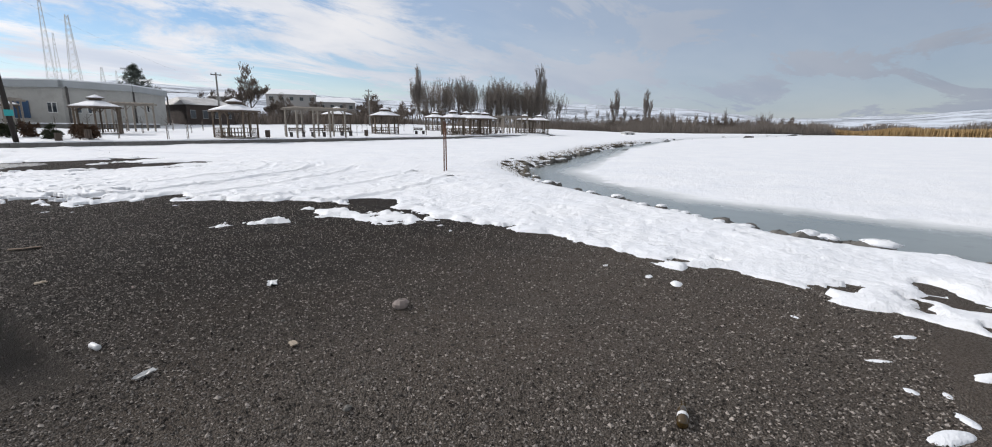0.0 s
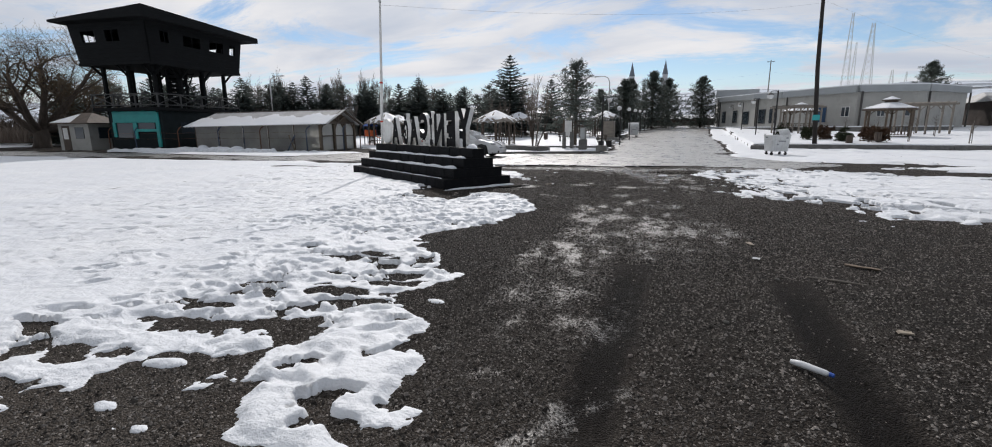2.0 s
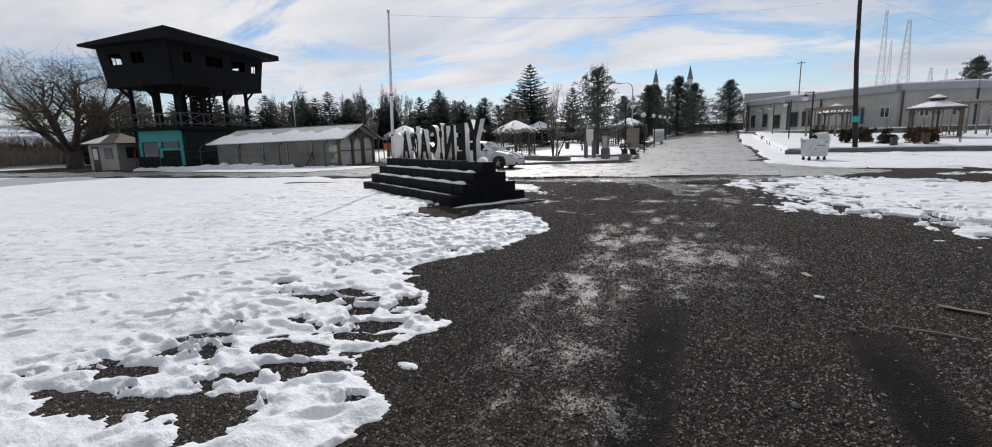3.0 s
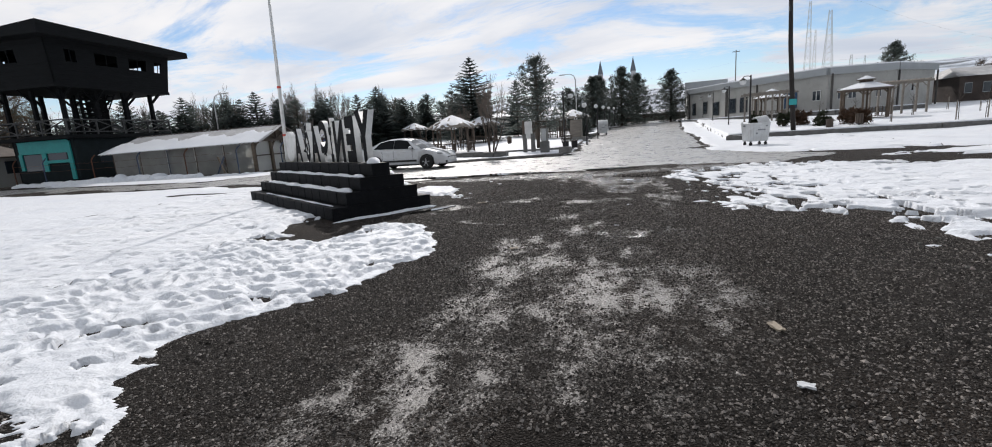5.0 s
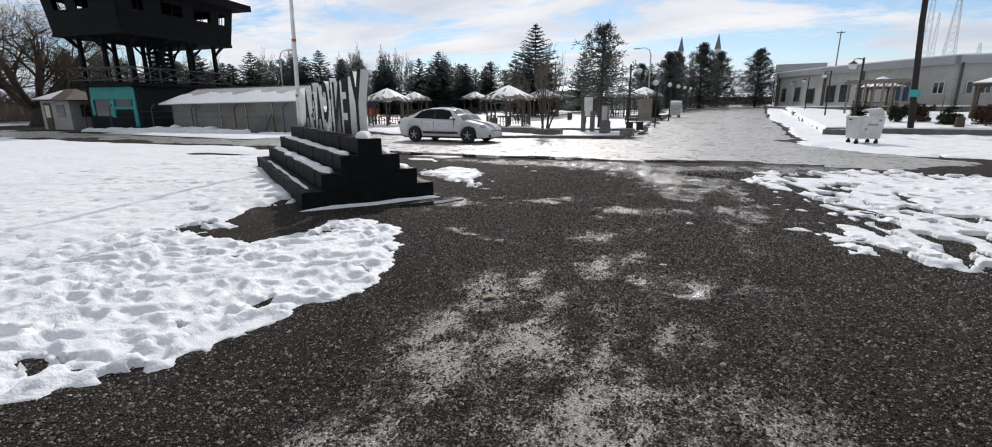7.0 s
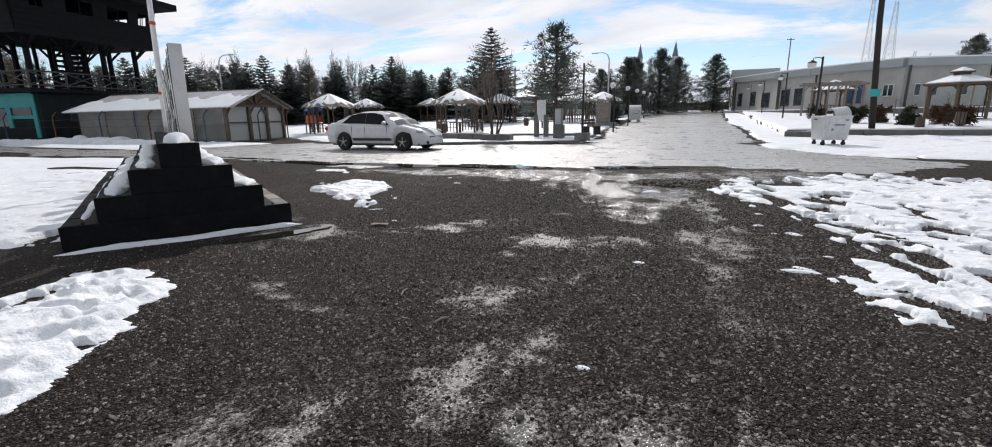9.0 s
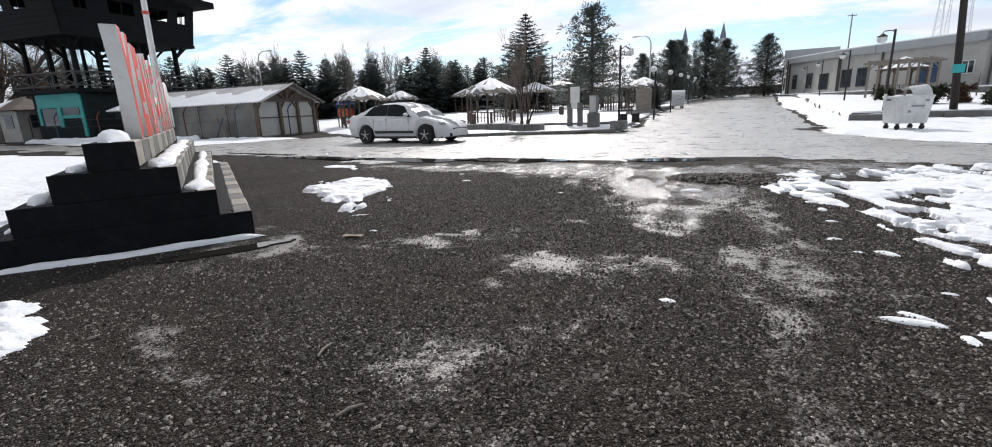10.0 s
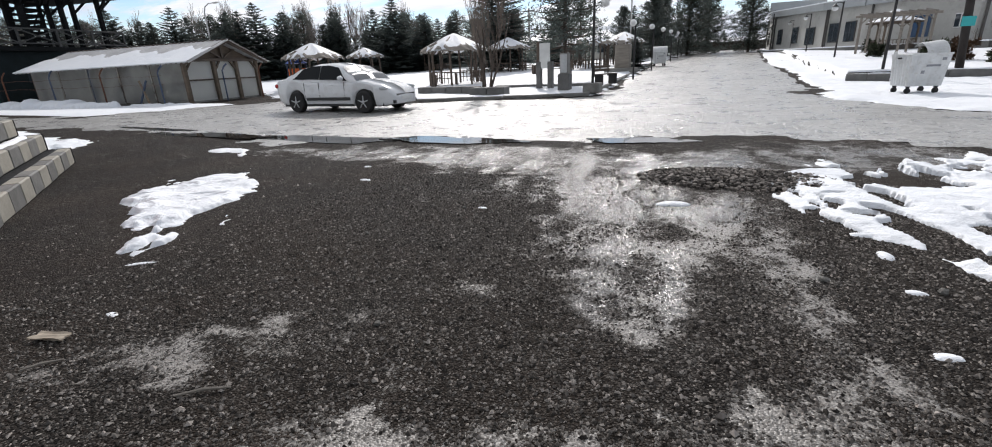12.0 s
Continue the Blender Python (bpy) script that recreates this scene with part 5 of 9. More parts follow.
# ---- the long cafe hut with its plastic-sheeted porch ----
def hut():
    # local x runs along the ridge away from the gable end, y towards the road
    m = pose(-25.75, 30.35, 0.0, 0, 0, 192.4)
    t = thing("cafe_hut", m, "long low cafe hut with plastic sheeting and a snowy sheet roof", "hut")
    L = 10.3

    def roof_z(y):
        return 2.98 - 0.40 * abs(y)
    g = Geo()
    n = 74
    verts, faces = [], []
    for side, ye in ((1, 2.75), (-1, 2.75)):
        o = len(verts)
        for i in range(n * 2 + 1):
            x = -0.75 + (L + 0.9) * i / (n * 2)
            rip = 0.022 * (1 if i % 4 in (1, 2) else -1)
            for y in (0.02, ye * 0.55, ye):
                verts.append((x + (0 if y < 0.1 else 0.15 * y * (x / L)), side * y, roof_z(y) + rip - 0.012 * x))
                verts.append((x + (0 if y < 0.1 else 0.15 * y * (x / L)), side * y, roof_z(y) + rip - 0.012 * x - 0.03))
        for i in range(n * 2):
            a = o + i * 6
            b = a + 6
            for q in ((0, 2), (2, 4)):
                fa = (a + q[0], b + q[0], b + q[1], a + q[1])
                faces.append(fa if side < 0 else fa[::-1])
                fb = (a + q[0] + 1, a + q[1] + 1, b + q[1] + 1, b + q[0] + 1)
                faces.append(fb if side < 0 else fb[::-1])
            faces.append((a + 4, b + 4, b + 5, a + 5))
    g.add(verts, faces)
    part("roof", g, ROOF_SHEET, t, "corrugated roof sheet half under snow")
    part("ridge_cap", Geo().box(L / 2 - 0.3, 0, 2.95, L + 0.9, 0.30, 0.05, m=Matrix.Rotation(0.012, 4, "Y")), WOOD_DARK, t)
    s = Geo()
    vs = []
    for i in range(81):
        x = -0.7 + i * (L + 0.9) / 80
        w0 = 1.75 + 1.0 * noise.noise((i * 0.12, 2, 0)) + 0.35 * noise.noise((i * 0.9, 5, 0))
        for j, (q, up_) in enumerate(((0.0, 0.0), (0.0, 0.045), (0.5, 0.04), (0.9, 0.03), (1.0, 0.0))):
            y = 2.80 - w0 * q
            vs.append((x + 0.15 * y * (x / L), y, roof_z(y) + 0.02 + up_ - 0.012 * x))
    s.add(vs, [(i * 5 + j, i * 5 + j + 1, (i + 1) * 5 + j + 1, (i + 1) * 5 + j) for i in range(80) for j in range(4)])
    part("roof_snow", s, SNOW_CAP, t, "snow sliding to the eave")
    # gable end: truss timbers and cladding
    e = Geo()
    e.bar((-0.55, 0, 2.90), (-0.55, 2.7, 1.86), 0.10, 0.16)
    e.bar((-0.55, 0, 2.90), (-0.55, -2.7, 1.86), 0.10, 0.16)
    part("barge_board", e, WOOD_DARK, t)
    e = Geo()
    e.bar((-0.1, -2.4, 2.0), (-0.1, 2.4, 2.0), 0.10, 0.14)
    e.bar((-0.1, 0, 2.0), (-0.1, 0, 2.9), 0.10, 0.12)
    e.bar((-0.1, 0.1, 2.1), (-0.1, 0.9, 2.5), 0.08, 0.08)
    e.bar((-0.1, -0.1, 2.1), (-0.1, -0.9, 2.5), 0.08, 0.08)
    part("truss", e, WOOD_DARK, t)
    part("gable_rail", Geo().bar((-0.04, -2.3, 1.06), (-0.04, 2.3, 1.06), 0.05, 0.07), WOOD_DARK, t)
    gw = Geo()
    gw.add([(0.02, -2.3, 2.0), (0.02, 2.3, 2.0), (0.02, 0, 2.88), (0.08, -2.3, 2.0), (0.08, 2.3, 2.0), (0.08, 0, 2.88)], [(0, 2, 1), (3, 4, 5), (0, 1, 4, 3), (1, 2, 5, 4), (2, 0, 3, 5)])
    part("gable_panel", gw, WOOD_BROWN, t)
    for y0, y1 in ((-2.3, -0.95), (-0.85, 0.55), (0.65, 2.3)):
        part("end_panel", Geo().box(0.05, (y0 + y1) / 2, 1.0, 0.03, y1 - y0, 1.95), FILM_MILKY, t, "whitish plastic end panel")
    for y in (-2.38, -0.9, 0.6, 2.38):
        part("post", Geo().box(-0.03, y, 1.0, 0.19, 0.19, 2.05, c=0.02), WOOD_BROWN, t)
        yb = 0.42 if y < 0 else -0.42
        part("post_brace", Geo().bar((-0.05, y, 1.45), (-0.05, y + yb, 1.95), 0.09), WOOD_BROWN, t)
    # long sides
    part("back_wall", Geo().box(L / 2, -2.3, 0.95, L, 0.03, 1.9), FILM_MILKY, t, "milky plastic back wall")
    part("far_wall", Geo().box(L, -0.2, 0.9, 0.08, 4.1, 1.8), CREAM_WALL, t)
    part("inner_wall", Geo().box(L / 2 + 1.0, 0.2, 1.2, L - 2.4, 0.03, 2.3), FILM_MILKY, t)
    part("porch_floor", Geo().box(L / 2, 0, 0.03, L, 4.6, 0.08), CONCRETE, t)
    n = 5
    for i in range(n + 1):
        x = 0.0 + L * i / n
        if i:
            part("post", Geo().box(x, 2.32, 0.92, 0.11, 0.11, 1.84 - 0.012 * x), WOOD_DARK if i % 3 else BLUE_STEEL, t)
            b = Geo()
            b.bar((x, 2.30, 1.35), (x - 0.45, 2.30, 1.82), 0.07)
            part("brace", b, WOOD_DARK, t)
    part("eave_beam", Geo().bar((0, 2.36, 1.92), (L, 2.36, 1.80), 0.10, 0.14), WOOD_DARK, t)
    part("mid_rail", Geo().bar((0, 2.34, 0.98), (L, 2.34, 0.94), 0.05, 0.06), WOOD_DARK, t)
    for i in range(n):
        x0, x1 = L * i / n + 0.06, L * (i + 1) / n - 0.06
        g = Geo()
        k = 6
        vs = []
        for a in range(k + 1):
            for b in range(4):
                vs.append((x0 + (x1 - x0) * a / k, 2.42 + 0.025 * noise.noise((i * 3 + a * 0.9, b * 0.7, 4)), 0.10 + (1.76) * b / 3 - 0.01 * x0))
        g.add(vs, [(a * 4 + b, (a + 1) * 4 + b, (a + 1) * 4 + b + 1, a * 4 + b + 1) for a in range(k) for b in range(3)])
        part("plastic_sheet", g, FILM, t, "milky creased plastic sheet", smooth=True)
    return m


HUT_M = hut()


def cafe_chair(m):
    t = thing("cafe_chair", m, "dark plastic cafe chair standing inside the sheeted porch", "chair", "chairs in the cafe hut")
    part("seat", Geo().box(0, 0, 0.44, 0.44, 0.44, 0.04, c=0.015), BLACK_PLASTIC, t)
    part("backrest", Geo().box(0, 0.21, 0.66, 0.42, 0.03, 0.36, c=0.01), BLACK_PLASTIC, t)
    for x in (-0.19, 0.19):
        for y in (-0.19, 0.19):
            part("leg", Geo().tube([(x, y, 0), (x * 0.9, y * 0.9, 0.43)], 0.016, 6), BLACK_PLASTIC, t)
    return t


chair0 = cafe_chair(HUT_M @ pose(1.0, 1.6, 0.07, 0, 0, 20))
for x, y, a in ((1.9, 1.5, 200), (2.7, 1.7, 80), (3.6, 1.4, 10), (4.5, 1.7, 150), (5.6, 1.5, 60), (6.6, 1.6, 300)):
    copy_thing(chair0, HUT_M @ pose(x, y, 0.07, 0, 0, a))


def cranked_post(m, mat_, label):
    """A fence post of steel with its top cranked over."""
    t = thing("fence_post", m, label, "fence post", "cranked posts along the cafe fence")
    part("shaft", Geo().tube([(0, 0, -0.1), (0, 0, 1.45), (-0.12, 0.0, 1.62), (-0.34, 0, 1.78)], 0.035, 8), mat_, t)
    return t


pc = 0
for x in (0.4, 4.0, 7.4, 10.8, 14.6, 17.0):
    cranked_post(HUT_M @ pose(x, 3.45, 0, 0, 0, 0), RUST if pc % 2 else BLUE_STEEL, "rusty cranked steel fence post" if pc % 2 else "worn blue cranked steel fence post")
    pc += 1
for y in (1.2, -1.3):
    cranked_post(HUT_M @ pose(-1.1, y, 0, 0, 0, 90), BLUE_STEEL if y > 0 else RUST, "worn cranked steel fence post by the gable end")
wire = thing("fence_wire", HUT_M @ pose(0, 3.45, 0), "sagging rusty fence wires strung between cranked posts", "fence wire")
for z in (0.95, 1.35):
    part("wire", Geo().tube([(x, 0.0, z - 0.05 * math.sin(x * 1.3) ** 2) for x in np.arange(0.2, 17.1, 0.6)], 0.006, 4), RUST, wire)
# leaning struts by the porch corner
for i, (x, dx, mat_, lab) in enumerate(((2.0, -0.6, BLUE_STEEL, "blue steel strut leaning on the fence"), (1.35, 0.5, WOOD, "brown timber strut leaning on the fence"))):
    solid("leaning_strut", Geo().bar((0, 0, -0.03), (dx, -0.12, 1.15), 0.07), mat_, HUT_M @ pose(x, 3.4, 0), label=lab, category="strut")


# snow shovelled up before the porch
for i, (x, y, ln, w, h) in enumerate(((2.2, 4.3, 4.6, 1.3, 0.30), (5.2, 4.0, 5.2, 1.5, 0.42), (9.6, 4.3, 4.4, 1.2, 0.34), (12.8, 4.0, 3.8, 1.0, 0.26), (-1.6, 3.9, 3.6, 0.8, 0.15))):
    solid("snow_bank", snow_strip(ln, w, h, 31 + i), SNOW, HUT_M @ pose(x, y, -0.01), label="lumpy bank of shovelled snow before the hut", category="snow", group="snow banks by the hut", smooth=True)


# ---- the parked saloon car ----
def saloon_car(m):
    t = thing("parked_car", m, "white four-door saloon car parked on the wet road", "car")
    L = 4.62
    xr, xf, wr = 0.98, 3.68, 0.315               # wheel centres from the tail, wheel radius

    def lerp(x, table):
        for (a, p), (b, q) in zip(table, table[1:]):
            if x <= b:
                k = (x - a) / (b - a)
                k = k * k * (3 - 2 * k)
                return p + (q - p) * k
        return table[-1][1]
    deck = [(0, 0.80), (0.06, 0.93), (0.22, 1.02), (0.75, 1.03), (1.4, 0.97), (2.4, 0.93), (3.1, 0.93), (3.5, 0.90), (4.1, 0.80), (4.42, 0.68), (4.58, 0.55), (4.62, 0.46)]
    half = [(0, 0.62), (0.12, 0.78), (0.5, 0.875), (1.2, 0.905), (3.4, 0.905), (4.1, 0.86), (4.42, 0.74), (4.62, 0.50)]
    sill = [(0, 0.36), (0.3, 0.26), (0.7, 0.22), (4.2, 0.20), (4.62, 0.24)]
    g = Geo()
    st = sorted(set([round(0.0 + i * 0.11, 3) for i in range(43)] + [4.62] + [round(c + d, 3) for c in (xr, xf) for d in np.arange(-0.40, 0.401, 0.05)]))
    k = 11
    verts = []
    for x in st:
        zt, w, zb = lerp(x, deck), lerp(x, half), lerp(x, sill)
        for c in (xr, xf):
            if abs(x - c) < 0.385:
                zb = max(zb, wr + math.sqrt(max(0.0, 0.385 ** 2 - (x - c) ** 2)) - 0.01)
        ring = []
        for j in range(k):
            s = j / (k - 1)
            z = zb + (zt - zb) * min(1.0, s * 1.18) if s < 0.85 else zt + 0.035 * math.sin((s - 0.85) / 0.15 * math.pi / 2)
            bulge = 1 - 0.10 * (1 - min(1.0, (z - zb) / 0.30)) - 0.045 * max(0.0, (z - 0.62) / 0.4)
            y = w * bulge if s < 0.85 else w * bulge * (1 - (s - 0.85) / 0.15)
            ring.append((x, y, z))
        verts += [(x_, -y_, z_) for x_, y_, z_ in ring] + [(x_, y_, z_) for x_, y_, z_ in ring[::-1]]
    r = 2 * k
    faces = []
    for i in range(len(st) - 1):
        for j in range(r - 1):
            a = i * r + j
            faces.append((a, a + r, a + r + 1, a + 1))
        a = i * r + r - 1
        faces.append((a, a + r, (i + 1) * r, i * r))
    faces.append(tuple(range(r)))
    faces.append(tuple(range((len(st) - 1) * r, len(st) * r))[::-1])
    g.add(verts, faces)
    body = part("body", g, CAR_PAINT, t, "glossy white body", smooth=True)
    # greenhouse: tinted glass shell, white roof and pillars over it
    roof = [(0.42, 1.02), (0.8, 1.20), (1.25, 1.385), (1.75, 1.465), (2.3, 1.47), (2.75, 1.40), (3.2, 1.17), (3.55, 0.91)]

    def shell(x0, x1, z_lo, grow, n=26):
        gg = Geo()
        vs = []
        for i in range(n + 1):
            x = x0 + (x1 - x0) * i / n
            zt = lerp(x, roof) + grow
            zb = min(zt - 0.01, max(lerp(x, deck) - 0.03, z_lo))
            wb, wt = lerp(x, half) * 0.955 + grow * 0.6, 0.62 + grow
            ring = []
            for j in range(7):
                s = j / 6
                if s < 0.7:
                    q = s / 0.7
                    full = wb + (wt - wb) * ((zb + (zt - 0.05 - zb) * q) - 0.95) / 0.45
                    ring.append((x, min(wb, full), zb + (zt - 0.05 - zb) * q))
                else:
                    q = (s - 0.7) / 0.3
                    top = min(wb, wb + (wt - wb) * (zt - 0.05 - 0.95) / 0.45)
                    ring.append((x, top * (1 - q), zt - 0.05 * (1 - q) ** 2))
            vs += [(a, -b, c) for a, b, c in ring] + [(a, b, c) for a, b, c in ring[::-1]]
        rr = 14
        fs = []
        for i in range(n):
            for j in range(rr - 1):
                a = i * rr + j
                fs.append((a, a + rr, a + rr + 1, a + 1))
        gg.add(vs, fs)
        return gg
    part("cabin", shell(0.44, 3.54, 0.0, 0.0), CAR_PAINT, t, "white roof and pillars", smooth=True)

    def skin(x, s, sgn):
        """A point just off the cabin's surface: s 0 at the waist, 1 under the roof edge, 2 at the middle of the roof."""
        zt = lerp(x, roof)
        zb = min(zt - 0.01, lerp(x, deck) - 0.03)
        wb = lerp(x, half) * 0.955
        if s <= 1:
            z = zb + (zt - 0.05 - zb) * s
            return (x, sgn * (min(wb, wb + (0.62 - wb) * (z - 0.95) / 0.45) + 0.016), z)
        q = s - 1
        top = min(wb, wb + (0.62 - wb) * (zt - 1.0) / 0.45)
        return (x, sgn * top * (1 - q), zt - 0.05 * (1 - q) ** 2 + 0.014)

    def pane(name, edges, sgn, lo, hi):
        """A window between two slanted ends: edges are the x of each end at its foot and at its head."""
        gg = Geo()
        n, m_ = 8, 5
        vs = []
        for j in range(m_ + 1):
            s = lo + (hi - lo) * j / m_
            k_ = j / m_
            xa, xb = edges[0] + (edges[1] - edges[0]) * k_, edges[2] + (edges[3] - edges[2]) * k_
            vs += [skin(xa + (xb - xa) * i / n, s, sgn) for i in range(n + 1)]
        fs = [(j * (n + 1) + i, j * (n + 1) + i + 1, (j + 1) * (n + 1) + i + 1, (j + 1) * (n + 1) + i) for j in range(m_) for i in range(n)]
        part(name, gg.add(vs, fs), CAR_GLASS, t, "dark tinted glass", smooth=True)
    for sgn in (-1, 1):
        pane("rear_side_window", (0.92, 1.30, 2.03, 2.01), sgn, 0.16, 0.95)
        pane("front_side_window", (2.045, 2.025, 3.16, 2.72), sgn, 0.16, 0.95)
    for name, x0, x1 in (("windscreen", 2.86, 3.46), ("rear_window", 0.52, 1.10)):
        gg = Geo()
        vs = [skin(x0 + (x1 - x0) * i / 8, 1.06 + 0.94 * j / 4, sg) for i in range(9) for sg, js in ((-1, range(5)), (1, range(4, -1, -1))) for j in js]
        part(name, gg.add(vs, [(i * 10 + j, (i + 1) * 10 + j, (i + 1) * 10 + j + 1, i * 10 + j + 1) for i in range(8) for j in range(9)]), SCREEN_GLASS, t, "clear glass mirroring the sky", smooth=True)
    for sgn in (-1, 1):
        part("door_mirror", Geo().blob((2.98, sgn * 0.97, 1.02), (0.09, 0.10, 0.07), random.Random(1), 10, 6, 0.02), CAR_PAINT, t, smooth=True)
        part("side_trim", Geo().box(2.33, sgn * 0.890, 0.42, 1.75, 0.03, 0.09, c=0.012), BLACK_PLASTIC, t, "black rubbing strip")
        part("sill_trim", Geo().box(2.33, sgn * 0.80, 0.23, 1.9, 0.10, 0.07, c=0.01), BLACK_PLASTIC, t)
        for x in (1.42, 2.02, 3.02):
            part("door_seam", Geo().box(x, sgn * 0.882, 0.66, 0.012, 0.045, 0.48, c=0.003), BLACK_PLASTIC, t)
        for x in (1.62, 2.55):
            part("door_handle", Geo().box(x, sgn * 0.90, 0.83, 0.18, 0.03, 0.03, c=0.01), CAR_PAINT, t)
        part("headlight", Geo().blob((4.22, sgn * 0.70, 0.69), (0.26, 0.11, 0.075), random.Random(2), 12, 7, 0.03), HEADLIGHT, t, "clear headlight", smooth=True)
        part("tail_light", Geo().blob((0.10, sgn * 0.68, 0.82), (0.12, 0.13, 0.085), random.Random(2), 12, 7, 0.03), TAILLIGHT, t, "red tail light", smooth=True)
        for xw in (xr, xf):
            wm = pose(xw, sgn * 0.80, wr, 90)
            w = part("wheel", Geo().lathe([(0.19, -0.10), (0.285, -0.105), (wr, -0.07), (wr, 0.07), (0.285, 0.105), (0.19, 0.10)], 32, wm), RUBBER, t, "black tyre", smooth=False)
            part("rim", Geo().lathe([(0.03, 0.06), (0.20, 0.075), (0.205, 0.10), (0.19, 0.10), (0.185, 0.082), (0.03, 0.085)] if sgn < 0 else [(0.03, -0.085), (0.185, -0.082), (0.19, -0.10), (0.205, -0.10), (0.20, -0.075), (0.03, -0.06)], 28, wm), BLACK_PLASTIC, w)
            sp = Geo()
            for q in range(5):
                a = q * 2 * math.pi / 5 + 0.3
                sp.bar((xw, sgn * 0.895, wr), (xw + 0.19 * math.cos(a), sgn * 0.89, wr + 0.19 * math.sin(a)), 0.055, 0.03)
            sp.lathe([(0.05, -0.02), (0.05, 0.02)], 14, pose(xw, sgn * 0.895, wr, 90))
            part("spokes", sp, ALLOY, w, "five alloy spokes")
    part("grille", Geo().box(4.585, 0, 0.46, 0.06, 0.9, 0.13, c=0.02), BLACK_PLASTIC, t)
    part("lower_grille", Geo().box(4.555, 0, 0.30, 0.08, 1.15, 0.10, c=0.02), BLACK_PLASTIC, t)
    part("number_plate", Geo().box(4.62, 0, 0.40, 0.02, 0.50, 0.10, c=0.004), FRAME_WHITE, t, "blank pale plate")
    part("underbody", Geo().box(2.3, 0, 0.24, 4.0, 1.45, 0.12), BLACK_PLASTIC, t)
    for sgn in (-1, 1):
        for xw in (xr, xf):
            part("wheel_arch", Geo().box(xw, sgn * 0.62, 0.45, 0.80, 0.34, 0.50, c=0.05), BLACK_PLASTIC, t)


saloon_car(pose(-14.85, 25.50, 0.012, 0, 0, 3.0))


# ---- kerbs and low walls ----
def run_of_stones(parent, pts, h, w, step, mat_, sink=0.12, name="kerb_stone"):
    """Stones end to end along a plan line, each an object of its own on shared meshes."""
    meshes = {}
    r = random.Random(len(pts) * 7 + int(abs(pts[0][0]) * 10))
    for (ax, ay), (bx, by) in zip(pts, pts[1:]):
        d = math.hypot(bx - ax, by - ay)
        n = max(1, round(d / step))
        ln = round(d / n, 3)
        if ln not in meshes:
            meshes[ln] = mesh_of(name, Geo().box(0, 0, 0, ln - 0.012, w, h + sink, c=0.018), mat_)
        a = math.degrees(math.atan2(by - ay, bx - ax))
        for i in range(n):
            s = (i + 0.5) / n
            x, y = ax + (bx - ax) * s, ay + (by - ay) * s
            off = Vector((-(by - ay), bx - ax)).normalized()
            z = 0.022 * max(0.0, y - 36)
            o = part(name, meshes[ln], None, parent)
            o.matrix_basis = pose(x + r.uniform(-0.01, 0.01), y + r.uniform(-0.01, 0.01), z + (h - sink) / 2 + r.uniform(-0.008, 0.008), r.uniform(-0.6, 0.6), r.uniform(-0.6, 0.6), a + r.uniform(-0.5, 0.5))


k = thing("kerb_park_east", Matrix(), "low dark concrete retaining kerb along the snowy park", "kerb", kind="structure")
run_of_stones(k, [(4.3, 38.38), (40, 38.38), (62, 41.1)], 0.31, 0.22, 1.2, BLOCK_DARK)
k = thing("kerb_road_east", Matrix(), "worn concrete kerb between the road and the park", "kerb", kind="structure")
run_of_stones(k, [(3.9, 38.6), (2.4, 39.6), (2.2, 47), (1.7, 60), (1.2, 85)], 0.22, 0.18, 1.2, CONCRETE)
k = thing("kerb_road_west", Matrix(), "dark wet concrete kerb along the road", "kerb", kind="structure")
run_of_stones(k, [(-11.9, 28.45), (-8.1, 30.25), (-6.35, 31.3), (-7.6, 42), (-9.65, 60), (-12, 100)], 0.13, 0.16, 1.0, CONCRETE)


def low_wall(pts, h, w, label):
    t = thing("planter_wall", Matrix(), label, "planter wall", "planter walls of the park")
    run_of_stones(t, pts, h, w, 0.8, BLOCK_DARK, name="wall_stone")


low_wall([(-13.6, 31.0), (-10.7, 31.0)], 0.42, 0.42, "low wet stone planter wall beside the thatched shelter")
low_wall([(-10.7, 30.5), (-9.3, 30.7)], 0.40, 0.7, "squat dark stone planter block")
low_wall([(-11.6, 34.2), (-7.2, 35.0)], 0.28, 0.3, "low dark stone edging in the snow")
low_wall([(2.2, 37.3), (4.2, 36.9)], 0.30, 0.5, "low broken stone planter edge by the bin")


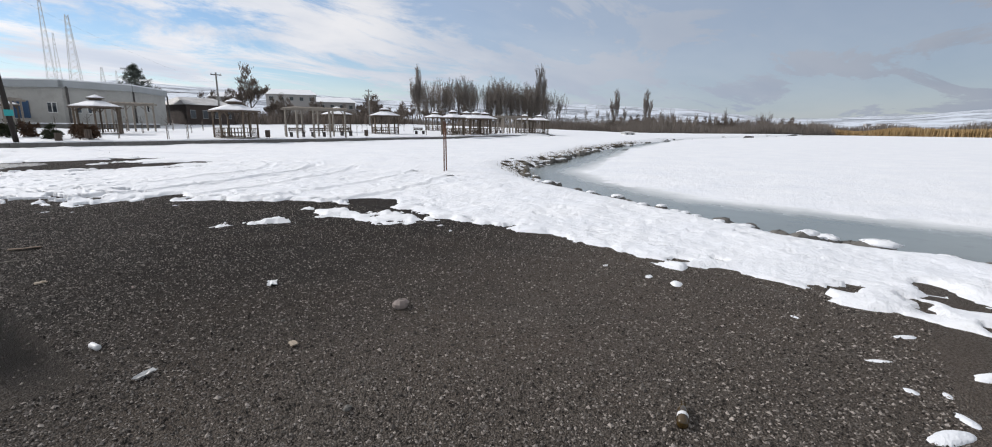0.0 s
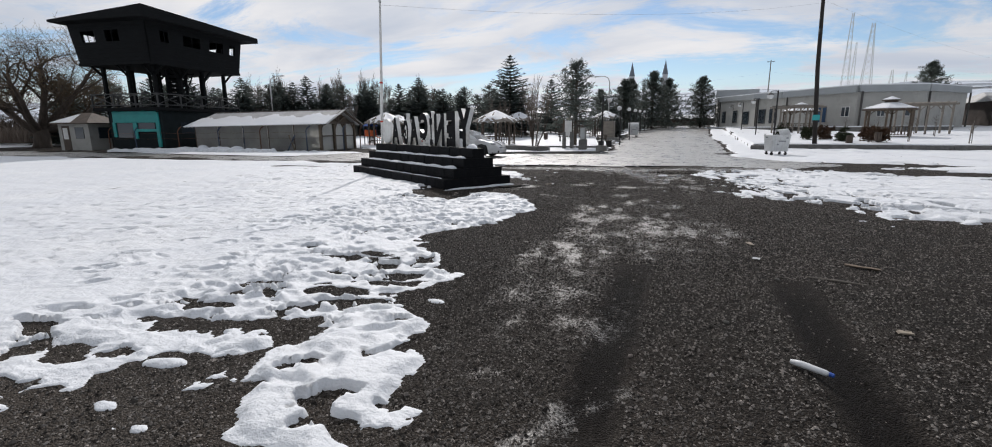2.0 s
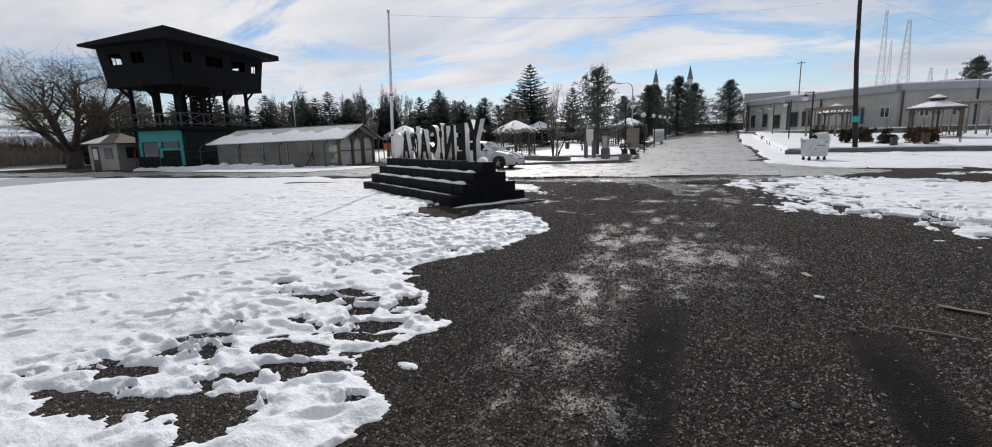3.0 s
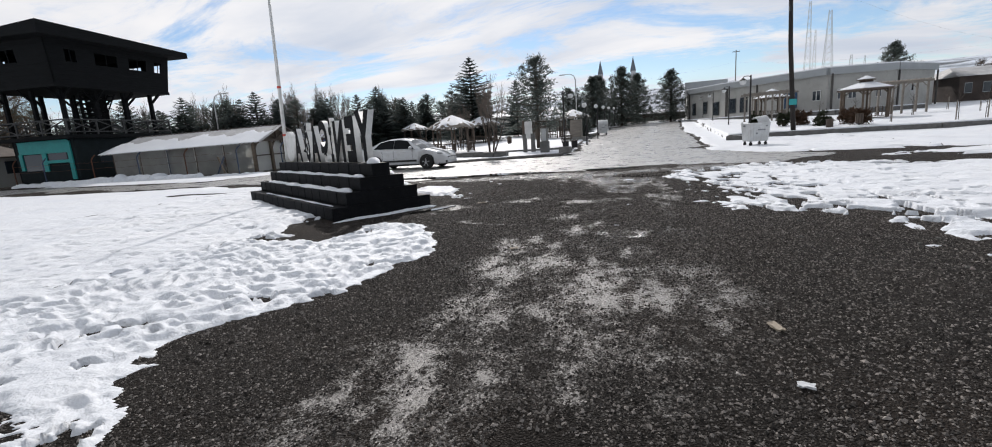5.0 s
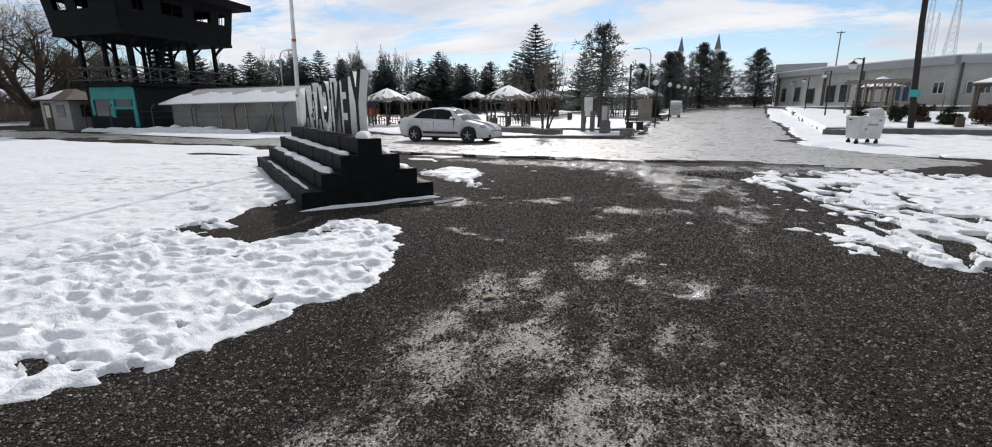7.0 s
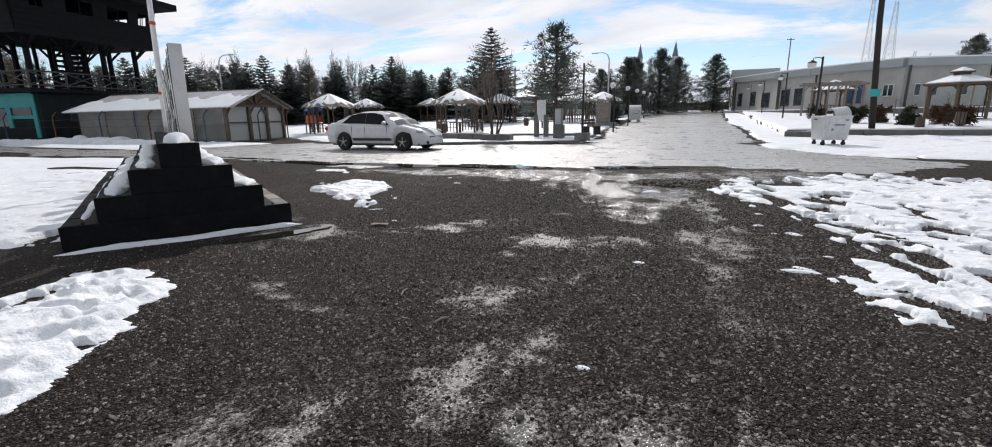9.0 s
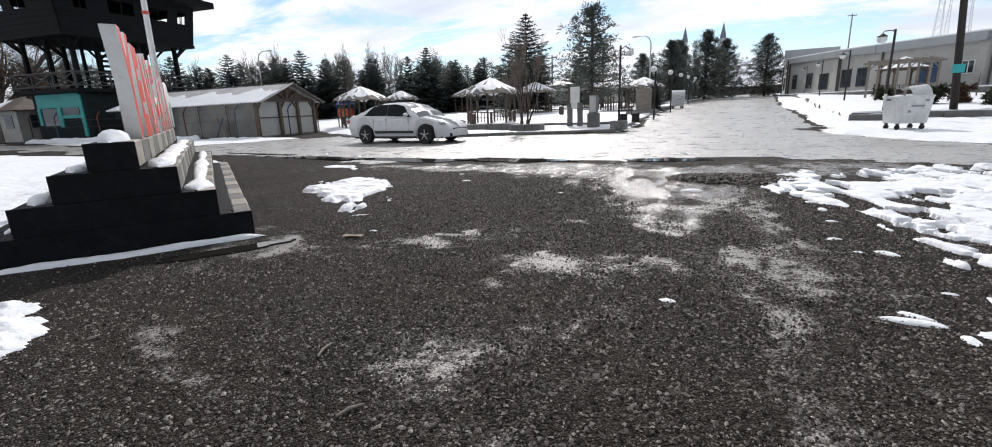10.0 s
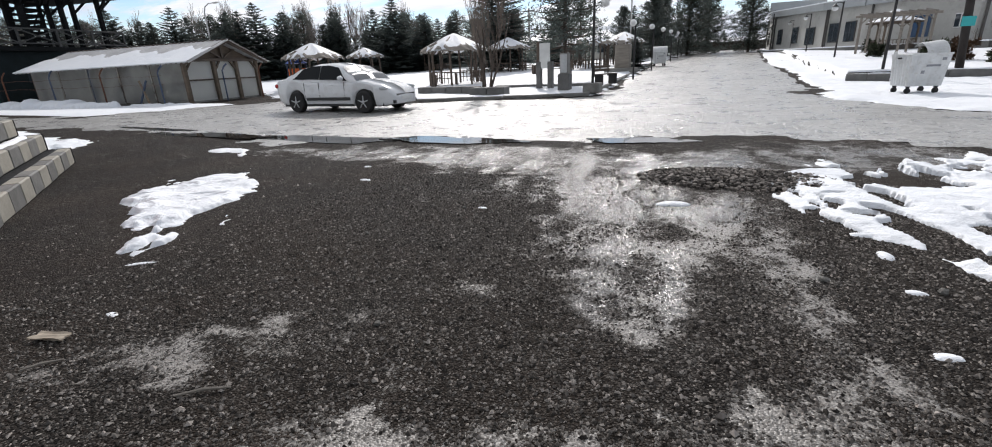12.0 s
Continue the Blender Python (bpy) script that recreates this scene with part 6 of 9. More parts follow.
# ---- the steel waste container ----
def waste_container(m, lid_open, label):
    t = thing("waste_container", m, label, "waste container")
    a, b, z0, z1 = 0.56, 0.46, 0.22, 1.12

    def wall(p, q, x):
        """A point of the tapering body: p along the rim, q across it, both -1 to 1; x from foot to rim."""
        k_ = 0.86 + 0.14 * x
        return (p * a * k_, q * b * k_, z0 + (z1 - z0) * x)
    # pleated sheet walls
    ring = []
    n = 14
    for i in range(n):
        ring.append((-1 + 2 * i / n, -1, 0, -1))
    for i in range(n):
        ring.append((1, -1 + 2 * i / n, 1, 0))
    for i in range(n):
        ring.append((1 - 2 * i / n, 1, 0, 1))
    for i in range(n):
        ring.append((-1, 1 - 2 * i / n, -1, 0))
    v, f = [], []
    for x, amp in ((0.0, 0.0), (0.08, 1.0), (0.86, 1.0), (0.93, 0.0), (1.0, 0.0)):
        for i, (p, q, nx, ny) in enumerate(ring):
            c = wall(p, q, x)
            out = 0.012 * amp * (1 if i % 2 else -1) * (1 if 0 < i % n < n else 0) * (0.25 if ny < 0 and p > -0.55 else 1.0)
            v.append((c[0] + nx * out, c[1] + ny * out, c[2]))
    k = 4 * n
    for r in range(4):
        f += [(r * k + i, r * k + (i + 1) % k, (r + 1) * k + (i + 1) % k, (r + 1) * k + i) for i in range(k)]
    o = len(v)
    v += [(c[0] * 0.95, c[1] * 0.95, c[2]) for c in v[4 * k:5 * k]] + [(c[0] * 0.93, c[1] * 0.93, c[2] + 0.03) for c in v[:k]]
    f += [(4 * k + i, 4 * k + (i + 1) % k, o + (i + 1) % k, o + i) for i in range(k)]
    f += [(o + i, o + (i + 1) % k, o + k + (i + 1) % k, o + k + i) for i in range(k)]
    f += [tuple(range(k))[::-1], tuple(range(o + k, o + 2 * k))]
    body = part("body", Geo().add(v, f), BIN_PAINT, t)
    part("rim", Geo().tube([(-a, -b, z1), (a, -b, z1), (a, b, z1), (-a, b, z1), (-a, -b, z1)], 0.028, 8), BIN_PAINT, body)
    for sx in (-1, 1):
        part("lifting_pin", Geo().tube([(sx * a, 0, z1 - 0.1), (sx * (a + 0.10), 0, z1 - 0.1)], 0.024, 8), DARK_STEEL, body)
        part("hinge_plate", Geo().box(sx * (a + 0.012), 0.30, z1 - 0.02, 0.03, 0.16, 0.24, c=0.006), BIN_PAINT, body)
    for x in (-a * 0.72, a * 0.72):
        for y in (-b * 0.66, b * 0.66):
            w = part("castor", Geo().lathe([(0.03, -0.022), (0.085, -0.025), (0.085, 0.025), (0.03, 0.022)], 14, pose(x, y, 0.085, 90)), RUBBER, t)
            part("fork", Geo().box(x, y - 0.034, 0.13, 0.06, 0.012, 0.13, c=0.003).box(x, y + 0.034, 0.13, 0.06, 0.012, 0.13, c=0.003).box(x, y, 0.20, 0.10, 0.09, 0.03, c=0.005), DARK_STEEL, w)
    # rounded hood: a drum-shaped shell, tipped up and back over one end, or shut over the whole
    n, r0 = 12, b * 0.98
    v, f = [], []
    for th in (0.0, 0.02):
        for x in (-0.5, 0.5):
            v += [(x * (1.1 if not lid_open else 0.62), (r0 - th) * math.cos(math.pi * i / n), (0.40 - th) * math.sin(math.pi * i / n)) for i in range(n + 1)]
    k = n + 1
    for i in range(n):
        f += [(i, i + 1, i + 1 + k, i + k), (2 * k + i + 1, 2 * k + i, 3 * k + i, 3 * k + i + 1), (i, 2 * k + i, 2 * k + i + 1, i + 1), (i + k, i + 1 + k, 3 * k + i + 1, 3 * k + i)]
    f += [(0, k, 3 * k, 2 * k), (k - 1, 3 * k - 1, 4 * k - 1, 2 * k - 1)]
    f.append(tuple(range(k, 2 * k)))
    lid = part("lid", Geo().add(v, f), BIN_PAINT, t, "rounded lid tipped open" if lid_open else "rounded lid")
    lid.matrix_basis = pose(a * 0.62, 0.14, z1 + 0.02, 38, -6, 0) @ Matrix.Diagonal((1, 0.8, 0.8, 1)) if lid_open else pose(0, 0, z1 + 0.02)
    for mx, mz, w, h in ((0.10, 0.80, 0.40, 0.06), (-0.16, 0.62, 0.10, 0.09), (0.36, 0.98, 0.12, 0.08)):
        y = -b * (0.86 + 0.14 * (mz - z0) / (z1 - z0)) - 0.008
        part("marking", Geo().box(0, 0, 0, w, 0.010, h, c=0.002), STENCIL, body, "worn grey stencil bar").matrix_basis = pose(mx, y, mz, 4.1)
    return t


waste_container(pose(2.98, 31.1, gz(2.98, 31.1) + 0.04, 0, 0, 22) @ Matrix.Diagonal((0.86, 0.86, 0.90, 1)), True, "dented pale steel waste container with its lid open")
waste_container(pose(-8.2, 57.0, gz(-8.2, 57.0) + 0.03, 0, 0, 8), False, "pale steel waste container beside the road kerb")


# ---- poles and lamps ----
def utility_pole():
    t = thing("utility_pole", pose(5.62, 38.75, gz(5.62, 38.75) - 0.1), "tall tarred utility pole with a teal plate", "utility pole")
    part("shaft", Geo().tube([(0.26, 0, 0), (-0.08, 0, 5), (-0.30, 0, 11.5)], [0.135, 0.12, 0.09], 14), POLE_WOOD, t, smooth=True)
    part("sign_plate", Geo().box(0.14, -0.16, 1.80, 0.40, 0.03, 0.34, c=0.01), SIGN_TEAL, t, "teal sign plate")
    part("bracket", Geo().box(-0.19, -0.14, 7.0, 0.12, 0.25, 0.3), DARK_STEEL, t)
    part("bracket", Geo().box(-0.24, -0.12, 8.9, 0.7, 0.08, 0.08), DARK_STEEL, t)


utility_pole()


def arm_lamp(m):
    """A dark post with a short arm and a hanging glass bowl."""
    t = thing("park_lamp", m, "dark steel park lamp with a hanging glass bowl", "street lamp", "park lamps along the road")
    part("post", Geo().tube([(0, 0, -0.2), (0, 0, 3.45)], [0.055, 0.045], 10), DARK_STEEL, t)
    part("arm", Geo().tube([(0, 0, 3.35), (-0.15, 0, 3.42), (-0.38, 0, 3.40), (-0.42, 0, 3.25)], 0.022, 8), DARK_STEEL, t)
    part("bowl", Geo().lathe([(0.05, 3.25), (0.16, 3.20), (0.20, 3.08), (0.15, 2.96), (0.05, 2.92)], 16, pose(-0.42, 0, 0)), LAMP_GLASS, t, "milky glass bowl", smooth=True)
    part("bowl_cap", Geo().lathe([(0.03, 3.32), (0.18, 3.21), (0.20, 3.17)], 16, pose(-0.42, 0, 0)), DARK_STEEL, t)
    return t


lamp0 = arm_lamp(pose(3.55, 38.75, gz(3.55, 38.95)))
for x, y in ((3.5, 53.8), (3.0, 71.0), (2.4, 88.0), (1.6, 105.0), (0.9, 122.0)):
    copy_thing(lamp0, pose(x, y, gz(x, y)))


def globe_lamp(m):
    t = thing("globe_lamp", m, "slim dark lamp post carrying a white glass globe", "street lamp", "globe lamps along the road")
    part("post", Geo().tube([(0, 0, -0.2), (0, 0, 2.75)], [0.05, 0.04], 10), DARK_STEEL, t)
    part("globe", Geo().lathe([(0.05, 2.70), (0.14, 2.76), (0.19, 2.88), (0.14, 3.0), (0.04, 3.05)], 16, pose(-0.12, 0, 0)), LAMP_GLASS, t, "milky glass globe", smooth=True)
    return t


globe0 = globe_lamp(pose(-6.85, 41.2, gz(-6.85, 41.2)))
for x, y in ((-7.4, 49.3), (-8.0, 57.3), (-8.9, 67.3), (-9.9, 79.3), (-10.8, 90)):
    copy_thing(globe0, pose(x, y, gz(x - 0.5, y)))

t = thing("corner_lamp", pose(-6.3, 31.9, gz(-6.6, 31.9) + 0.05), "tall thin dark lamp post in a concrete block", "street lamp")
part("footing", Geo().box(0, 0, 0.10, 0.62, 0.5, 0.36, c=0.02), CONCRETE, t, "grey concrete footing block")
part("post", Geo().tube([(0, 0, 0.2), (0, 0, 3.3)], [0.05, 0.042], 10), DARK_STEEL, t)
part("arm", Geo().tube([(0, 0, 3.15), (0.2, 0, 3.25), (0.4, 0, 3.1)], 0.02, 8), DARK_STEEL, t)
part("lantern", Geo().lathe([(0.04, 3.1), (0.15, 3.05), (0.13, 2.9), (0.04, 2.86)], 14, pose(0.4, 0, 0)), LAMP_GLASS, t, smooth=True)


def street_light(m, h, reach):
    t = thing("street_light", m, "tall curved galvanised street light", "street lamp", "tall street lights")
    part("mast", Geo().tube([(0, 0, -0.3), (0, 0, h - 0.8), (reach * 0.15, 0, h - 0.25), (reach * 0.5, 0, h), (reach, 0, h)], [0.09, 0.07, 0.05, 0.045, 0.04], 10), STEEL, t, smooth=True)
    part("luminaire", Geo().box(reach + 0.3, 0, h - 0.02, 0.7, 0.22, 0.12, c=0.03), STEEL, t)
    return t


street_light(pose(-13.2, 68, gz(-13.2, 68), 0, 0, 180), 7.4, 1.4)
street_light(pose(-50.3, 46, gz(-50, 46)), 7.6, 1.8)


# ---- information board, meter box, stone pillar, bins ----
t = thing("notice_board", pose(-8.95, 33.7, gz(-8.95, 33.7)), "white notice board on two dark posts", "notice board")
for x in (-0.26, 0.26):
    part("post", Geo().box(x, 0, 0.55, 0.22, 0.22, 1.2, c=0.02), BLOCK_DARK, t)
part("panel", Geo().box(0.02, -0.06, 1.38, 0.46, 0.06, 1.0, c=0.01), FRAME_WHITE, t, "blank white panel")
part("frame_post", Geo().box(-0.30, 0, 1.2, 0.12, 0.12, 1.5, c=0.01), WOOD_DARK, t)
t = thing("meter_box", pose(-7.65, 32.6, gz(-7.65, 32.6)), "narrow grey utility box on a dark plinth", "utility box")
part("plinth", Geo().box(0, 0, 0.32, 0.46, 0.42, 0.7, c=0.02), BLOCK_DARK, t)
part("cabinet", Geo().box(0, 0, 1.05, 0.34, 0.3, 0.78, c=0.015), CONCRETE, t)
part("cabinet_door", Geo().box(0, -0.155, 1.05, 0.28, 0.02, 0.68, c=0.005), STEEL, t)
t = thing("stone_pillar", pose(-8.95, 47.5, gz(-8.95, 47.5)), "squat pale stone pillar on a stone base", "pillar")
part("base", Geo().box(-0.1, 0, 0.12, 2.0, 1.2, 0.3, c=0.02), CONCRETE, t)
part("pillar", Geo().box(0, 0, 0.95, 0.95, 0.7, 1.6, c=0.03), WOOD_GREY, t)


def litter_bin(m):
    t = thing("litter_bin", m, "small slatted wooden litter bin standing in snow", "litter bin", "litter bins in the park")
    for i in range(8):
        a = i * math.pi / 4
        part("slat", Geo().box(0.17 * math.cos(a), 0.17 * math.sin(a), 0.42, 0.035, 0.10, 0.55, rz=a), WOOD_DARK, t)
    part("drum", Geo().lathe([(0.14, 0.1), (0.15, 0.68)], 12), DARK_STEEL, t)
    return t


b0 = litter_bin(pose(-15.2, 34.3, gz(-15.2, 34.3) + 0.05))
for x, y in ((-14.3, 45.0), (9.4, 39.9), (20.9, 39.4), (31.0, 39.6), (-21.5, 36.2)):
    copy_thing(b0, pose(x, y, gz(x, y) + 0.05))


# ---- thatched shelters, gazebos and pergolas ----
def thatched_shelter(m):
    t = thing("thatched_shelter", m, "round picnic shelter with a snow-laden shaggy roof", "shelter", "shaggy picnic shelters")
    r0, n = 1.75, 8
    rr = random.Random(4)
    g, sn = Geo(), Geo()
    k = 48
    rows = [(0.06, 2.95), (0.55, 2.72), (1.1, 2.42), (1.6, 2.16), (1.86, 1.98)]
    for geo, lift in ((g, 0.0), (sn, 0.035)):
        v, f = [], []
        for ri, (r, z) in enumerate(rows):
            for i in range(k):
                a = 2 * math.pi * i / k
                fold = 0.05 * r * (1 if i % 6 < 3 else -0.2)
                drop = rr.uniform(-0.16, 0.05) if ri == 4 else 0.0
                q = r * (1 + rr.uniform(-0.03, 0.03)) * (1.0 if geo is g else 0.97)
                v.append((q * math.cos(a), q * math.sin(a), z + fold + drop + lift))
        for ri in range(len(v) // k - 1):
            for i in range(k):
                if geo is sn and ri > 0 and noise.noise((i * 0.55, ri * 1.1, 2)) > (0.38, 0.38, 0.30, 0.16)[ri]:
                    continue
                a, b = ri * k + i, ri * k + (i + 1) % k
                f.append((a, a + k, b + k, b))
        geo.add(v, f)
    # the shaggy underside
    g.add([(1.7 * math.cos(2 * math.pi * i / k), 1.7 * math.sin(2 * math.pi * i / k), 2.03) for i in range(k)] + [(0, 0, 2.8)], [((i + 1) % k, i, k) for i in range(k)])
    part("roof", g, WOOD_GREY, t, "shaggy grey thatch")
    part("roof_snow", sn, SNOW_CAP, t, "patchy snow on the thatch", smooth=True)
    for i in range(n):
        a = 2 * math.pi * (i + 0.5) / n
        x, y = 1.45 * math.cos(a), 1.45 * math.sin(a)
        part("post", Geo().tube([(x, y, -0.1), (x, y, 2.12)], [0.06, 0.055], 8), WOOD_DARK, t)
        b = Geo().bar((x, y, 1.7), (x * 0.7, y * 0.7, 2.2), 0.05)
        part("brace", b, WOOD_DARK, t)
        if i in (2, 6):
            continue
        a2 = 2 * math.pi * (i + 1.5) / n
        x2, y2 = 1.45 * math.cos(a2), 1.45 * math.sin(a2)
        rail = part("railing", Geo().bar((x, y, 0.78), (x2, y2, 0.78), 0.05).bar((x, y, 0.42), (x2, y2, 0.42), 0.04), WOOD_DARK, t)
        for s in (0.2, 0.4, 0.6, 0.8):
            part("baluster", Geo().box(x + (x2 - x) * s, y + (y2 - y) * s, 0.46, 0.04, 0.04, 0.66), WOOD_DARK, rail)
    part("table", Geo().box(0, 0, 0.72, 1.1, 0.8, 0.05).box(0, 0, 0.36, 0.12, 0.12, 0.7), WOOD_DARK, t)
    return t


sh0 = thatched_shelter(pose(-16.3, 38.2, gz(-16.3, 38.2) + 0.04))
sh0.scale = (1.04, 1.04, 0.93)
for x, y, a in ((-13.1, 53.3, 30), (-11.6, 58.6, 70), (-26.3, 37.0, 15), (-36.8, 53.4, 45), (-20.0, 52.6, 10), (-33.5, 61.5, 80), (-17.5, 63, 20)):
    copy_thing(sh0, pose(x, y, gz(x, y) + 0.04, 0, 0, a))


def gazebo(m):
    t = thing("gazebo", m, "hexagonal timber gazebo with a snowy two-tier roof", "gazebo", "timber gazebos in the park")
    n = 6

    def ring(r, z, off=0.0):
        return [(r * math.cos(2 * math.pi * (i + off) / n), r * math.sin(2 * math.pi * (i + off) / n), z) for i in range(n)]

    def cone(r0, z0, r1, z1, th):
        g = Geo()
        v = ring(r0, z0) + ring(r1, z1) + ring(r0, z0 - th) + ring(r1 * 0.98, z1 - th)
        f = [(i, (i + 1) % n, (i + 1) % n + n, i + n) for i in range(n)]
        f += [((i + 1) % n + 2 * n, i + 2 * n, i + 3 * n, (i + 1) % n + 3 * n) for i in range(n)]
        f += [(i + 2 * n, (i + 1) % n + 2 * n, (i + 1) % n, i) for i in range(n)]
        f.append(tuple(range(n, 2 * n)))
        return g.add(v, f)
    part("roof", cone(1.95, 2.18, 0.50, 2.62, 0.10), WOOD_DARK, t)
    part("roof_snow", cone(1.86, 2.25, 0.52, 2.68, 0.05), SNOW_CAP, t, "thick snow on the lower roof")
    part("cupola", Geo().prism([(p[0], p[1]) for p in ring(0.46, 0)], 2.58, 2.88), WOOD_DARK, t)
    part("cupola_roof", cone(0.66, 2.88, 0.06, 3.10, 0.06), WOOD_DARK, t)
    part("cupola_snow", cone(0.62, 2.93, 0.05, 3.16, 0.04), SNOW_CAP, t, "snow on the cupola")
    for i in range(n):
        a, b = 2 * math.pi * i / n, 2 * math.pi * (i + 1) / n
        x, y, x2, y2 = 1.6 * math.cos(a), 1.6 * math.sin(a), 1.6 * math.cos(b), 1.6 * math.sin(b)
        part("post", Geo().box(x, y, 1.1, 0.13, 0.13, 2.25, rz=a, c=0.01), WOOD_BROWN, t)
        br = Geo().bar((x, y, 1.75), (x + (x2 - x) * 0.25, y + (y2 - y) * 0.25, 2.12), 0.06)
        br.bar((x2, y2, 1.75), (x2 + (x - x2) * 0.25, y2 + (y - y2) * 0.25, 2.12), 0.06)
        br.bar((x, y, 2.12), (x2, y2, 2.12), 0.08, 0.10)
        part("brace", br, WOOD_BROWN, t)
        if i == 4:
            continue
        rail = part("railing", Geo().bar((x, y, 0.82), (x2, y2, 0.82), 0.07, 0.05).bar((x, y, 0.16), (x2, y2, 0.16), 0.05), WOOD_BROWN, t)
        for s in np.linspace(0.12, 0.88, 6):
            part("baluster", Geo().box(x + (x2 - x) * s, y + (y2 - y) * s, 0.48, 0.06, 0.03, 0.66, rz=math.atan2(y2 - y, x2 - x)), WOOD_BROWN, rail)
        part("bench", Geo().bar((x * 0.82, y * 0.82, 0.44), (x2 * 0.82, y2 * 0.82, 0.44), 0.32, 0.05), WOOD_BROWN, t)
    part("floor", Geo().prism([(p[0], p[1]) for p in ring(1.72, 0)], -0.1, 0.08), CONCRETE, t)
    return t


gz0 = gazebo(pose(12.5, 50.2, gz(12.5, 50.2) + 0.02, 0, 0, 10))
for x, y, a, s in ((19.1, 40.9, 25, 1), (39, 46.3, 5, 1), (46.3, 41.9, 40, 1.05), (51.5, 42.4, 15, 1), (52.5, 45, 0, 1), (58.5, 57, 30, 1), (68.7, 46, 30, 1), (70.8, 44.5, 10, 1), (8.6, 66.3, 0, 0.95), (37.0, 53, 20, 0.95), (56, 44.5, 12, 1)):
    copy_thing(gz0, pose(x, y, gz(x, y) + 0.02, 0, 0, a))


def pergola(m, length, width, posts, height=2.5):
    t = thing("pergola", m, "weathered timber pergola with bare slatted top", "pergola", "pergolas in the park")
    for i in range(posts):
        x = length * i / (posts - 1)
        for y in (0, width):
            part("post", Geo().box(x, y, height / 2 - 0.1, 0.13, 0.13, height + 0.2), WOOD_GREY, t)
            part("brace", Geo().bar((x, y, height - 0.45), (x + (0.4 if i < posts - 1 else -0.4), y, height - 0.02), 0.06), WOOD_GREY, t)
    for y in (0, width):
        part("beam", Geo().box(length / 2, y, height + 0.06, length + 0.7, 0.10, 0.16), WOOD_GREY, t)
    n = int(length / 0.42)
    for i in range(n + 1):
        part("rafter", Geo().box(length * i / n, width / 2, height + 0.19, 0.06, width + 0.8, 0.10), WOOD_GREY, t)
    return t


PERG = [(pose(23.6, 39.5, gz(23.6, 39.5), 0, 0, -6), 4.6, 2.2, 4), (pose(5.2, 58.2, gz(5.2, 58.2), 0, 0, -25), 3.6, 2.0, 4), (pose(60.5, 44.5, gz(61, 45), 0, 0, -5), 6.0, 2.4, 5), (pose(14.6, 54.5, gz(14.6, 54.5), 0, 0, 0), 3.2, 2.0, 3), (pose(66, 46.5, gz(66, 46.5), 0, 0, 0), 5.0, 2.4, 4)]
for args in PERG:
    pergola(*args)


def bench(m):
    t = thing("park_bench", m, "dark slatted park bench standing in snow", "bench", "park benches")
    for i in range(3):
        part("seat_slat", Geo().box(0, -0.15 + 0.14 * i, 0.45, 1.5, 0.11, 0.04), WOOD_DARK, t)
    for i in range(2):
        part("back_slat", Geo().box(0, 0.24, 0.62 + 0.15 * i, 1.5, 0.04, 0.11), WOOD_DARK, t)
    for x in (-0.6, 0.6):
        part("leg", Geo().box(x, 0, 0.22, 0.06, 0.42, 0.46).box(x, 0.25, 0.6, 0.05, 0.05, 0.5), DARK_STEEL, t)
    return t


bn = bench(pose(24.6, 41.2, gz(24.6, 41.2) + 0.05))
for x, y, a in ((26.6, 41.0, 0), (-7.0, 36.3, 75), (30.4, 42, 10), (6.6, 59, 60), (43, 44.5, 0), (49, 44, 20), (62, 46.5, 0), (-12.0, 44.0, 30)):
    copy_thing(bn, pose(x, y, gz(x, y) + 0.05, 0, 0, a))

# two thin bars standing in the snow by the shore
t = thing("marker_post", pose(12.3, 11.3, gz(12.3, 11.3) - 0.05), "rusty pair of thin steel marker bars standing in snow", "marker post")
part("bar", Geo().tube([(-0.06, 0, -0.2), (-0.05, 0, 1.75)], 0.022, 8), RUST, t)
part("bar", Geo().tube([(0.08, 0.02, -0.2), (0.03, 0, 1.72)], 0.022, 8), RUST, t)

# playground slide beside the hut
t = thing("play_tower", pose(-28.4, 37.4, gz(-28.4, 37.4), 0, 0, 20) @ Matrix.Diagonal((0.72, 0.72, 0.72, 1)), "orange and blue plastic playground tower with a slide", "playground")
for x in (-0.6, 0.6):
    for y in (-0.6, 0.6):
        part("post", Geo().tube([(x, y, -0.1), (x, y, 2.4)], 0.06, 10), BLUE_STEEL, t)
part("roof", Geo().lathe([(1.0, 2.3), (0.95, 2.36), (0.05, 3.0)], 8), PLASTIC_BLUE, t, "blue pyramid roof")
part("platform", Geo().box(0, 0, 1.1, 1.3, 1.3, 0.1), PLASTIC_ORANGE, t)
for y in (-0.62, 0.62):
    part("side_panel", Geo().box(0, y, 1.5, 1.1, 0.06, 0.7, c=0.02), PLASTIC_ORANGE, t)
part("slide", Geo().slab([(0.6, -0.35, 1.15), (2.6, -0.35, 0.2), (2.6, 0.35, 0.2), (0.6, 0.35, 1.15)], 0.08), PLASTIC_ORANGE, t, "orange slide chute")


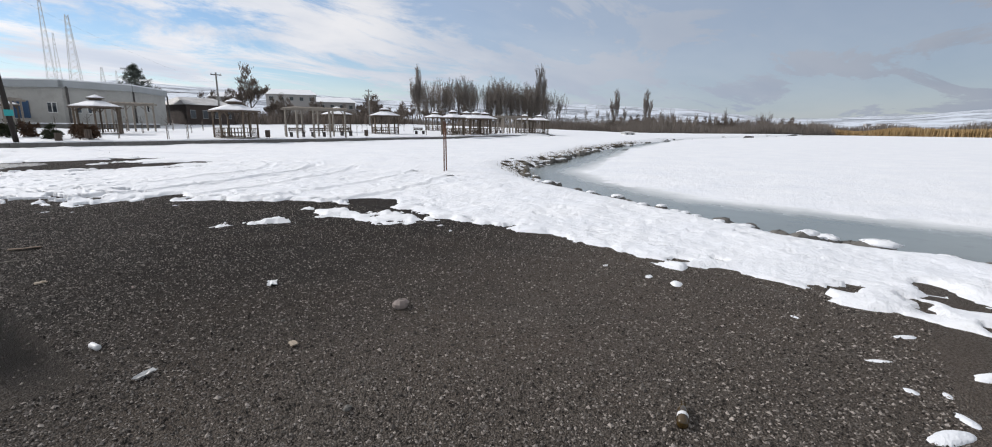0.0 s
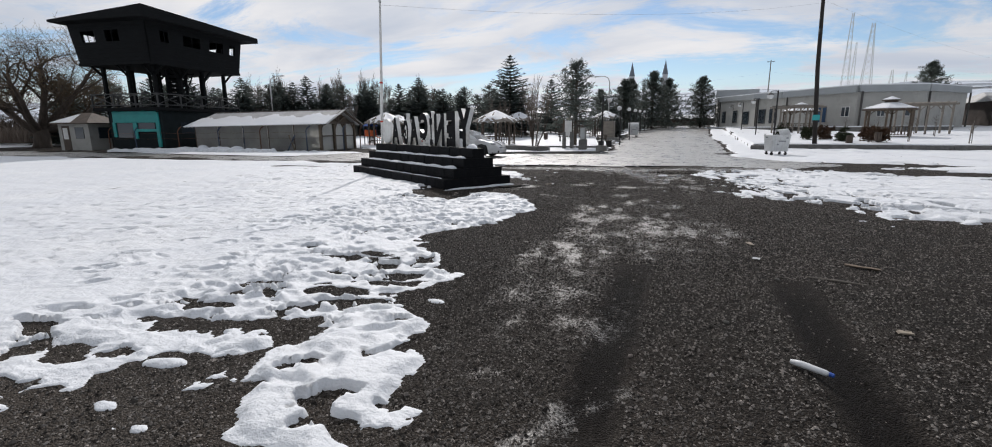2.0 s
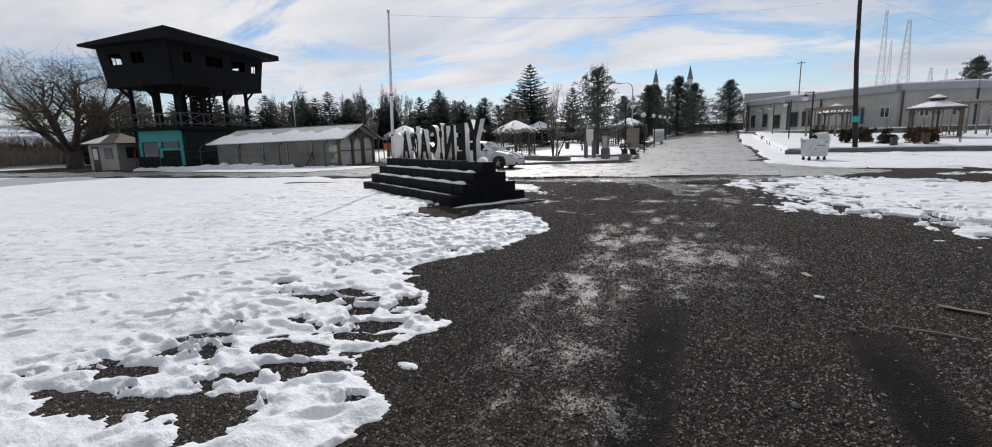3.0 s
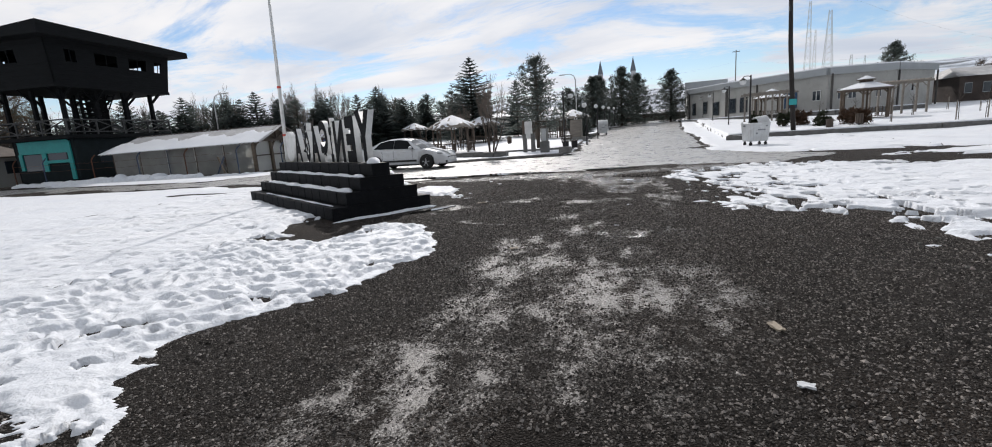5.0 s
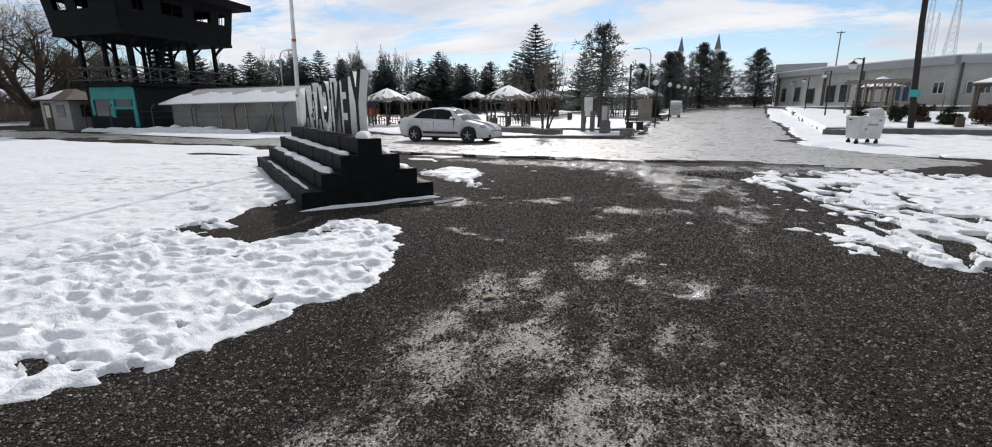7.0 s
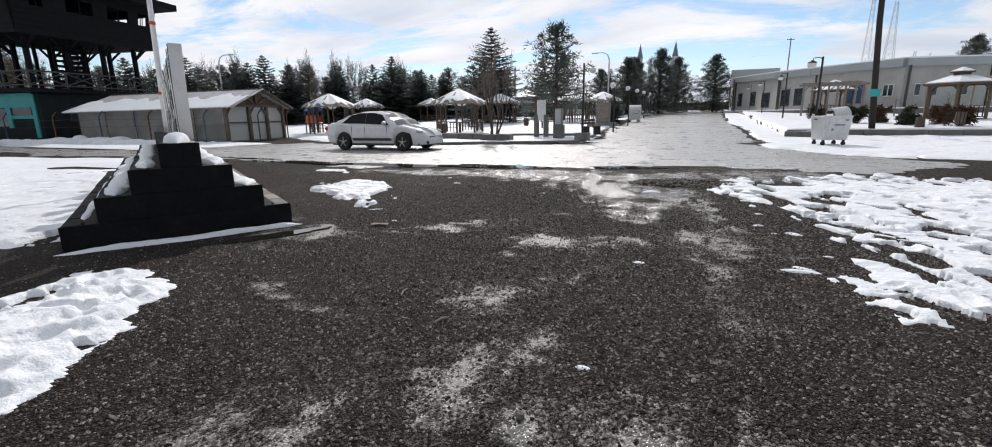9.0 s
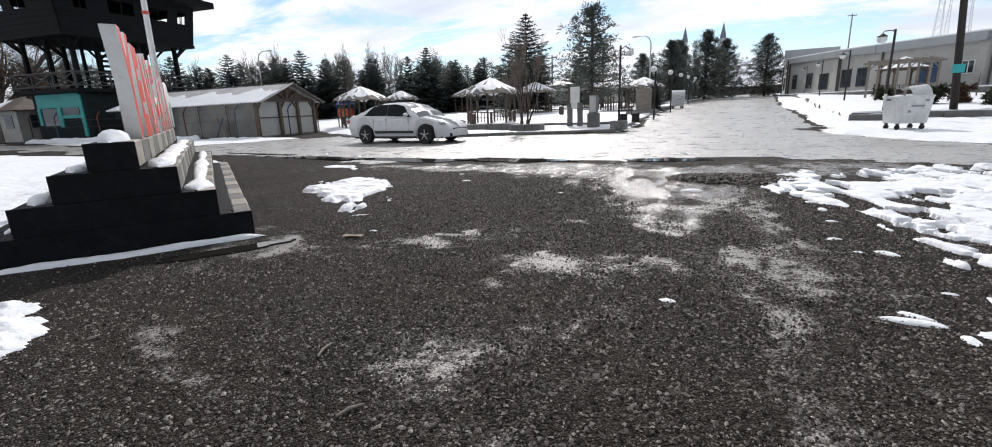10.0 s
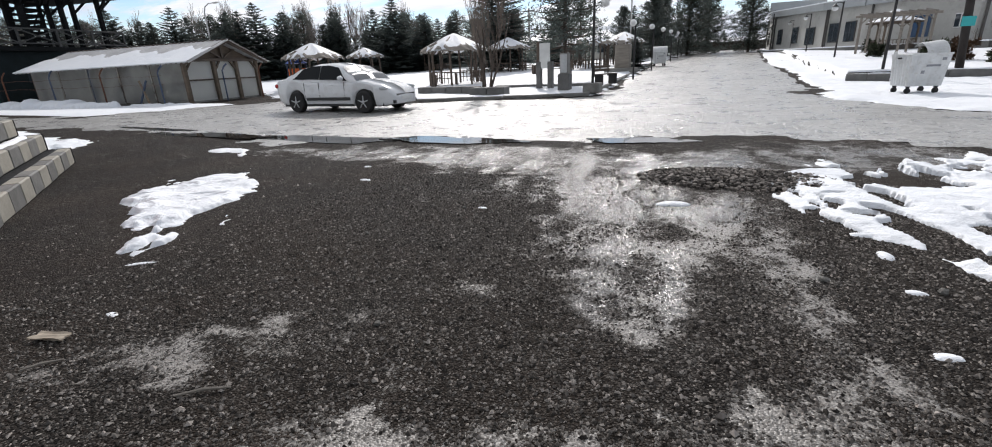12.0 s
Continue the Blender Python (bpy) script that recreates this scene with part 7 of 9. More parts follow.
# ---- the exhibition hall ----
def hall():
    t = thing("hall_building", Matrix(), "long low grey-beige hall with faceted front and snowy roof", "building")
    pts = [(-0.2, 112), (0.3, 95), (4.9, 79.5), (7.6, 73.2), (13.8, 66.8), (20.6, 70.0), (27.0, 78.5)]
    tops = [6.9, 6.3, 5.85, 5.65, 5.70, 5.80, 5.85]
    base = 0.9
    for i in range(len(pts) - 1):
        (ax, ay), (bx, by) = pts[i], pts[i + 1]
        d = Vector((bx - ax, by - ay, 0))
        ln = d.length
        d.normalize()
        nrm = Vector((d.y, -d.x, 0))
        A, B = Vector((ax, ay, 0)), Vector((bx, by, 0))
        v = [A + Vector((0, 0, base - 1.2)), B + Vector((0, 0, base - 1.2)), B + Vector((0, 0, tops[i + 1])), A + Vector((0, 0, tops[i]))]
        v += [p - nrm * 0.3 for p in v]
        w = part("wall", Geo().add(v, [(0, 1, 2, 3), (7, 6, 5, 4), (3, 2, 6, 7), (0, 3, 7, 4), (1, 5, 6, 2)]), PLASTER, t)
        f = [A + nrm * 0.35 + Vector((0, 0, tops[i] - 0.62)), B + nrm * 0.35 + Vector((0, 0, tops[i + 1] - 0.62)), B + nrm * 0.35 + Vector((0, 0, tops[i + 1] + 0.08)), A + nrm * 0.35 + Vector((0, 0, tops[i] + 0.08))]
        f += [p - nrm * 0.4 for p in f]
        part("fascia", Geo().add(f, [(0, 1, 2, 3), (3, 2, 6, 7), (1, 0, 4, 5), (0, 3, 7, 4), (1, 5, 6, 2)]), FASCIA, t, "grey metal fascia band")
        part("roof_edge_snow", Geo().bar(A + nrm * 0.1 + Vector((0, 0, tops[i] + 0.13)), B + nrm * 0.1 + Vector((0, 0, tops[i + 1] + 0.13)), 0.5, 0.13), SNOW_CAP, t, "snow along the roof edge")
        n = 2 if ln > 8 else 1
        for k in range(n):
            p = A + d * (ln * (k + 0.06))
            part("downpipe", Geo().tube([p + nrm * 0.1 + Vector((0, 0, base - 0.8)), p + nrm * 0.1 + Vector((0, 0, (tops[i] + tops[i + 1]) / 2 - 0.5))], 0.09, 8), PIPE, w)
        # openings of each facet: (place along it, sill, width, height, glazing)
        wins = {1: ((0.2, 0.5, 1.6, 1.9, 1), (0.52, 0.5, 1.8, 1.9, 1), (0.8, 0.2, 2.4, 1.9, 1)), 2: ((0.30, 0.3, 1.7, 1.9, 1), (0.70, 0.3, 1.7, 1.9, 1)), 3: ((0.55, 0.35, 1.5, 1.75, 0), (0.88, 0.9, 0.9, 1.1, 2)),
                4: ((0.18, 0.9, 0.55, 1.1, 2), (0.36, 0.9, 0.9, 1.1, 2), (0.75, 0.9, 0.6, 1.1, 2)), 5: ((0.4, 1.3, 0.6, 0.9, 2),), 0: ((0.5, 0.5, 2.0, 1.9, 1),)}[i]
        for s, sill, ww, hh, kind in wins:
            c = A + d * (ln * s) + nrm * 0.06 + Vector((0, 0, base + 0.7 + sill + hh / 2))
            ang = math.degrees(math.atan2(d.y, d.x))
            fr = part("window", Geo().box(0, 0, 0, ww, 0.10, hh, c=0.02), FRAME_WHITE if kind == 2 else PIPE if kind == 1 else WINDOW_BLUE, t)
            fr.matrix_basis = Matrix.Translation(c) @ Matrix.Rotation(math.radians(ang), 4, "Z")
            panes = 2 if ww > 0.7 else 1
            for q in range(panes):
                x = (q - (panes - 1) / 2) * ww / panes
                part("pane", Geo().box(x, -0.06, 0, ww / panes - 0.10, 0.03, hh - 0.14, c=0.005), GLASS_DARK if kind else WINDOW_BLUE, fr)
    # roof: snow over a shallow slope
    back = [(18, 118), (22, 100), (26, 92), (28, 90), (30, 88), (32, 86), (32, 82)]
    g = Geo()
    v = [(x, y, z + 0.06) for (x, y), z in zip(pts, tops)] + [(x, y, 6.2) for x, y in back]
    n = len(pts)
    g.add(v, [(i, i + 1, i + 1 + n, i + n) for i in range(n - 1)])
    part("roof", g, SNOW_CAP, t, "snow-covered roof")
    part("roof_box", Geo().box(3.2, 104, 7.3, 7.0, 5.0, 1.6), FASCIA, t)
    # plinth terrace in front
    k = [(-1.2, 96), (3.2, 77.5), (6.2, 70.4), (13.6, 62.4), (22.0, 66.5)]
    for (ax, ay), (bx, by) in zip(k, k[1:]):
        g = Geo().bar((ax, ay, 1.12), (bx, by, 1.12), 0.35, 0.55)
        tw = part("terrace_wall", g, BLOCK_DARK, t)
        part("terrace_snow", Geo().bar((ax, ay, 1.44), (bx, by, 1.44), 0.4, 0.10), SNOW_CAP, tw, "snow on the terrace wall")


hall()


def shed(name, label, x, y, w, d, h, rz, wall, snow=True, floors=1, cols=4):
    t = thing(name, pose(x, y, gz(x, y) - 0.2, 0, 0, rz), label, "building")
    body = part("wall", Geo().box(0, 0, h / 2, w, d, h, c=0.05), wall, t)
    g = Geo()
    g.add([(-w / 2 - 0.4, -d / 2 - 0.4, h), (w / 2 + 0.4, -d / 2 - 0.4, h), (w / 2 + 0.4, d / 2 + 0.4, h), (-w / 2 - 0.4, d / 2 + 0.4, h), (-w / 2 + 1, 0, h + d * 0.16), (w / 2 - 1, 0, h + d * 0.16)], [(0, 1, 5, 4), (1, 2, 5), (2, 3, 4, 5), (3, 0, 4), (3, 2, 1, 0)])
    part("roof", g, SNOW_CAP if snow else ROOF_SHEET, t)
    for fl in range(floors):
        for c in range(cols):
            cx = -w / 2 + w * (c + 0.5) / cols
            zz_ = h * (fl + 0.55) / floors
            wd = part("window", Geo().box(cx, -d / 2 - 0.02, zz_, w / cols * 0.42, 0.08, h / floors * 0.40, c=0.02), FASCIA, t)
            part("pane", Geo().box(cx, -d / 2 - 0.07, zz_, w / cols * 0.37, 0.03, h / floors * 0.35, c=0.01), GLASS_DARK, wd)


shed("brick_house", "low dark brown house with small windows", 34.6, 88, 7.6, 8, 3.2, 8, BRICK_DARK, False, 1, 4)
shed("apartment_house", "grey apartment house with rows of windows", 72, 124, 12, 10, 7.2, -28, FAR_WALL, True, 3, 5)
shed("apartment_house", "pale apartment house behind bare trees", 88, 132, 16, 10, 6.0, -30, FAR_WALL, True, 2, 6)
shed("apartment_house", "small plastered house below the hillside", 58, 130, 8, 8, 6.0, -20, FAR_WALL, True, 2, 3)
# windowless house block standing in for a dark low wall ending the road
shed("park_cabin", "low dark wall at the far end of the road", -6, 122, 22, 5, 1.7, 0, BRICK_DARK, True, 1, 0)
shed("white_hut", "tiny white lakeside hut", 102.5, 41.4, 2.4, 1.8, 0.7, -40, FRAME_WHITE, False, 1, 2)
shed("low_house", "low pale house behind the park trees", -44, 92, 16, 8, 3.4, 20, CREAM_WALL, True, 1, 5)
shed("low_house", "low pale house behind the shelters", -25, 84, 12, 7, 3.0, 10, CREAM_WALL, True, 1, 4)


def minaret(x, y, h):
    t = thing("minaret", pose(x, y, 0), "slender pale stone minaret with a pointed lead cap", "minaret", "pair of minarets")
    part("shaft", Geo().lathe([(1.4, 0), (1.3, h * 0.55), (1.0, h * 0.56), (0.95, h * 0.80)], 14), MINARET, t)
    part("balcony", Geo().lathe([(1.0, h * 0.66), (1.6, h * 0.70), (1.6, h * 0.73), (1.0, h * 0.735)], 14), MINARET, t)
    part("cap", Geo().lathe([(1.1, h * 0.80), (0.02, h)], 14), LEAD, t)


minaret(-31.0, 199, 26.2)
minaret(-19.0, 201, 26.6)


def lattice_mast(x, y, z0, h, w, label):
    """A tapering radio mast of steel lattice."""
    t = thing("radio_mast", pose(x, y, z0), label, "radio mast", "radio masts on the hill")
    for sx in (-1, 1):
        for sy in (-1, 1):
            part("leg", Geo().tube([(sx * w, sy * w, 0), (sx * w * 0.25, sy * w * 0.25, h)], [w * 0.045, w * 0.035], 5), STEEL, t)
    n = 12
    g = Geo()
    for i in range(n):
        a, b = w * (1 - 0.75 * i / n), w * (1 - 0.75 * (i + 1) / n)
        z, zq = h * i / n, h * (i + 1) / n
        for q in range(4):
            c0 = [(-1, -1), (1, -1), (1, 1), (-1, 1)]
            p, r_ = c0[q], c0[(q + 1) % 4]
            g.tube([(p[0] * a, p[1] * a, z), (r_[0] * b, r_[1] * b, zq)], w * 0.02, 4)
            g.tube([(r_[0] * a, r_[1] * a, z), (p[0] * b, p[1] * b, zq)], w * 0.02, 4)
    part("lattice", g, STEEL, t)


lattice_mast(86.0, 390, 22, 43, 2.9, "tapering steel lattice radio mast")
lattice_mast(74.6, 390, 22, 50, 2.0, "tall slender steel radio mast")
lattice_mast(78.6, 391, 22, 32, 1.2, "slender guyed steel radio mast")
lattice_mast(122, 480, 24, 20, 2.0, "small far lattice mast")
lattice_mast(130.5, 478, 24, 18, 1.2, "thin far lattice mast")


def wire_pole(x, y, h, label):
    t = thing("power_pole", pose(x, y, gz(x, y) - 0.2), label, "power pole")
    part("shaft", Geo().tube([(0, 0, 0), (0, 0, h)], [0.17, 0.11], 10), CONCRETE, t)
    part("crossarm", Geo().box(0, 0, h - 0.35, 1.6, 0.12, 0.14), DARK_STEEL, t)
    for i in (-0.7, 0, 0.7):
        part("insulator", Geo().lathe([(0.04, h - 0.28), (0.07, h - 0.18), (0.03, h - 0.08)], 8, pose(i, 0, 0)), LAMP_GLASS, t)


wire_pole(36, 83, 8.4, "concrete power pole with a crossarm")
wire_pole(68.5, 86.7, 8.0, "concrete power pole with a crossarm")
wire_pole(11.2, 141, 15.0, "tall concrete power pole behind the hall")
wire_pole(-31, 82, 7.6, "concrete power pole behind the trees")

wires = thing("overhead_wires", Matrix(), "thin sagging overhead wires from the flagpole to the poles", "wires")
for p, q, sag in (((-10.81, 16.50, 5.7), (5.7, 38.7, 8.9), 0.5), ((5.7, 38.7, 8.9), (36, 83, 8.0), 0.7), ((11.2, 141, 14.6), (36, 83, 8.0), 1.0), ((11.2, 141, 14.6), (-31, 82, 7.2), 0.8)):
    a, b = Vector(p), Vector(q)
    part("wire", Geo().tube([a.lerp(b, i / 16) - Vector((0, 0, 4 * sag * (i / 16) * (1 - i / 16))) for i in range(17)], 0.0032, 3), DARK_STEEL, wires)


# ---- trees ----
def conifer_parts(h, spread_, seed, droop=0.25, bare=0.07, levels=26):
    """Trunk and needle fronds of a spruce."""
    r = random.Random(seed)
    tr = Geo().tube([(0, 0, -0.3), (0.02, 0, h * 0.5), (0, 0.02, h * 0.98)], [h * 0.016, h * 0.011, 0.01], 8)
    v, f = [], []
    for lv in range(levels):
        s = lv / (levels - 1)
        z = h * (bare + (0.985 - bare) * s)
        reach = spread_ * (1 - s) ** 0.78 * (0.88 + 0.28 * r.random()) + 0.10
        n = 9 if s < 0.55 else 7
        for b in range(n):
            a = 2 * math.pi * (b + r.random() * 0.7) / n + lv * 0.7
            ln = reach * r.uniform(0.66, 1.12)
            seg = max(3, int(ln / 0.16))
            ca, sa = math.cos(a), math.sin(a)
            rise = r.uniform(-0.05, 0.12) + 0.5 * s
            for i in range(seg):
                q = (i + 0.7) / seg
                p = Vector((ca * ln * q, sa * ln * q, z + rise * ln * q - droop * ln * q * (1.2 - 0.7 * q)))
                side = ln * 0.26 * (1.12 - q) + 0.22
                for k in range(4):
                    aa = a + (1 if k % 2 else -1) * r.uniform(0.35, 1.25)
                    d = Vector((math.cos(aa), math.sin(aa), r.uniform(-0.45, 0.18))).normalized()
                    sd = Vector((-d.y, d.x, r.uniform(-0.6, 0.6))).normalized() * r.uniform(0.06, 0.12)
                    o = len(v)
                    v += [p - sd, p + sd, p + d * side * r.uniform(0.6, 1.1)]
                    f.append((o, o + 1, o + 2))
    # the leader
    for k in range(26):
        a, z = r.random() * 6.283, h * r.uniform(0.93, 1.0)
        o = len(v)
        p, d = Vector((0, 0, z)), Vector((math.cos(a) * 0.16, math.sin(a) * 0.16, 0.14))
        v += [p - Vector((0, 0, 0.04)), p + Vector((0, 0, 0.04)), p + d]
        f.append((o, o + 1, o + 2))
    return tr, Geo().add(v, f)


def pine_parts(h, spread_, seed, clear=0.3, clumps=120, round_=0.7):
    """Trunk with whorled limbs, and tufted needle clumps of a pine."""
    r = random.Random(seed)
    tr = Geo().tube([(0, 0, -0.3), (r.uniform(-0.1, 0.1), 0, h * 0.5), (r.uniform(-0.2, 0.2), 0.1, h * 0.96)], [h * 0.022, h * 0.016, 0.02], 8)
    v, f = [], []
    limbs = max(14, clumps // 5)
    for b in range(limbs):
        s = (b + r.random()) / limbs
        z = h * (clear + (0.96 - clear) * s)
        env = spread_ * min(1.0, 1.18 * (1.03 - s) ** 0.75) * (0.78 + 0.22 * min(1.0, s * 5)) * r.uniform(0.62, 1.12)
        a = b * 2.4 + r.uniform(-0.5, 0.5)
        lift = r.uniform(-0.18, 0.14) + 0.45 * s
        tip = Vector((math.cos(a) * env, math.sin(a) * env, z + lift * env))
        root = Vector((0, 0, z))
        mid = root.lerp(tip, 0.5) - Vector((0, 0, 0.06 * env))
        tr.tube([root, mid, tip], [0.05, 0.032, 0.012], 5, False)
        for c in range(5 + int(env * 1.2)):
            q = r.random() ** 0.6
            p = root.lerp(mid, q * 2) if q < 0.5 else mid.lerp(tip, q * 2 - 1)
            p = p + Vector((r.gauss(0, 0.16), r.gauss(0, 0.16), r.gauss(0.04, 0.12))) * env * 0.75
            size = r.uniform(0.32, 0.62) * (h / 9) ** 0.5
            for k in range(40 if h > 9 else 24):
                d = Vector((r.gauss(0, 1), r.gauss(0, 1), r.gauss(0.25, 0.6))).normalized()
                bb = p + d * size * r.uniform(0.05, 0.7)
                sd = d.cross(Vector((r.random(), r.random(), 1))).normalized() * r.uniform(0.022, 0.05) * (h / 9) ** 0.5
                o = len(v)
                v += [bb - sd, bb + sd, bb + d * size * r.uniform(0.3, 0.6)]
                f.append((o, o + 1, o + 2))
    return tr, Geo().add(v, f)


def bare_parts(h, seed, spread_=0.8, upright=0.5, depth=5, fan=3, stems=1, first=0.28, droop=0.0, thick=0.022, least=0.006, keep=(0.60, 0.82)):
    """Trunk with limbs, and the fine twigs, of a leafless tree."""
    r = random.Random(seed)
    tr, tw = Geo(), Geo()

    def grow(p, d, ln, rad, lv):
        n = 3
        pts = [p]
        dd = d.copy()
        for i in range(n):
            dd = (dd + Vector((r.uniform(-1, 1), r.uniform(-1, 1), r.uniform(-0.4, 0.7) + upright * 0.3 - droop * (lv > 2))) * 0.16).normalized()
            pts.append(pts[-1] + dd * ln / n)
        end = 0.55
        (tr if lv < 2 else tw).tube(pts, [max(least, rad * (1 - (1 - end) * i / n)) for i in range(n + 1)], 7 if lv == 0 else 5 if lv == 1 else 3, lv == 0)
        if lv >= depth:
            return
        k = fan + (1 if lv >= 2 and r.random() < 0.5 else 0)
        for i in range(k):
            at = pts[-1] if i == 0 else pts[r.randint(1, n)]
            side = Vector((r.gauss(0, 1), r.gauss(0, 1), 0)).normalized()
            nd = (dd * (1.0 if i == 0 else 0.75) + side * spread_ * r.uniform(0.5, 1.0) * (0.4 if i == 0 else 1) + Vector((0, 0, upright * 0.8 - droop * (lv > 2)))).normalized()
            grow(at, nd, ln * r.uniform(*keep), rad * end * (1.0 if i == 0 else r.uniform(0.6, 0.85)), lv + 1)
    for s in range(stems):
        lean = Vector((r.uniform(-1, 1), r.uniform(-1, 1), 0)) * (0.12 if stems == 1 else 0.38)
        grow(Vector((lean.x * 0.2, lean.y * 0.2, -0.2)), (Vector((0, 0, 1)) + lean).normalized(), h * first, h * thick / (1 if stems == 1 else 1.5), 0)
    return tr, tw


def willow_parts(seed):
    """A short thick trunk, wide arching limbs and a dome of fine twigs."""
    r = random.Random(seed)
    tr, tw = Geo(), Geo()
    lengths, fans = (6.9, 3.7, 2.3, 1.5, 1.0), (6, 6, 4, 4, 0)

    def grow(p, d, rad, lv):
        ln, n = lengths[lv] * r.uniform(0.75, 1.15), 5 if lv < 2 else 3
        pts, dd = [p], d.copy()
        for i in range(n):
            bend = 0.16 if lv == 0 else 0.26
            dd = (dd + Vector((r.gauss(0, bend), r.gauss(0, bend), r.gauss(0.07 if lv < 2 else 0.0, bend)))).normalized()
            pts.append(pts[-1] + dd * ln / n)
        (tr if lv < 2 else tw).tube(pts, [max(0.009, rad * (1 - 0.66 * i / n)) for i in range(n + 1)], 7 if lv == 0 else 5 if lv == 1 else 3, False)
        for k in range(fans[lv]):
            s = 0.25 + 0.75 * (k + 0.6) / fans[lv]
            i = min(n - 1, int(s * n))
            at = pts[i].lerp(pts[i + 1], s * n - i)
            side = Vector((r.gauss(0, 1), r.gauss(0, 1), r.gauss(0.25, 0.6))).normalized()
            grow(at, (dd * 0.55 + side * 0.85).normalized(), max(0.012, rad * (1 - 0.7 * s) * 0.62), lv + 1)
    tr.tube([(0, 0, -0.3), (0.05, 0, 0.4), (0.1, 0.05, 1.4), (0.1, 0.1, 2.3)], [0.95, 0.72, 0.66, 0.60], 12)
    for k in range(9):
        a = 2 * math.pi * (k + r.uniform(-0.25, 0.25)) / 9
        tilt = (0.55, 1.15, 0.85)[k % 3]
        grow(Vector((0.1 + 0.4 * math.cos(a), 0.1 + 0.4 * math.sin(a), r.uniform(1.5, 2.2))), Vector((math.cos(a) * math.sin(tilt), math.sin(a) * math.sin(tilt), math.cos(tilt))), 0.33, 0)
    return tr, tw


def tree(name, label, parts_, bark, crown, m, group, crown_name="crown"):
    t = thing(name, m, label, "tree", group)
    part("trunk", parts_[0], bark, t, smooth=True)
    part(crown_name, parts_[1], crown, t)
    return t


def scaled(x, y, s, rz=0.0, sz=None, dz=0.0):
    return Matrix.Translation((x, y, gz(x, y) + dz)) @ Matrix.Rotation(math.radians(rz), 4, "Z") @ Matrix.Diagonal((s, s, sz or s, 1))


FORMS = {}


def place(form, x, y, s, rz=0.0, sz=None, dz=0.0):
    m = scaled(x, y, s, rz, sz, dz)
    name, label, make, bark, crown, group = form
    if name + label not in FORMS:
        FORMS[name + label] = tree(name, label, make(), bark, crown, m, group)
    else:
        o = copy_thing(FORMS[name + label], Matrix())
        o.matrix_basis = m


SPRUCE_A = ("spruce_tree", "tall dark green spruce with tiered branches", lambda: conifer_parts(8.8, 3.3, 1), BARK, NEEDLE, "spruces of the park")
SPRUCE_B = ("spruce_tree", "dark pointed spruce standing in snow", lambda: conifer_parts(7.5, 2.9, 2, 0.3), BARK, NEEDLE, "spruces of the park")
SPRUCE_C = ("spruce_tree", "ragged dark conifer of the shelter belt", lambda: conifer_parts(6.5, 2.9, 3, 0.05, 0.06, 20), BARK, NEEDLE, "conifers of the shelter belt")
PINE_A = ("pine_tree", "dark open-crowned pine with a bare lower trunk", lambda: pine_parts(6.2, 2.6, 5, 0.22, 240), BARK, NEEDLE_B, "pines of the park")
PINE_B = ("pine_tree", "dense dark rounded pine", lambda: pine_parts(9.8, 4.3, 6, 0.03, 560), BARK, NEEDLE_B, "dense pines along the road")
PINE_C = ("pine_tree", "dark bushy pine of the shelter belt", lambda: pine_parts(6.3, 2.9, 7, 0.04, 220), BARK, NEEDLE_B, "conifers of the shelter belt")
PINE_D = ("pine_tree", "broad dark pine above the roofs", lambda: pine_parts(9.4, 4.6, 8, 0.08, 420), BARK, NEEDLE_B, "pines behind the hall")
BARE_A = ("bare_tree", "leafless upright tree with pale twigs", lambda: bare_parts(9.0, 11, 0.55, 0.75, 6, 3, 1, 0.27, least=0.009), BARK_PALE, TWIG_PALE, "bare trees of the shelter belt")
BARE_B = ("bare_tree", "leafless many-stemmed tree beside the planter", lambda: bare_parts(4.6, 12, 0.42, 0.62, 4, 3, 5, 0.34, thick=0.020, least=0.0045), BARK, TWIG, "bare trees of the park")
BARE_C = ("bare_tree", "broad leafless tree with a dense twiggy crown", lambda: bare_parts(10.5, 13, 0.9, 0.35, 7, 3, 1, 0.25, least=0.02), BARK, TWIG, "bare trees by the houses")
POPLAR_A = ("poplar_tree", "tall bare poplar with steep branches", lambda: bare_parts(20, 14, 0.40, 0.85, 5, 3, 2, 0.26, thick=0.009, least=0.011), BARK_PALE, TWIG_PALE, "bare poplars beyond the lake")
POPLAR_B = ("poplar_tree", "slim bare columnar poplar tree", lambda: bare_parts(19, 15, 0.16, 1.3, 6, 3, 3, 0.27, thick=0.010, least=0.017), BARK_PALE, TWIG_PALE, "bare poplars beyond the lake")
POPLAR_C = ("poplar_tree", "ragged bare poplar in the lakeside wood", lambda: bare_parts(17, 16, 0.46, 0.8, 5, 3, 1, 0.26, thick=0.011, least=0.011), BARK, TWIG_PALE, "bare poplars beyond the lake")
WILLOW = ("willow_tree", "great bare willow with a thick dark trunk", lambda: willow_parts(23), BARK, TWIG_WARM, "old willows")

place(SPRUCE_A, -22.3, 55.5, 1.3, 20, 1.05)
place(PINE_A, -9.6, 37.9, 1.0, 40, 1.0)
place(PINE_A, -16.0, 60.0, 1.0, 200, 1.05)
for x, y, s in ((-37.5, 59.3, 1.03), (-35.8, 63, 0.85), (-41, 62, 0.8), (-53.4, 44.4, 1.0), (-49, 50.5, 1.05)):
    place(SPRUCE_B, x, y, s * 1.2, x * 7, s)
rng = random.Random(21)
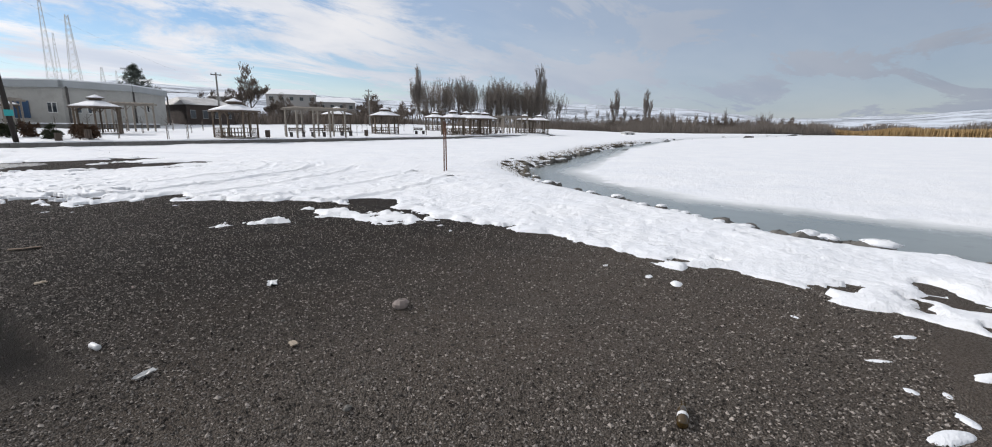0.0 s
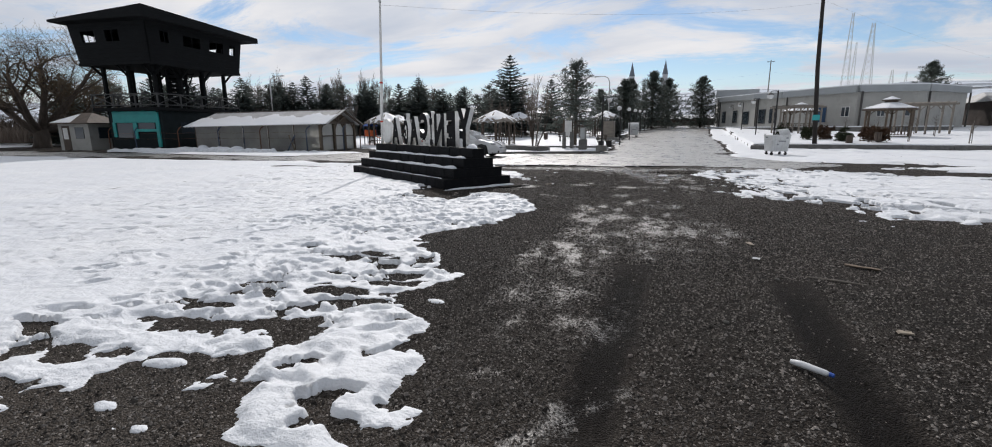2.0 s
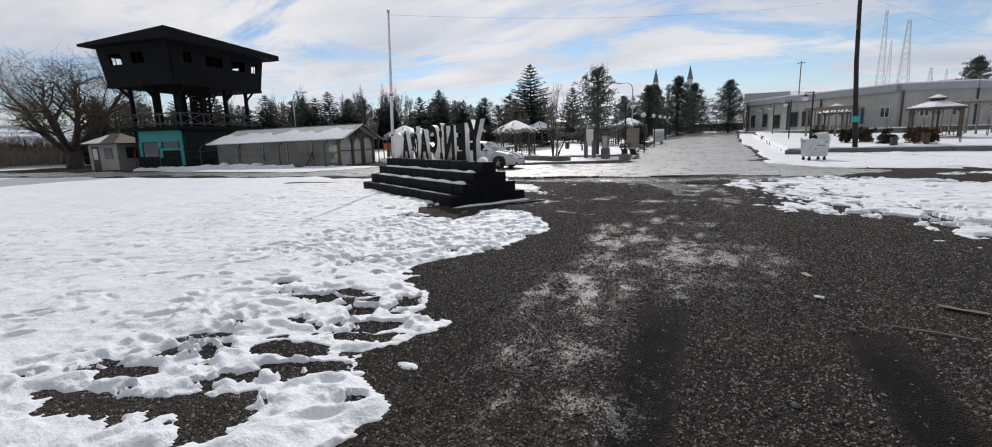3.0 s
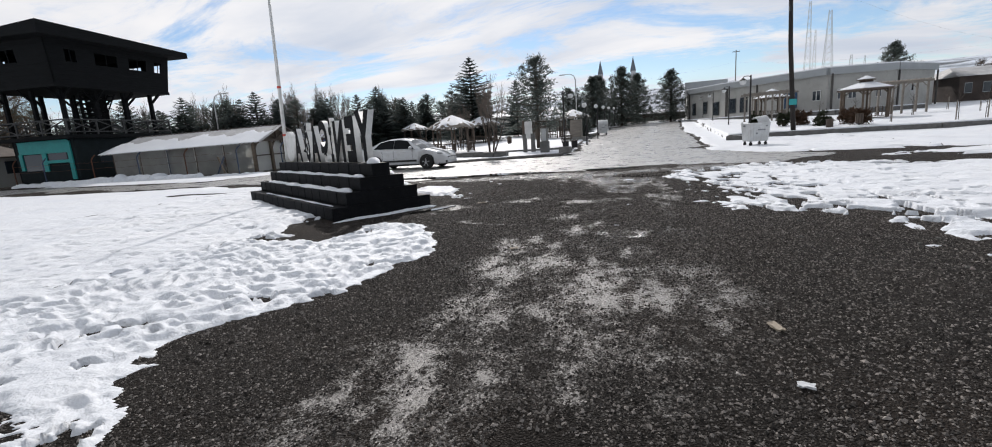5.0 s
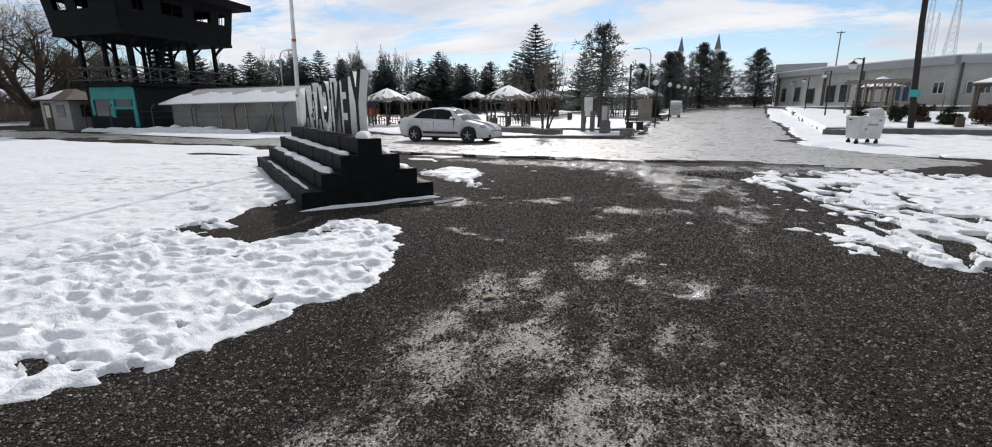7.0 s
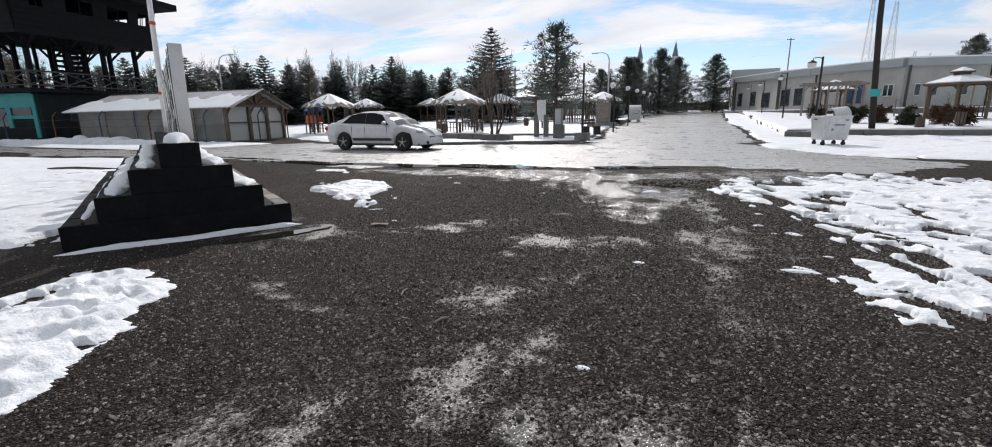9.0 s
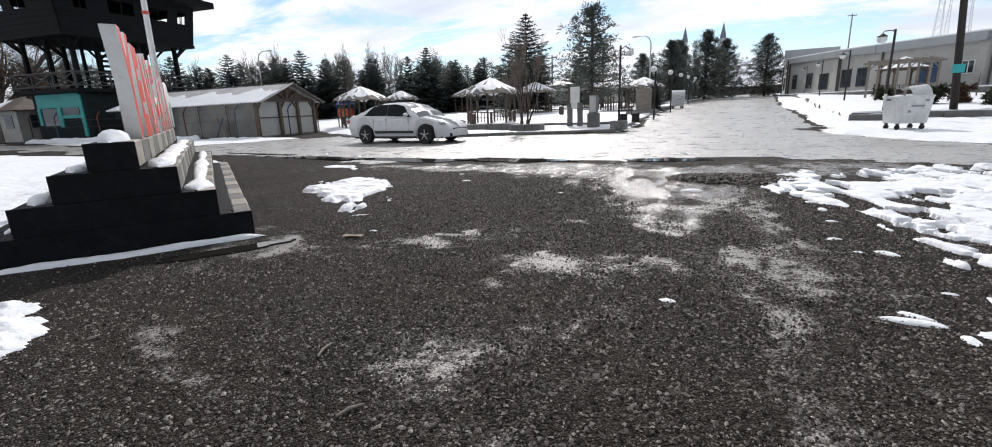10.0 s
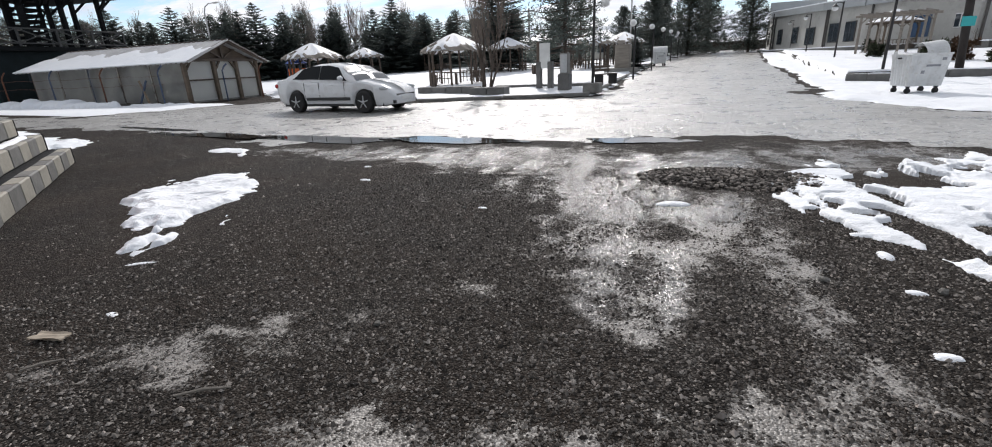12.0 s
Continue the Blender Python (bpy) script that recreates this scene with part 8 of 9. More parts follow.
for i in range(62):
    f = i / 61
    x, y = -66 + 32 * f + rng.uniform(-2, 4), 30 + 44 * f + rng.uniform(-2, 5)
    place(SPRUCE_C if i % 3 else PINE_C, x, y, rng.uniform(0.78, 1.15), rng.uniform(0, 360))
for x, y, s in ((-37, 71.8, 1.15), (-33, 74, 1.0), (-28.5, 72, 0.95), (-30, 66, 1.1)):
    place(PINE_C, x, y, s, x * 5)
for x, y, s in ((-17.0, 80.5, 0.66), (-13.3, 80.8, 0.80), (-10.3, 91.4, 1.0), (-13.6, 88.0, 0.86), (-2.6, 97, 0.92), (-8.5, 99, 0.92)):
    place(PINE_B, x, y, s, x * 11)
place(SPRUCE_B, -9.2, 52.5, 0.36, 10)
place(SPRUCE_B, -14.5, 75, 0.8, 90)
place(SPRUCE_C, -20.6, 66, 1.1, 90)
for x, y, s in ((-52.8, 58.5, 0.95), (-49.2, 62.3, 1.12), (-47.6, 66.5, 1.0), (-56, 48, 0.9), (-60, 40, 0.85), (-45, 55, 0.75), (-58, 54, 0.9), (-39, 66, 0.8), (-20.5, 56, 0.72), (-52, 50, 0.85), (-63, 36, 0.9), (-50, 66, 1.1), (-55, 62, 1.05), (-43, 70, 1.05), (-60, 50, 1.0)):
    place(BARE_A, x, y, s * 1.02, x * 13)
for i in range(9):
    f = rng.random()
    place(BARE_A, -68 + 34 * f + rng.uniform(-4, 2), 34 + 44 * f + rng.uniform(0, 6), rng.uniform(0.8, 1.15), rng.uniform(0, 360))
place(BARE_B, -10.6, 31.3, 1.0, 15)
place(BARE_B, -19, 45, 0.9, 150)
place(WILLOW, -57.5, 25.8, 0.9, 30, 0.92)
place(PINE_D, 34.6, 115.3, 1.05, 0, 1.15)
place(PINE_D, 22, 125, 0.6, 70)
for x, y, s in ((49, 99, 1.25), (43, 95, 0.7), (56, 104, 0.6), (78, 100, 0.8), (84, 104, 0.85), (70, 110, 0.7), (28, 88, 0.55), (90, 112, 0.9), (64, 98, 0.55), (40, 100, 0.62), (45, 106, 0.7), (54, 94, 0.58), (60, 108, 0.72), (66, 92, 0.5), (74, 94, 0.6), (80, 90, 0.55), (52, 112, 0.75), (88, 98, 0.62), (94, 104, 0.7), (37, 112, 0.7)):
    place(BARE_C, x, y, s, x * 17)

# the lakeside wood of poplars
place(POPLAR_B, 144.1, 91.3, 1.1, 0, 1.15)
place(POPLAR_B, 117.9, 123.2, 0.85, 70, 1.05)
place(POPLAR_B, 177, 77, 0.8, 30, 0.85)
place(POPLAR_B, 186, 68, 0.8, 200, 0.85)
for i in range(104):
    f = rng.random()
    d = rng.uniform(0, 16)
    x, y = 116 + 36 * f + d * 0.8, 124 - 40 * f + d * 0.9
    place((POPLAR_A, POPLAR_C, POPLAR_A)[i % 3], x, y, rng.uniform(0.85, 1.18) * (1 - 0.18 * abs(f - 0.45)), rng.uniform(0, 360))
for i in range(34):
    f = i / 33
    x, y = 150 + 50 * f + rng.uniform(-3, 8), 80 - 54 * f + rng.uniform(-3, 6)
    place(POPLAR_C, x, y, rng.uniform(0.42, 0.66), rng.uniform(0, 360))
for i in range(44):
    f = rng.random()
    place(BARE_C, 150 + 64 * f + rng.uniform(-4, 6), 70 - 50 * f + rng.uniform(-4, 6), rng.uniform(0.42, 0.68), rng.uniform(0, 360))
for i in range(16):
    place(BARE_C, 88 + i * 4 + rng.uniform(-2, 2), 128 - i * 2.2 + rng.uniform(-3, 3), rng.uniform(0.5, 0.75), rng.uniform(0, 360))


def blades(count, spot, size, seed, lean=0.25):
    """Many thin upright blades or twigs as triangles, in one mesh."""
    r = np.random.RandomState(seed)
    x, y, z, h = spot(r, count)
    a = r.uniform(0, 6.283, count)
    w = size * r.uniform(0.5, 1.5, count)
    lx, ly = r.normal(0, lean, count) * h, r.normal(0, lean, count) * h
    p0 = np.stack([x - np.cos(a) * w, y - np.sin(a) * w, z], -1)
    p1 = np.stack([x + np.cos(a) * w, y + np.sin(a) * w, z], -1)
    p2 = np.stack([x + lx, y + ly, z + h], -1)
    return np.stack([p0, p1, p2], 1).reshape(-1, 3), np.arange(count * 3).reshape(-1, 3)


def strip(line, width, hmin, hmax, base):
    """Random places along a broken plan line, with heights."""
    def spot(r, n):
        pts = np.array(line, float)
        seg = np.hypot(*(pts[1:] - pts[:-1]).T)
        at = r.uniform(0, seg.sum(), n)
        k = np.clip(np.searchsorted(np.cumsum(seg), at), 0, len(seg) - 1)
        s = (at - (np.cumsum(seg) - seg)[k]) / seg[k]
        p = pts[k] + (pts[k + 1] - pts[k]) * s[:, None]
        d = (pts[k + 1] - pts[k]) / seg[k][:, None]
        off = r.uniform(-width, width, n)
        clump = 0.55 + 0.9 * (vnoise(at, at * 0, width * 1.6, 3) + 0.5)
        return p[:, 0] - d[:, 1] * off, p[:, 1] + d[:, 0] * off, np.full(n, base), r.uniform(hmin, hmax, n) * clump
    return spot


def scatter_stuff(name, count, spot, size, seed, mat_, label, category, lean=0.25):
    v, f = blades(count, spot, size, seed, lean)
    solid(name, grid_mesh(name, v, f, mat_, False), None, label=label, category=category, kind="stuff")


scatter_stuff("reed_bed", 60000, strip([(231, 40), (234, 0), (238, -60), (243, -160)], 8, 2.3, 3.3, -0.4), 0.13, 1, REED, "tawny dry reeds along the far shore", "reeds", 0.06)
scatter_stuff("shore_scrub", 20000, strip([(112, 124), (132, 98), (150, 74), (172, 52), (200, 30), (206, 24)], 8, 1.6, 5.2, 0.3), 0.07, 2, SHRUB_BROWN, "brown leafless scrub along the lake shore", "scrub", 0.22)
scatter_stuff("shore_thicket", 9000, strip([(196, 36), (212, 24), (226, 16)], 9, 2.0, 6.0, -0.2), 0.08, 3, SHRUB_BROWN, "dense brown thicket by the reeds", "scrub", 0.3)
scatter_stuff("far_scrub", 9000, strip([(250, 20), (262, -40), (275, -130)], 9, 2.5, 6.0, 0.0), 0.2, 4, SHRUB_BROWN, "distant bare scrub behind the reeds", "scrub", 0.2)
scatter_stuff("belt_scrub", 22000, strip([(-74, 20), (-66, 38), (-54, 58), (-42, 74), (-24, 84)], 5, 1.0, 3.4, 0.4), 0.05, 5, TWIG, "dark tangled undergrowth of the shelter belt", "scrub", 0.25)
scatter_stuff("west_thicket", 16000, strip([(-110, -10), (-92, 14), (-78, 34), (-68, 44)], 7, 1.2, 4.0, 0.2), 0.07, 15, SHRUB_DARK, "dark brown thicket beyond the willow", "scrub", 0.45)
scatter_stuff("lake_grove", 15000, strip([(108, 96), (128, 82), (150, 62), (172, 46), (196, 32)], 6, 1.5, 4.5, -0.1), 0.05, 16, SHRUB_BROWN, "grey-brown leafless undergrowth along the shore", "scrub", 0.3)
scatter_stuff("park_scrub", 16000, strip([(36, 92), (60, 100), (84, 112), (112, 126)], 6, 1.5, 4.5, 1.2), 0.08, 6, TWIG, "dark leafless hedge behind the park", "hedge", 0.25)
scatter_stuff("bank_grass", 1500, strip([(13.6, 8.8), (17.2, 12.3), (22.6, 13.7), (36.6, 18.0), (56, 21.6)], 0.5, 0.10, 0.34, -0.12), 0.008, 7, GRASS_DULL, "dry grass tufts along the stony bank", "grass", 0.5)


def bush(m, mat_, label, seed, r0=0.55):
    r = random.Random(seed)
    t = thing("bush", m, label, "bush", "clipped bushes by the kerb")
    st = Geo()
    v, f = [], []
    for i in range(26):
        a, u = r.random() * 6.283, r.random()
        rad = r0 * r.uniform(0.45, 0.95)
        p = Vector((math.cos(a) * rad * math.sqrt(1 - (u - 0.4) ** 2), math.sin(a) * rad * math.sqrt(1 - (u - 0.4) ** 2), 0.12 + r0 * 1.5 * u))
        if i % 3 == 0:
            st.tube([(0, 0, -0.1), p * 0.5 + Vector((0, 0, 0.05)), p], [0.025, 0.015, 0.006], 4, False)
        for k in range(60):
            d = Vector((r.gauss(0, 1), r.gauss(0, 1), r.gauss(0.2, 0.8))).normalized()
            b = p + d * r.uniform(0.02, 0.17)
            sd = d.cross(Vector((r.random(), r.random(), 1))).normalized() * 0.04
            o = len(v)
            v += [b - sd, b + sd, b + d * r.uniform(0.08, 0.18)]
            f.append((o, o + 1, o + 2))
    part("stems", st, BARK, t)
    part("foliage", Geo().add(v, f), mat_, t)


for i, (x, y, mat_, lab, r0) in enumerate(((6.3, 44.2, BUSH_GREEN, "dark conical bush in the snow", 0.6), (7.4, 44.6, BUSH_RED, "rusty brown leafy bush", 0.65), (8.0, 41.6, BUSH_GREEN, "dark green bush on a short stump", 0.6), (9.5, 42.8, BUSH_RED, "rusty brown leafy bush", 0.6), (9.6, 40.4, BUSH_RED, "low reddish bush dusted with snow", 0.55), (5.4, 52, BUSH_GREEN, "small dark conical bush", 0.5), (6.5, 61, BUSH_GREEN, "small dark conical bush", 0.6))):
    bush(pose(x, y, gz(x, y)), mat_, lab, 40 + i, r0 * 0.88)
solid("tree_stump", Geo().tube([(0, 0, -0.1), (0, 0, 0.55)], [0.2, 0.17], 12), BARK, pose(7.85, 39.5, gz(7.85, 39.5)), label="short sawn tree stump by the kerb", category="stump")


def sapling(m):
    t = thing("sapling", m, "thin bare sapling tied to a stake in snow", "sapling", "young trees in the park")
    r = random.Random(2)
    part("stake", Geo().box(0.1, 0, 0.5, 0.05, 0.05, 1.1), WOOD_GREY, t)
    g = Geo().tube([(0, 0, -0.1), (0.02, 0, 0.8), (0, 0.03, 1.5)], [0.02, 0.015, 0.006], 5)
    stem = part("stem", g, BARK, t)
    for i in range(8):
        z = r.uniform(0.5, 1.35)
        a = r.random() * 6.28
        part("twig", Geo().tube([(0.01, 0, z), (0.3 * math.cos(a), 0.3 * math.sin(a), z + 0.3)], [0.009, 0.004], 4, False), BARK, stem)
    return t


sp0 = sapling(pose(15.2, 40.2, gz(15.2, 40.2) + 0.04))
for i in range(34):
    x, y = 11 + (i % 12) * 4.4 + rng.uniform(-1.5, 1.5), 39.6 + (i // 12) * 7 + rng.uniform(0, 4.5)
    if abs(x - 19.1) < 2.3 and y < 43.5 or abs(x - 26) < 4 and y < 42.5:
        continue
    copy_thing(sp0, scaled(x, y, rng.uniform(0.7, 1.1), rng.uniform(0, 360), dz=0.04))

# far villages on the slopes
g = Geo()
for i in range(90):
    a = math.radians(rng.choice((rng.uniform(8, 46), rng.uniform(62, 110), rng.uniform(-16, 4))))
    d = rng.uniform(420, 760) if a < 0.9 else rng.uniform(1100, 1500)
    x, y = d * math.sin(a), d * math.cos(a)
    k = (hv[:, 0] - x) ** 2 + (hv[:, 1] - y) ** 2
    z = float(hv[k.argmin(), 2])
    g.box(x, y, z - 1, rng.uniform(8, 14), rng.uniform(8, 12), rng.uniform(5, 8), rng.random(), 0.2)
solid("far_village", g, FAR_WALL, None, label="scattered pale houses on the distant slopes", category="houses", kind="stuff")

# ---- stones along the shore ----
shore = LAKE[1:10]
for i in range(110):
    k = rng.randrange(len(shore) - 1) if i > 60 else rng.choice((1, 2, 3, 4, 5, 5))
    s = rng.random()
    x = shore[k][0] + (shore[k + 1][0] - shore[k][0]) * s - rng.uniform(0.0, 0.9)
    y = shore[k][1] + (shore[k + 1][1] - shore[k][1]) * s + (rng.uniform(0.0, 0.6) if k > 3 else 0)
    q = rng.uniform(0.10, 0.26) * (1.6 if k > 4 else 1.0)
    z = gz(x, y)
    t = solid("shore_rock", Geo().blob((0, 0, 0), (q, q * 0.8, q * 0.55), rng, 8, 5, 0.22), ROCK, pose(x, y, max(z, -0.36) + q * 0.15, 0, 0, rng.uniform(0, 360)), label="dark wet rock half buried on the lake shore", category="rock", group="rocks along the shore")
    if rng.random() < 0.6:
        part("snow_crust", Geo().blob((0.02, 0.01, q * 0.40), (q * 0.72, q * 0.58, q * 0.20), rng, 11, 5, 0.2), SNOW_CAP, t, "cap of snow", smooth=True)
for x, y, q in ((9.35, 0.45, 0.26), (9.3, -0.12, 0.30), (9.35, -0.9, 0.22), (9.05, 0.75, 0.24), (11.3, 3.7, 0.2), (10.9, 3.3, 0.16)):
    z = gz(x, y)
    t = solid("shore_rock", Geo().blob((0, 0, 0), (q, q * 0.7, q * 0.5), rng, 9, 6, 0.18), ROCK, pose(x, y, max(z, -0.3) + q * 0.25, 0, 0, rng.uniform(0, 360)), label="dark flat rock under snow at the ice edge", category="rock", group="rocks along the shore")
    part("snow_crust", Geo().blob((0.05, 0, q * 0.36), (q * 0.85, q * 0.58, q * 0.2), rng, 12, 5, 0.16), SNOW_CAP, t, "thick cap of snow", smooth=True)


# ---- small snow lumps and litter on the gravel ----
def lump(x, y, a, b, h, rz):
    g = Geo()
    n, rings = 18, 5
    v = []
    rad = [1 + 0.28 * noise.noise((math.cos(2 * math.pi * i / n) * 1.4 + x, math.sin(2 * math.pi * i / n) * 1.4 + y, 3)) for i in range(n)]
    for j in range(rings + 1):
        th = math.pi / 2 * j / rings
        for i in range(n):
            al = 2 * math.pi * i / n
            v.append((a * rad[i] * math.cos(th) * math.cos(al), b * rad[i] * math.cos(th) * math.sin(al), h * math.sin(th) - 0.01))
    f = [(j * n + i, j * n + (i + 1) % n, (j + 1) * n + (i + 1) % n, (j + 1) * n + i) for j in range(rings) for i in range(n)]
    solid("snow_lump", g.add(v, f), SNOW_CAP, pose(x, y, gz(x, y), 0, 0, rz), label="small melting lump of snow on gravel", category="snow", group="snow lumps on the gravel", smooth=True)


for x, y, a, b, rz in ((5.33, 1.55, 0.10, 0.06, 20), (5.4, 1.86, 0.08, 0.04, 0), (4.18, -0.2, 0.05, 0.035, 50), (4.25, -0.37, 0.05, 0.03, 10), (4.55, -0.05, 0.11, 0.03, 120), (5.17, -0.22, 0.10, 0.04, 130),
                       (3.98, -0.42, 0.09, 0.04, 30), (3.72, -0.33, 0.16, 0.06, 140), (4.7, -0.62, 0.13, 0.06, 140), (5.5, 2.4, 0.06, 0.03, 0), (5.1, 0.5, 0.05, 0.03, 60), (5.9, 5.4, 0.07, 0.04, 0), (5.7, 5.0, 0.08, 0.03, 40),
                       (0.26, 14.63, 0.11, 0.04, 150), (0.42, 14.4, 0.07, 0.04, 100), (0.5, 15.1, 0.06, 0.03, 0), (0.15, 15.9, 0.05, 0.03, 0), (-2.15, 5.65, 0.10, 0.05, 0), (-2.4, 5.4, 0.07, 0.05, 40), (-3.2, 3.95, 0.16, 0.07, 20),
                       (-2.95, 4.25, 0.13, 0.06, 60), (-3.0, 3.5, 0.09, 0.05, 0), (-3.6, 3.2, 0.14, 0.07, 20), (-2.6, 3.45, 0.06, 0.04, 0), (-4.0, 14.9, 0.06, 0.03, 0), (-4.7, 15.4, 0.13, 0.03, 40), (-3.0, 17.5, 0.07, 0.03, 0), (-1.4, 18.2, 0.16, 0.07, 20),
                       (-3.1, 10.3, 0.10, 0.05, 30), (-0.95, 12.4, 0.05, 0.03, 0), (-0.98, 14.3, 0.06, 0.035, 0), (2.3, 11.5, 0.08, 0.04, 0), (2.6, 11.2, 0.06, 0.03, 60), (4.0, 10.6, 0.07, 0.04, 0), (0.33, 15.92, 0.10, 0.05, 140), (0.02, 16.27, 0.07, 0.04, 20), (-0.04, 17.86, 0.12, 0.05, 10), (0.01, 17.47, 0.09, 0.05, 100), (0.05, 16.93, 0.06, 0.04, 0), (0.23, 14.54, 0.16, 0.05, 0), (-4.9, 18.0, 0.09, 0.04, 0), (-5.4, 18.6, 0.06, 0.04, 0)):
    lump(x, y, a, b, min(a, b) * 0.55, rz)


def at_ground(x, y, dz=0.0, rz=0.0, rx=0.0):
    return pose(x, y, gz(x, y) + dz, rx, 0, rz)


t = thing("plastic_bottle", at_ground(0.66, 5.49, 0.03, -28), "crushed white plastic tube with a blue cap", "litter")
part("tube", Geo().tube([(-0.11, 0, 0), (-0.05, 0, 0.003), (0.04, 0, 0), (0.09, 0, 0), (0.105, 0, 0)], [0.014, 0.022, 0.02, 0.018, 0.010], 12), PLASTIC_WHITE, t, smooth=True)
part("cap", Geo().tube([(0.105, 0, 0), (0.13, 0, 0)], 0.013, 10), PLASTIC_BLUE, t, "blue cap")
t = thing("drink_can", at_ground(1.31, 4.31, 0.022, 100) @ Matrix.Diagonal((0.8, 0.7, 0.7, 1)), "dented silver drink can lying on gravel", "litter")
part("body", Geo().tube([(-0.06, 0, 0), (-0.052, 0, 0), (0.0, 0, 0.002), (0.052, 0, 0), (0.06, 0, 0)], [0.026, 0.032, 0.029, 0.032, 0.026], 14), PLASTIC_WHITE, t, smooth=True)
part("lid", Geo().tube([(0.06, 0, 0), (0.064, 0, 0)], 0.025, 14), STEEL, t)
t = thing("glass_bottle", at_ground(3.02, 0.82, 0.03, 15), "brown glass bottle with a white label on gravel", "litter")
part("glass", Geo().tube([(-0.11, 0, 0), (-0.1, 0, 0), (0.03, 0, 0), (0.07, 0, 0), (0.12, 0, 0)], [0.02, 0.03, 0.03, 0.013, 0.013], 14), BOTTLE_BROWN, t, smooth=True)
part("label", Geo().tube([(-0.045, 0, 0), (-0.015, 0, 0)], 0.0306, 14, False), PLASTIC_WHITE, t, "torn white label")


def scrap(name, x, y, a, b, mat_, label, rz, seed):
    r = random.Random(seed)
    g = Geo()
    n = 5
    v = []
    for top in (0.010, 0.0):
        for i in range(n):
            for j in range(n):
                v.append((a * (i / (n - 1) - 0.5) * r.uniform(0.85, 1.1), b * (j / (n - 1) - 0.5) * r.uniform(0.8, 1.1), 0.012 + top + 0.5 * min(a, b) * 0.35 * noise.noise((i * 0.8 + seed, j * 0.8, 1))))
    f = []
    for k, o in ((0, 0), (1, n * n)):
        for i in range(n - 1):
            for j in range(n - 1):
                q = (o + i * n + j, o + (i + 1) * n + j, o + (i + 1) * n + j + 1, o + i * n + j + 1)
                f.append(q if k == 0 else q[::-1])
    solid(name, g.add(v, f), mat_, at_ground(x, y, 0.004, rz), label=label, category="litter", group="litter on the gravel")


scrap("crumpled_wrapper", 1.39, 3.6, 0.13, 0.05, STEEL, "crumpled silver foil wrapper", 20, 1)
scrap("crumpled_wrapper", 2.79, 4.70, 0.14, 0.09, PLASTIC_WHITE, "crumpled white plastic wrapper", 60, 2)
scrap("cardboard_scrap", 1.38, 6.37, 0.09, 0.06, CARDBOARD, "small sodden piece of cardboard", 0, 3)
scrap("cardboard_scrap", 0.53, 8.97, 0.06, 0.15, CARDBOARD, "small sodden piece of cardboard", 20, 4)
scrap("cardboard_scrap", 1.55, 8.28, 0.32, 0.07, WOOD, "broken strip of old board", 160, 5)
scrap("cardboard_scrap", -4.0, 14.62, 0.20, 0.07, CARDBOARD, "sodden strip of cardboard", 20, 6)
scrap("crumpled_wrapper", -1.99, 10.9, 0.10, 0.07, CARDBOARD, "small crumpled brown paper scrap", 50, 7)
scrap("crumpled_wrapper", 0.55, 8.2, 0.05, 0.08, PLASTIC_WHITE, "torn white paper scrap", 80, 8)
scrap("cardboard_scrap", 2.2, 3.3, 0.08, 0.05, CARDBOARD, "small sodden piece of cardboard", 80, 9)
for x, y, ln, rz in ((-2.79, 14.69, 0.22, 40), (-3.73, 14.48, 0.16, 60), (-1.9, 12.6, 0.12, 70), (-2.4, 12.9, 0.14, 110), (1.2, 7.6, 0.5, 170), (3.0, 10.0, 0.3, 30)):
    solid("stick", Geo().tube([(-ln / 2, 0, 0.012), (0, 0.006, 0.018), (ln / 2, 0, 0.012)], [0.006, 0.008, 0.005], 6), WOOD_GREY, at_ground(x, y, 0.0, rz), label="broken weathered stick lying on gravel", category="stick", group="sticks on the gravel")
solid("loose_stone", Geo().blob((0, 0, 0.02), (0.075, 0.06, 0.05), random.Random(4), 8, 5, 0.2), ROCK_PINK, at_ground(3.18, 3.26, 0.01), label="fist-sized pinkish stone on gravel", category="stone")
rng = random.Random(91)
for i in range(60):
    x, y = rng.uniform(-4.0, 6.0), rng.uniform(2.2, 18)
    if float(snowness(np.array([x]), np.array([y]))[0]) > -0.2:
        continue
    q = rng.uniform(0.018, 0.034)
    solid("loose_stone", Geo().blob((0, 0, 0), (q, q * 0.8, q * 0.65), rng, 7, 4, 0.25), ROCK_PINK if i % 5 == 0 else ROCK, at_ground(x, y, q * 0.3, rng.uniform(0, 360)), label="loose angular stone on gravel", category="stone", group="loose stones on the gravel")


# ---- melt-water puddles ----
def puddle(x, y, a, b, rz, seed):
    n = 40
    ring = []
    for i in range(n):
        al = 2 * math.pi * i / n
        q = 1 + 0.45 * noise.noise((math.cos(al) * 1.7 + seed, math.sin(al) * 1.7, seed)) + 0.2 * noise.noise((math.cos(al) * 5, math.sin(al) * 5 + seed, 1))
        ring.append((a * q * math.cos(al), b * q * math.sin(al)))
    solid("water_puddle", Geo().prism(ring, -0.05, 0.0), WATER, pose(x, y, gz(x, y) + 0.016, 0, 0, rz), label="shallow melt-water puddle on the road edge", category="water", kind="structure")


for i, (x, y, a, b, rz) in enumerate(((-11.6, 20.25, 2.4, 0.26, 2), (-8.2, 20.5, 1.8, 0.34, 3), (-5.6, 20.9, 1.4, 0.32, 6), (-2.4, 21.6, 0.8, 0.26, 10), (-4.72, 13.75, 0.55, 0.10, 62), (-14.5, 20.6, 1.6, 0.15, 0))):
    puddle(x, y, a, b, rz, i * 3.3)
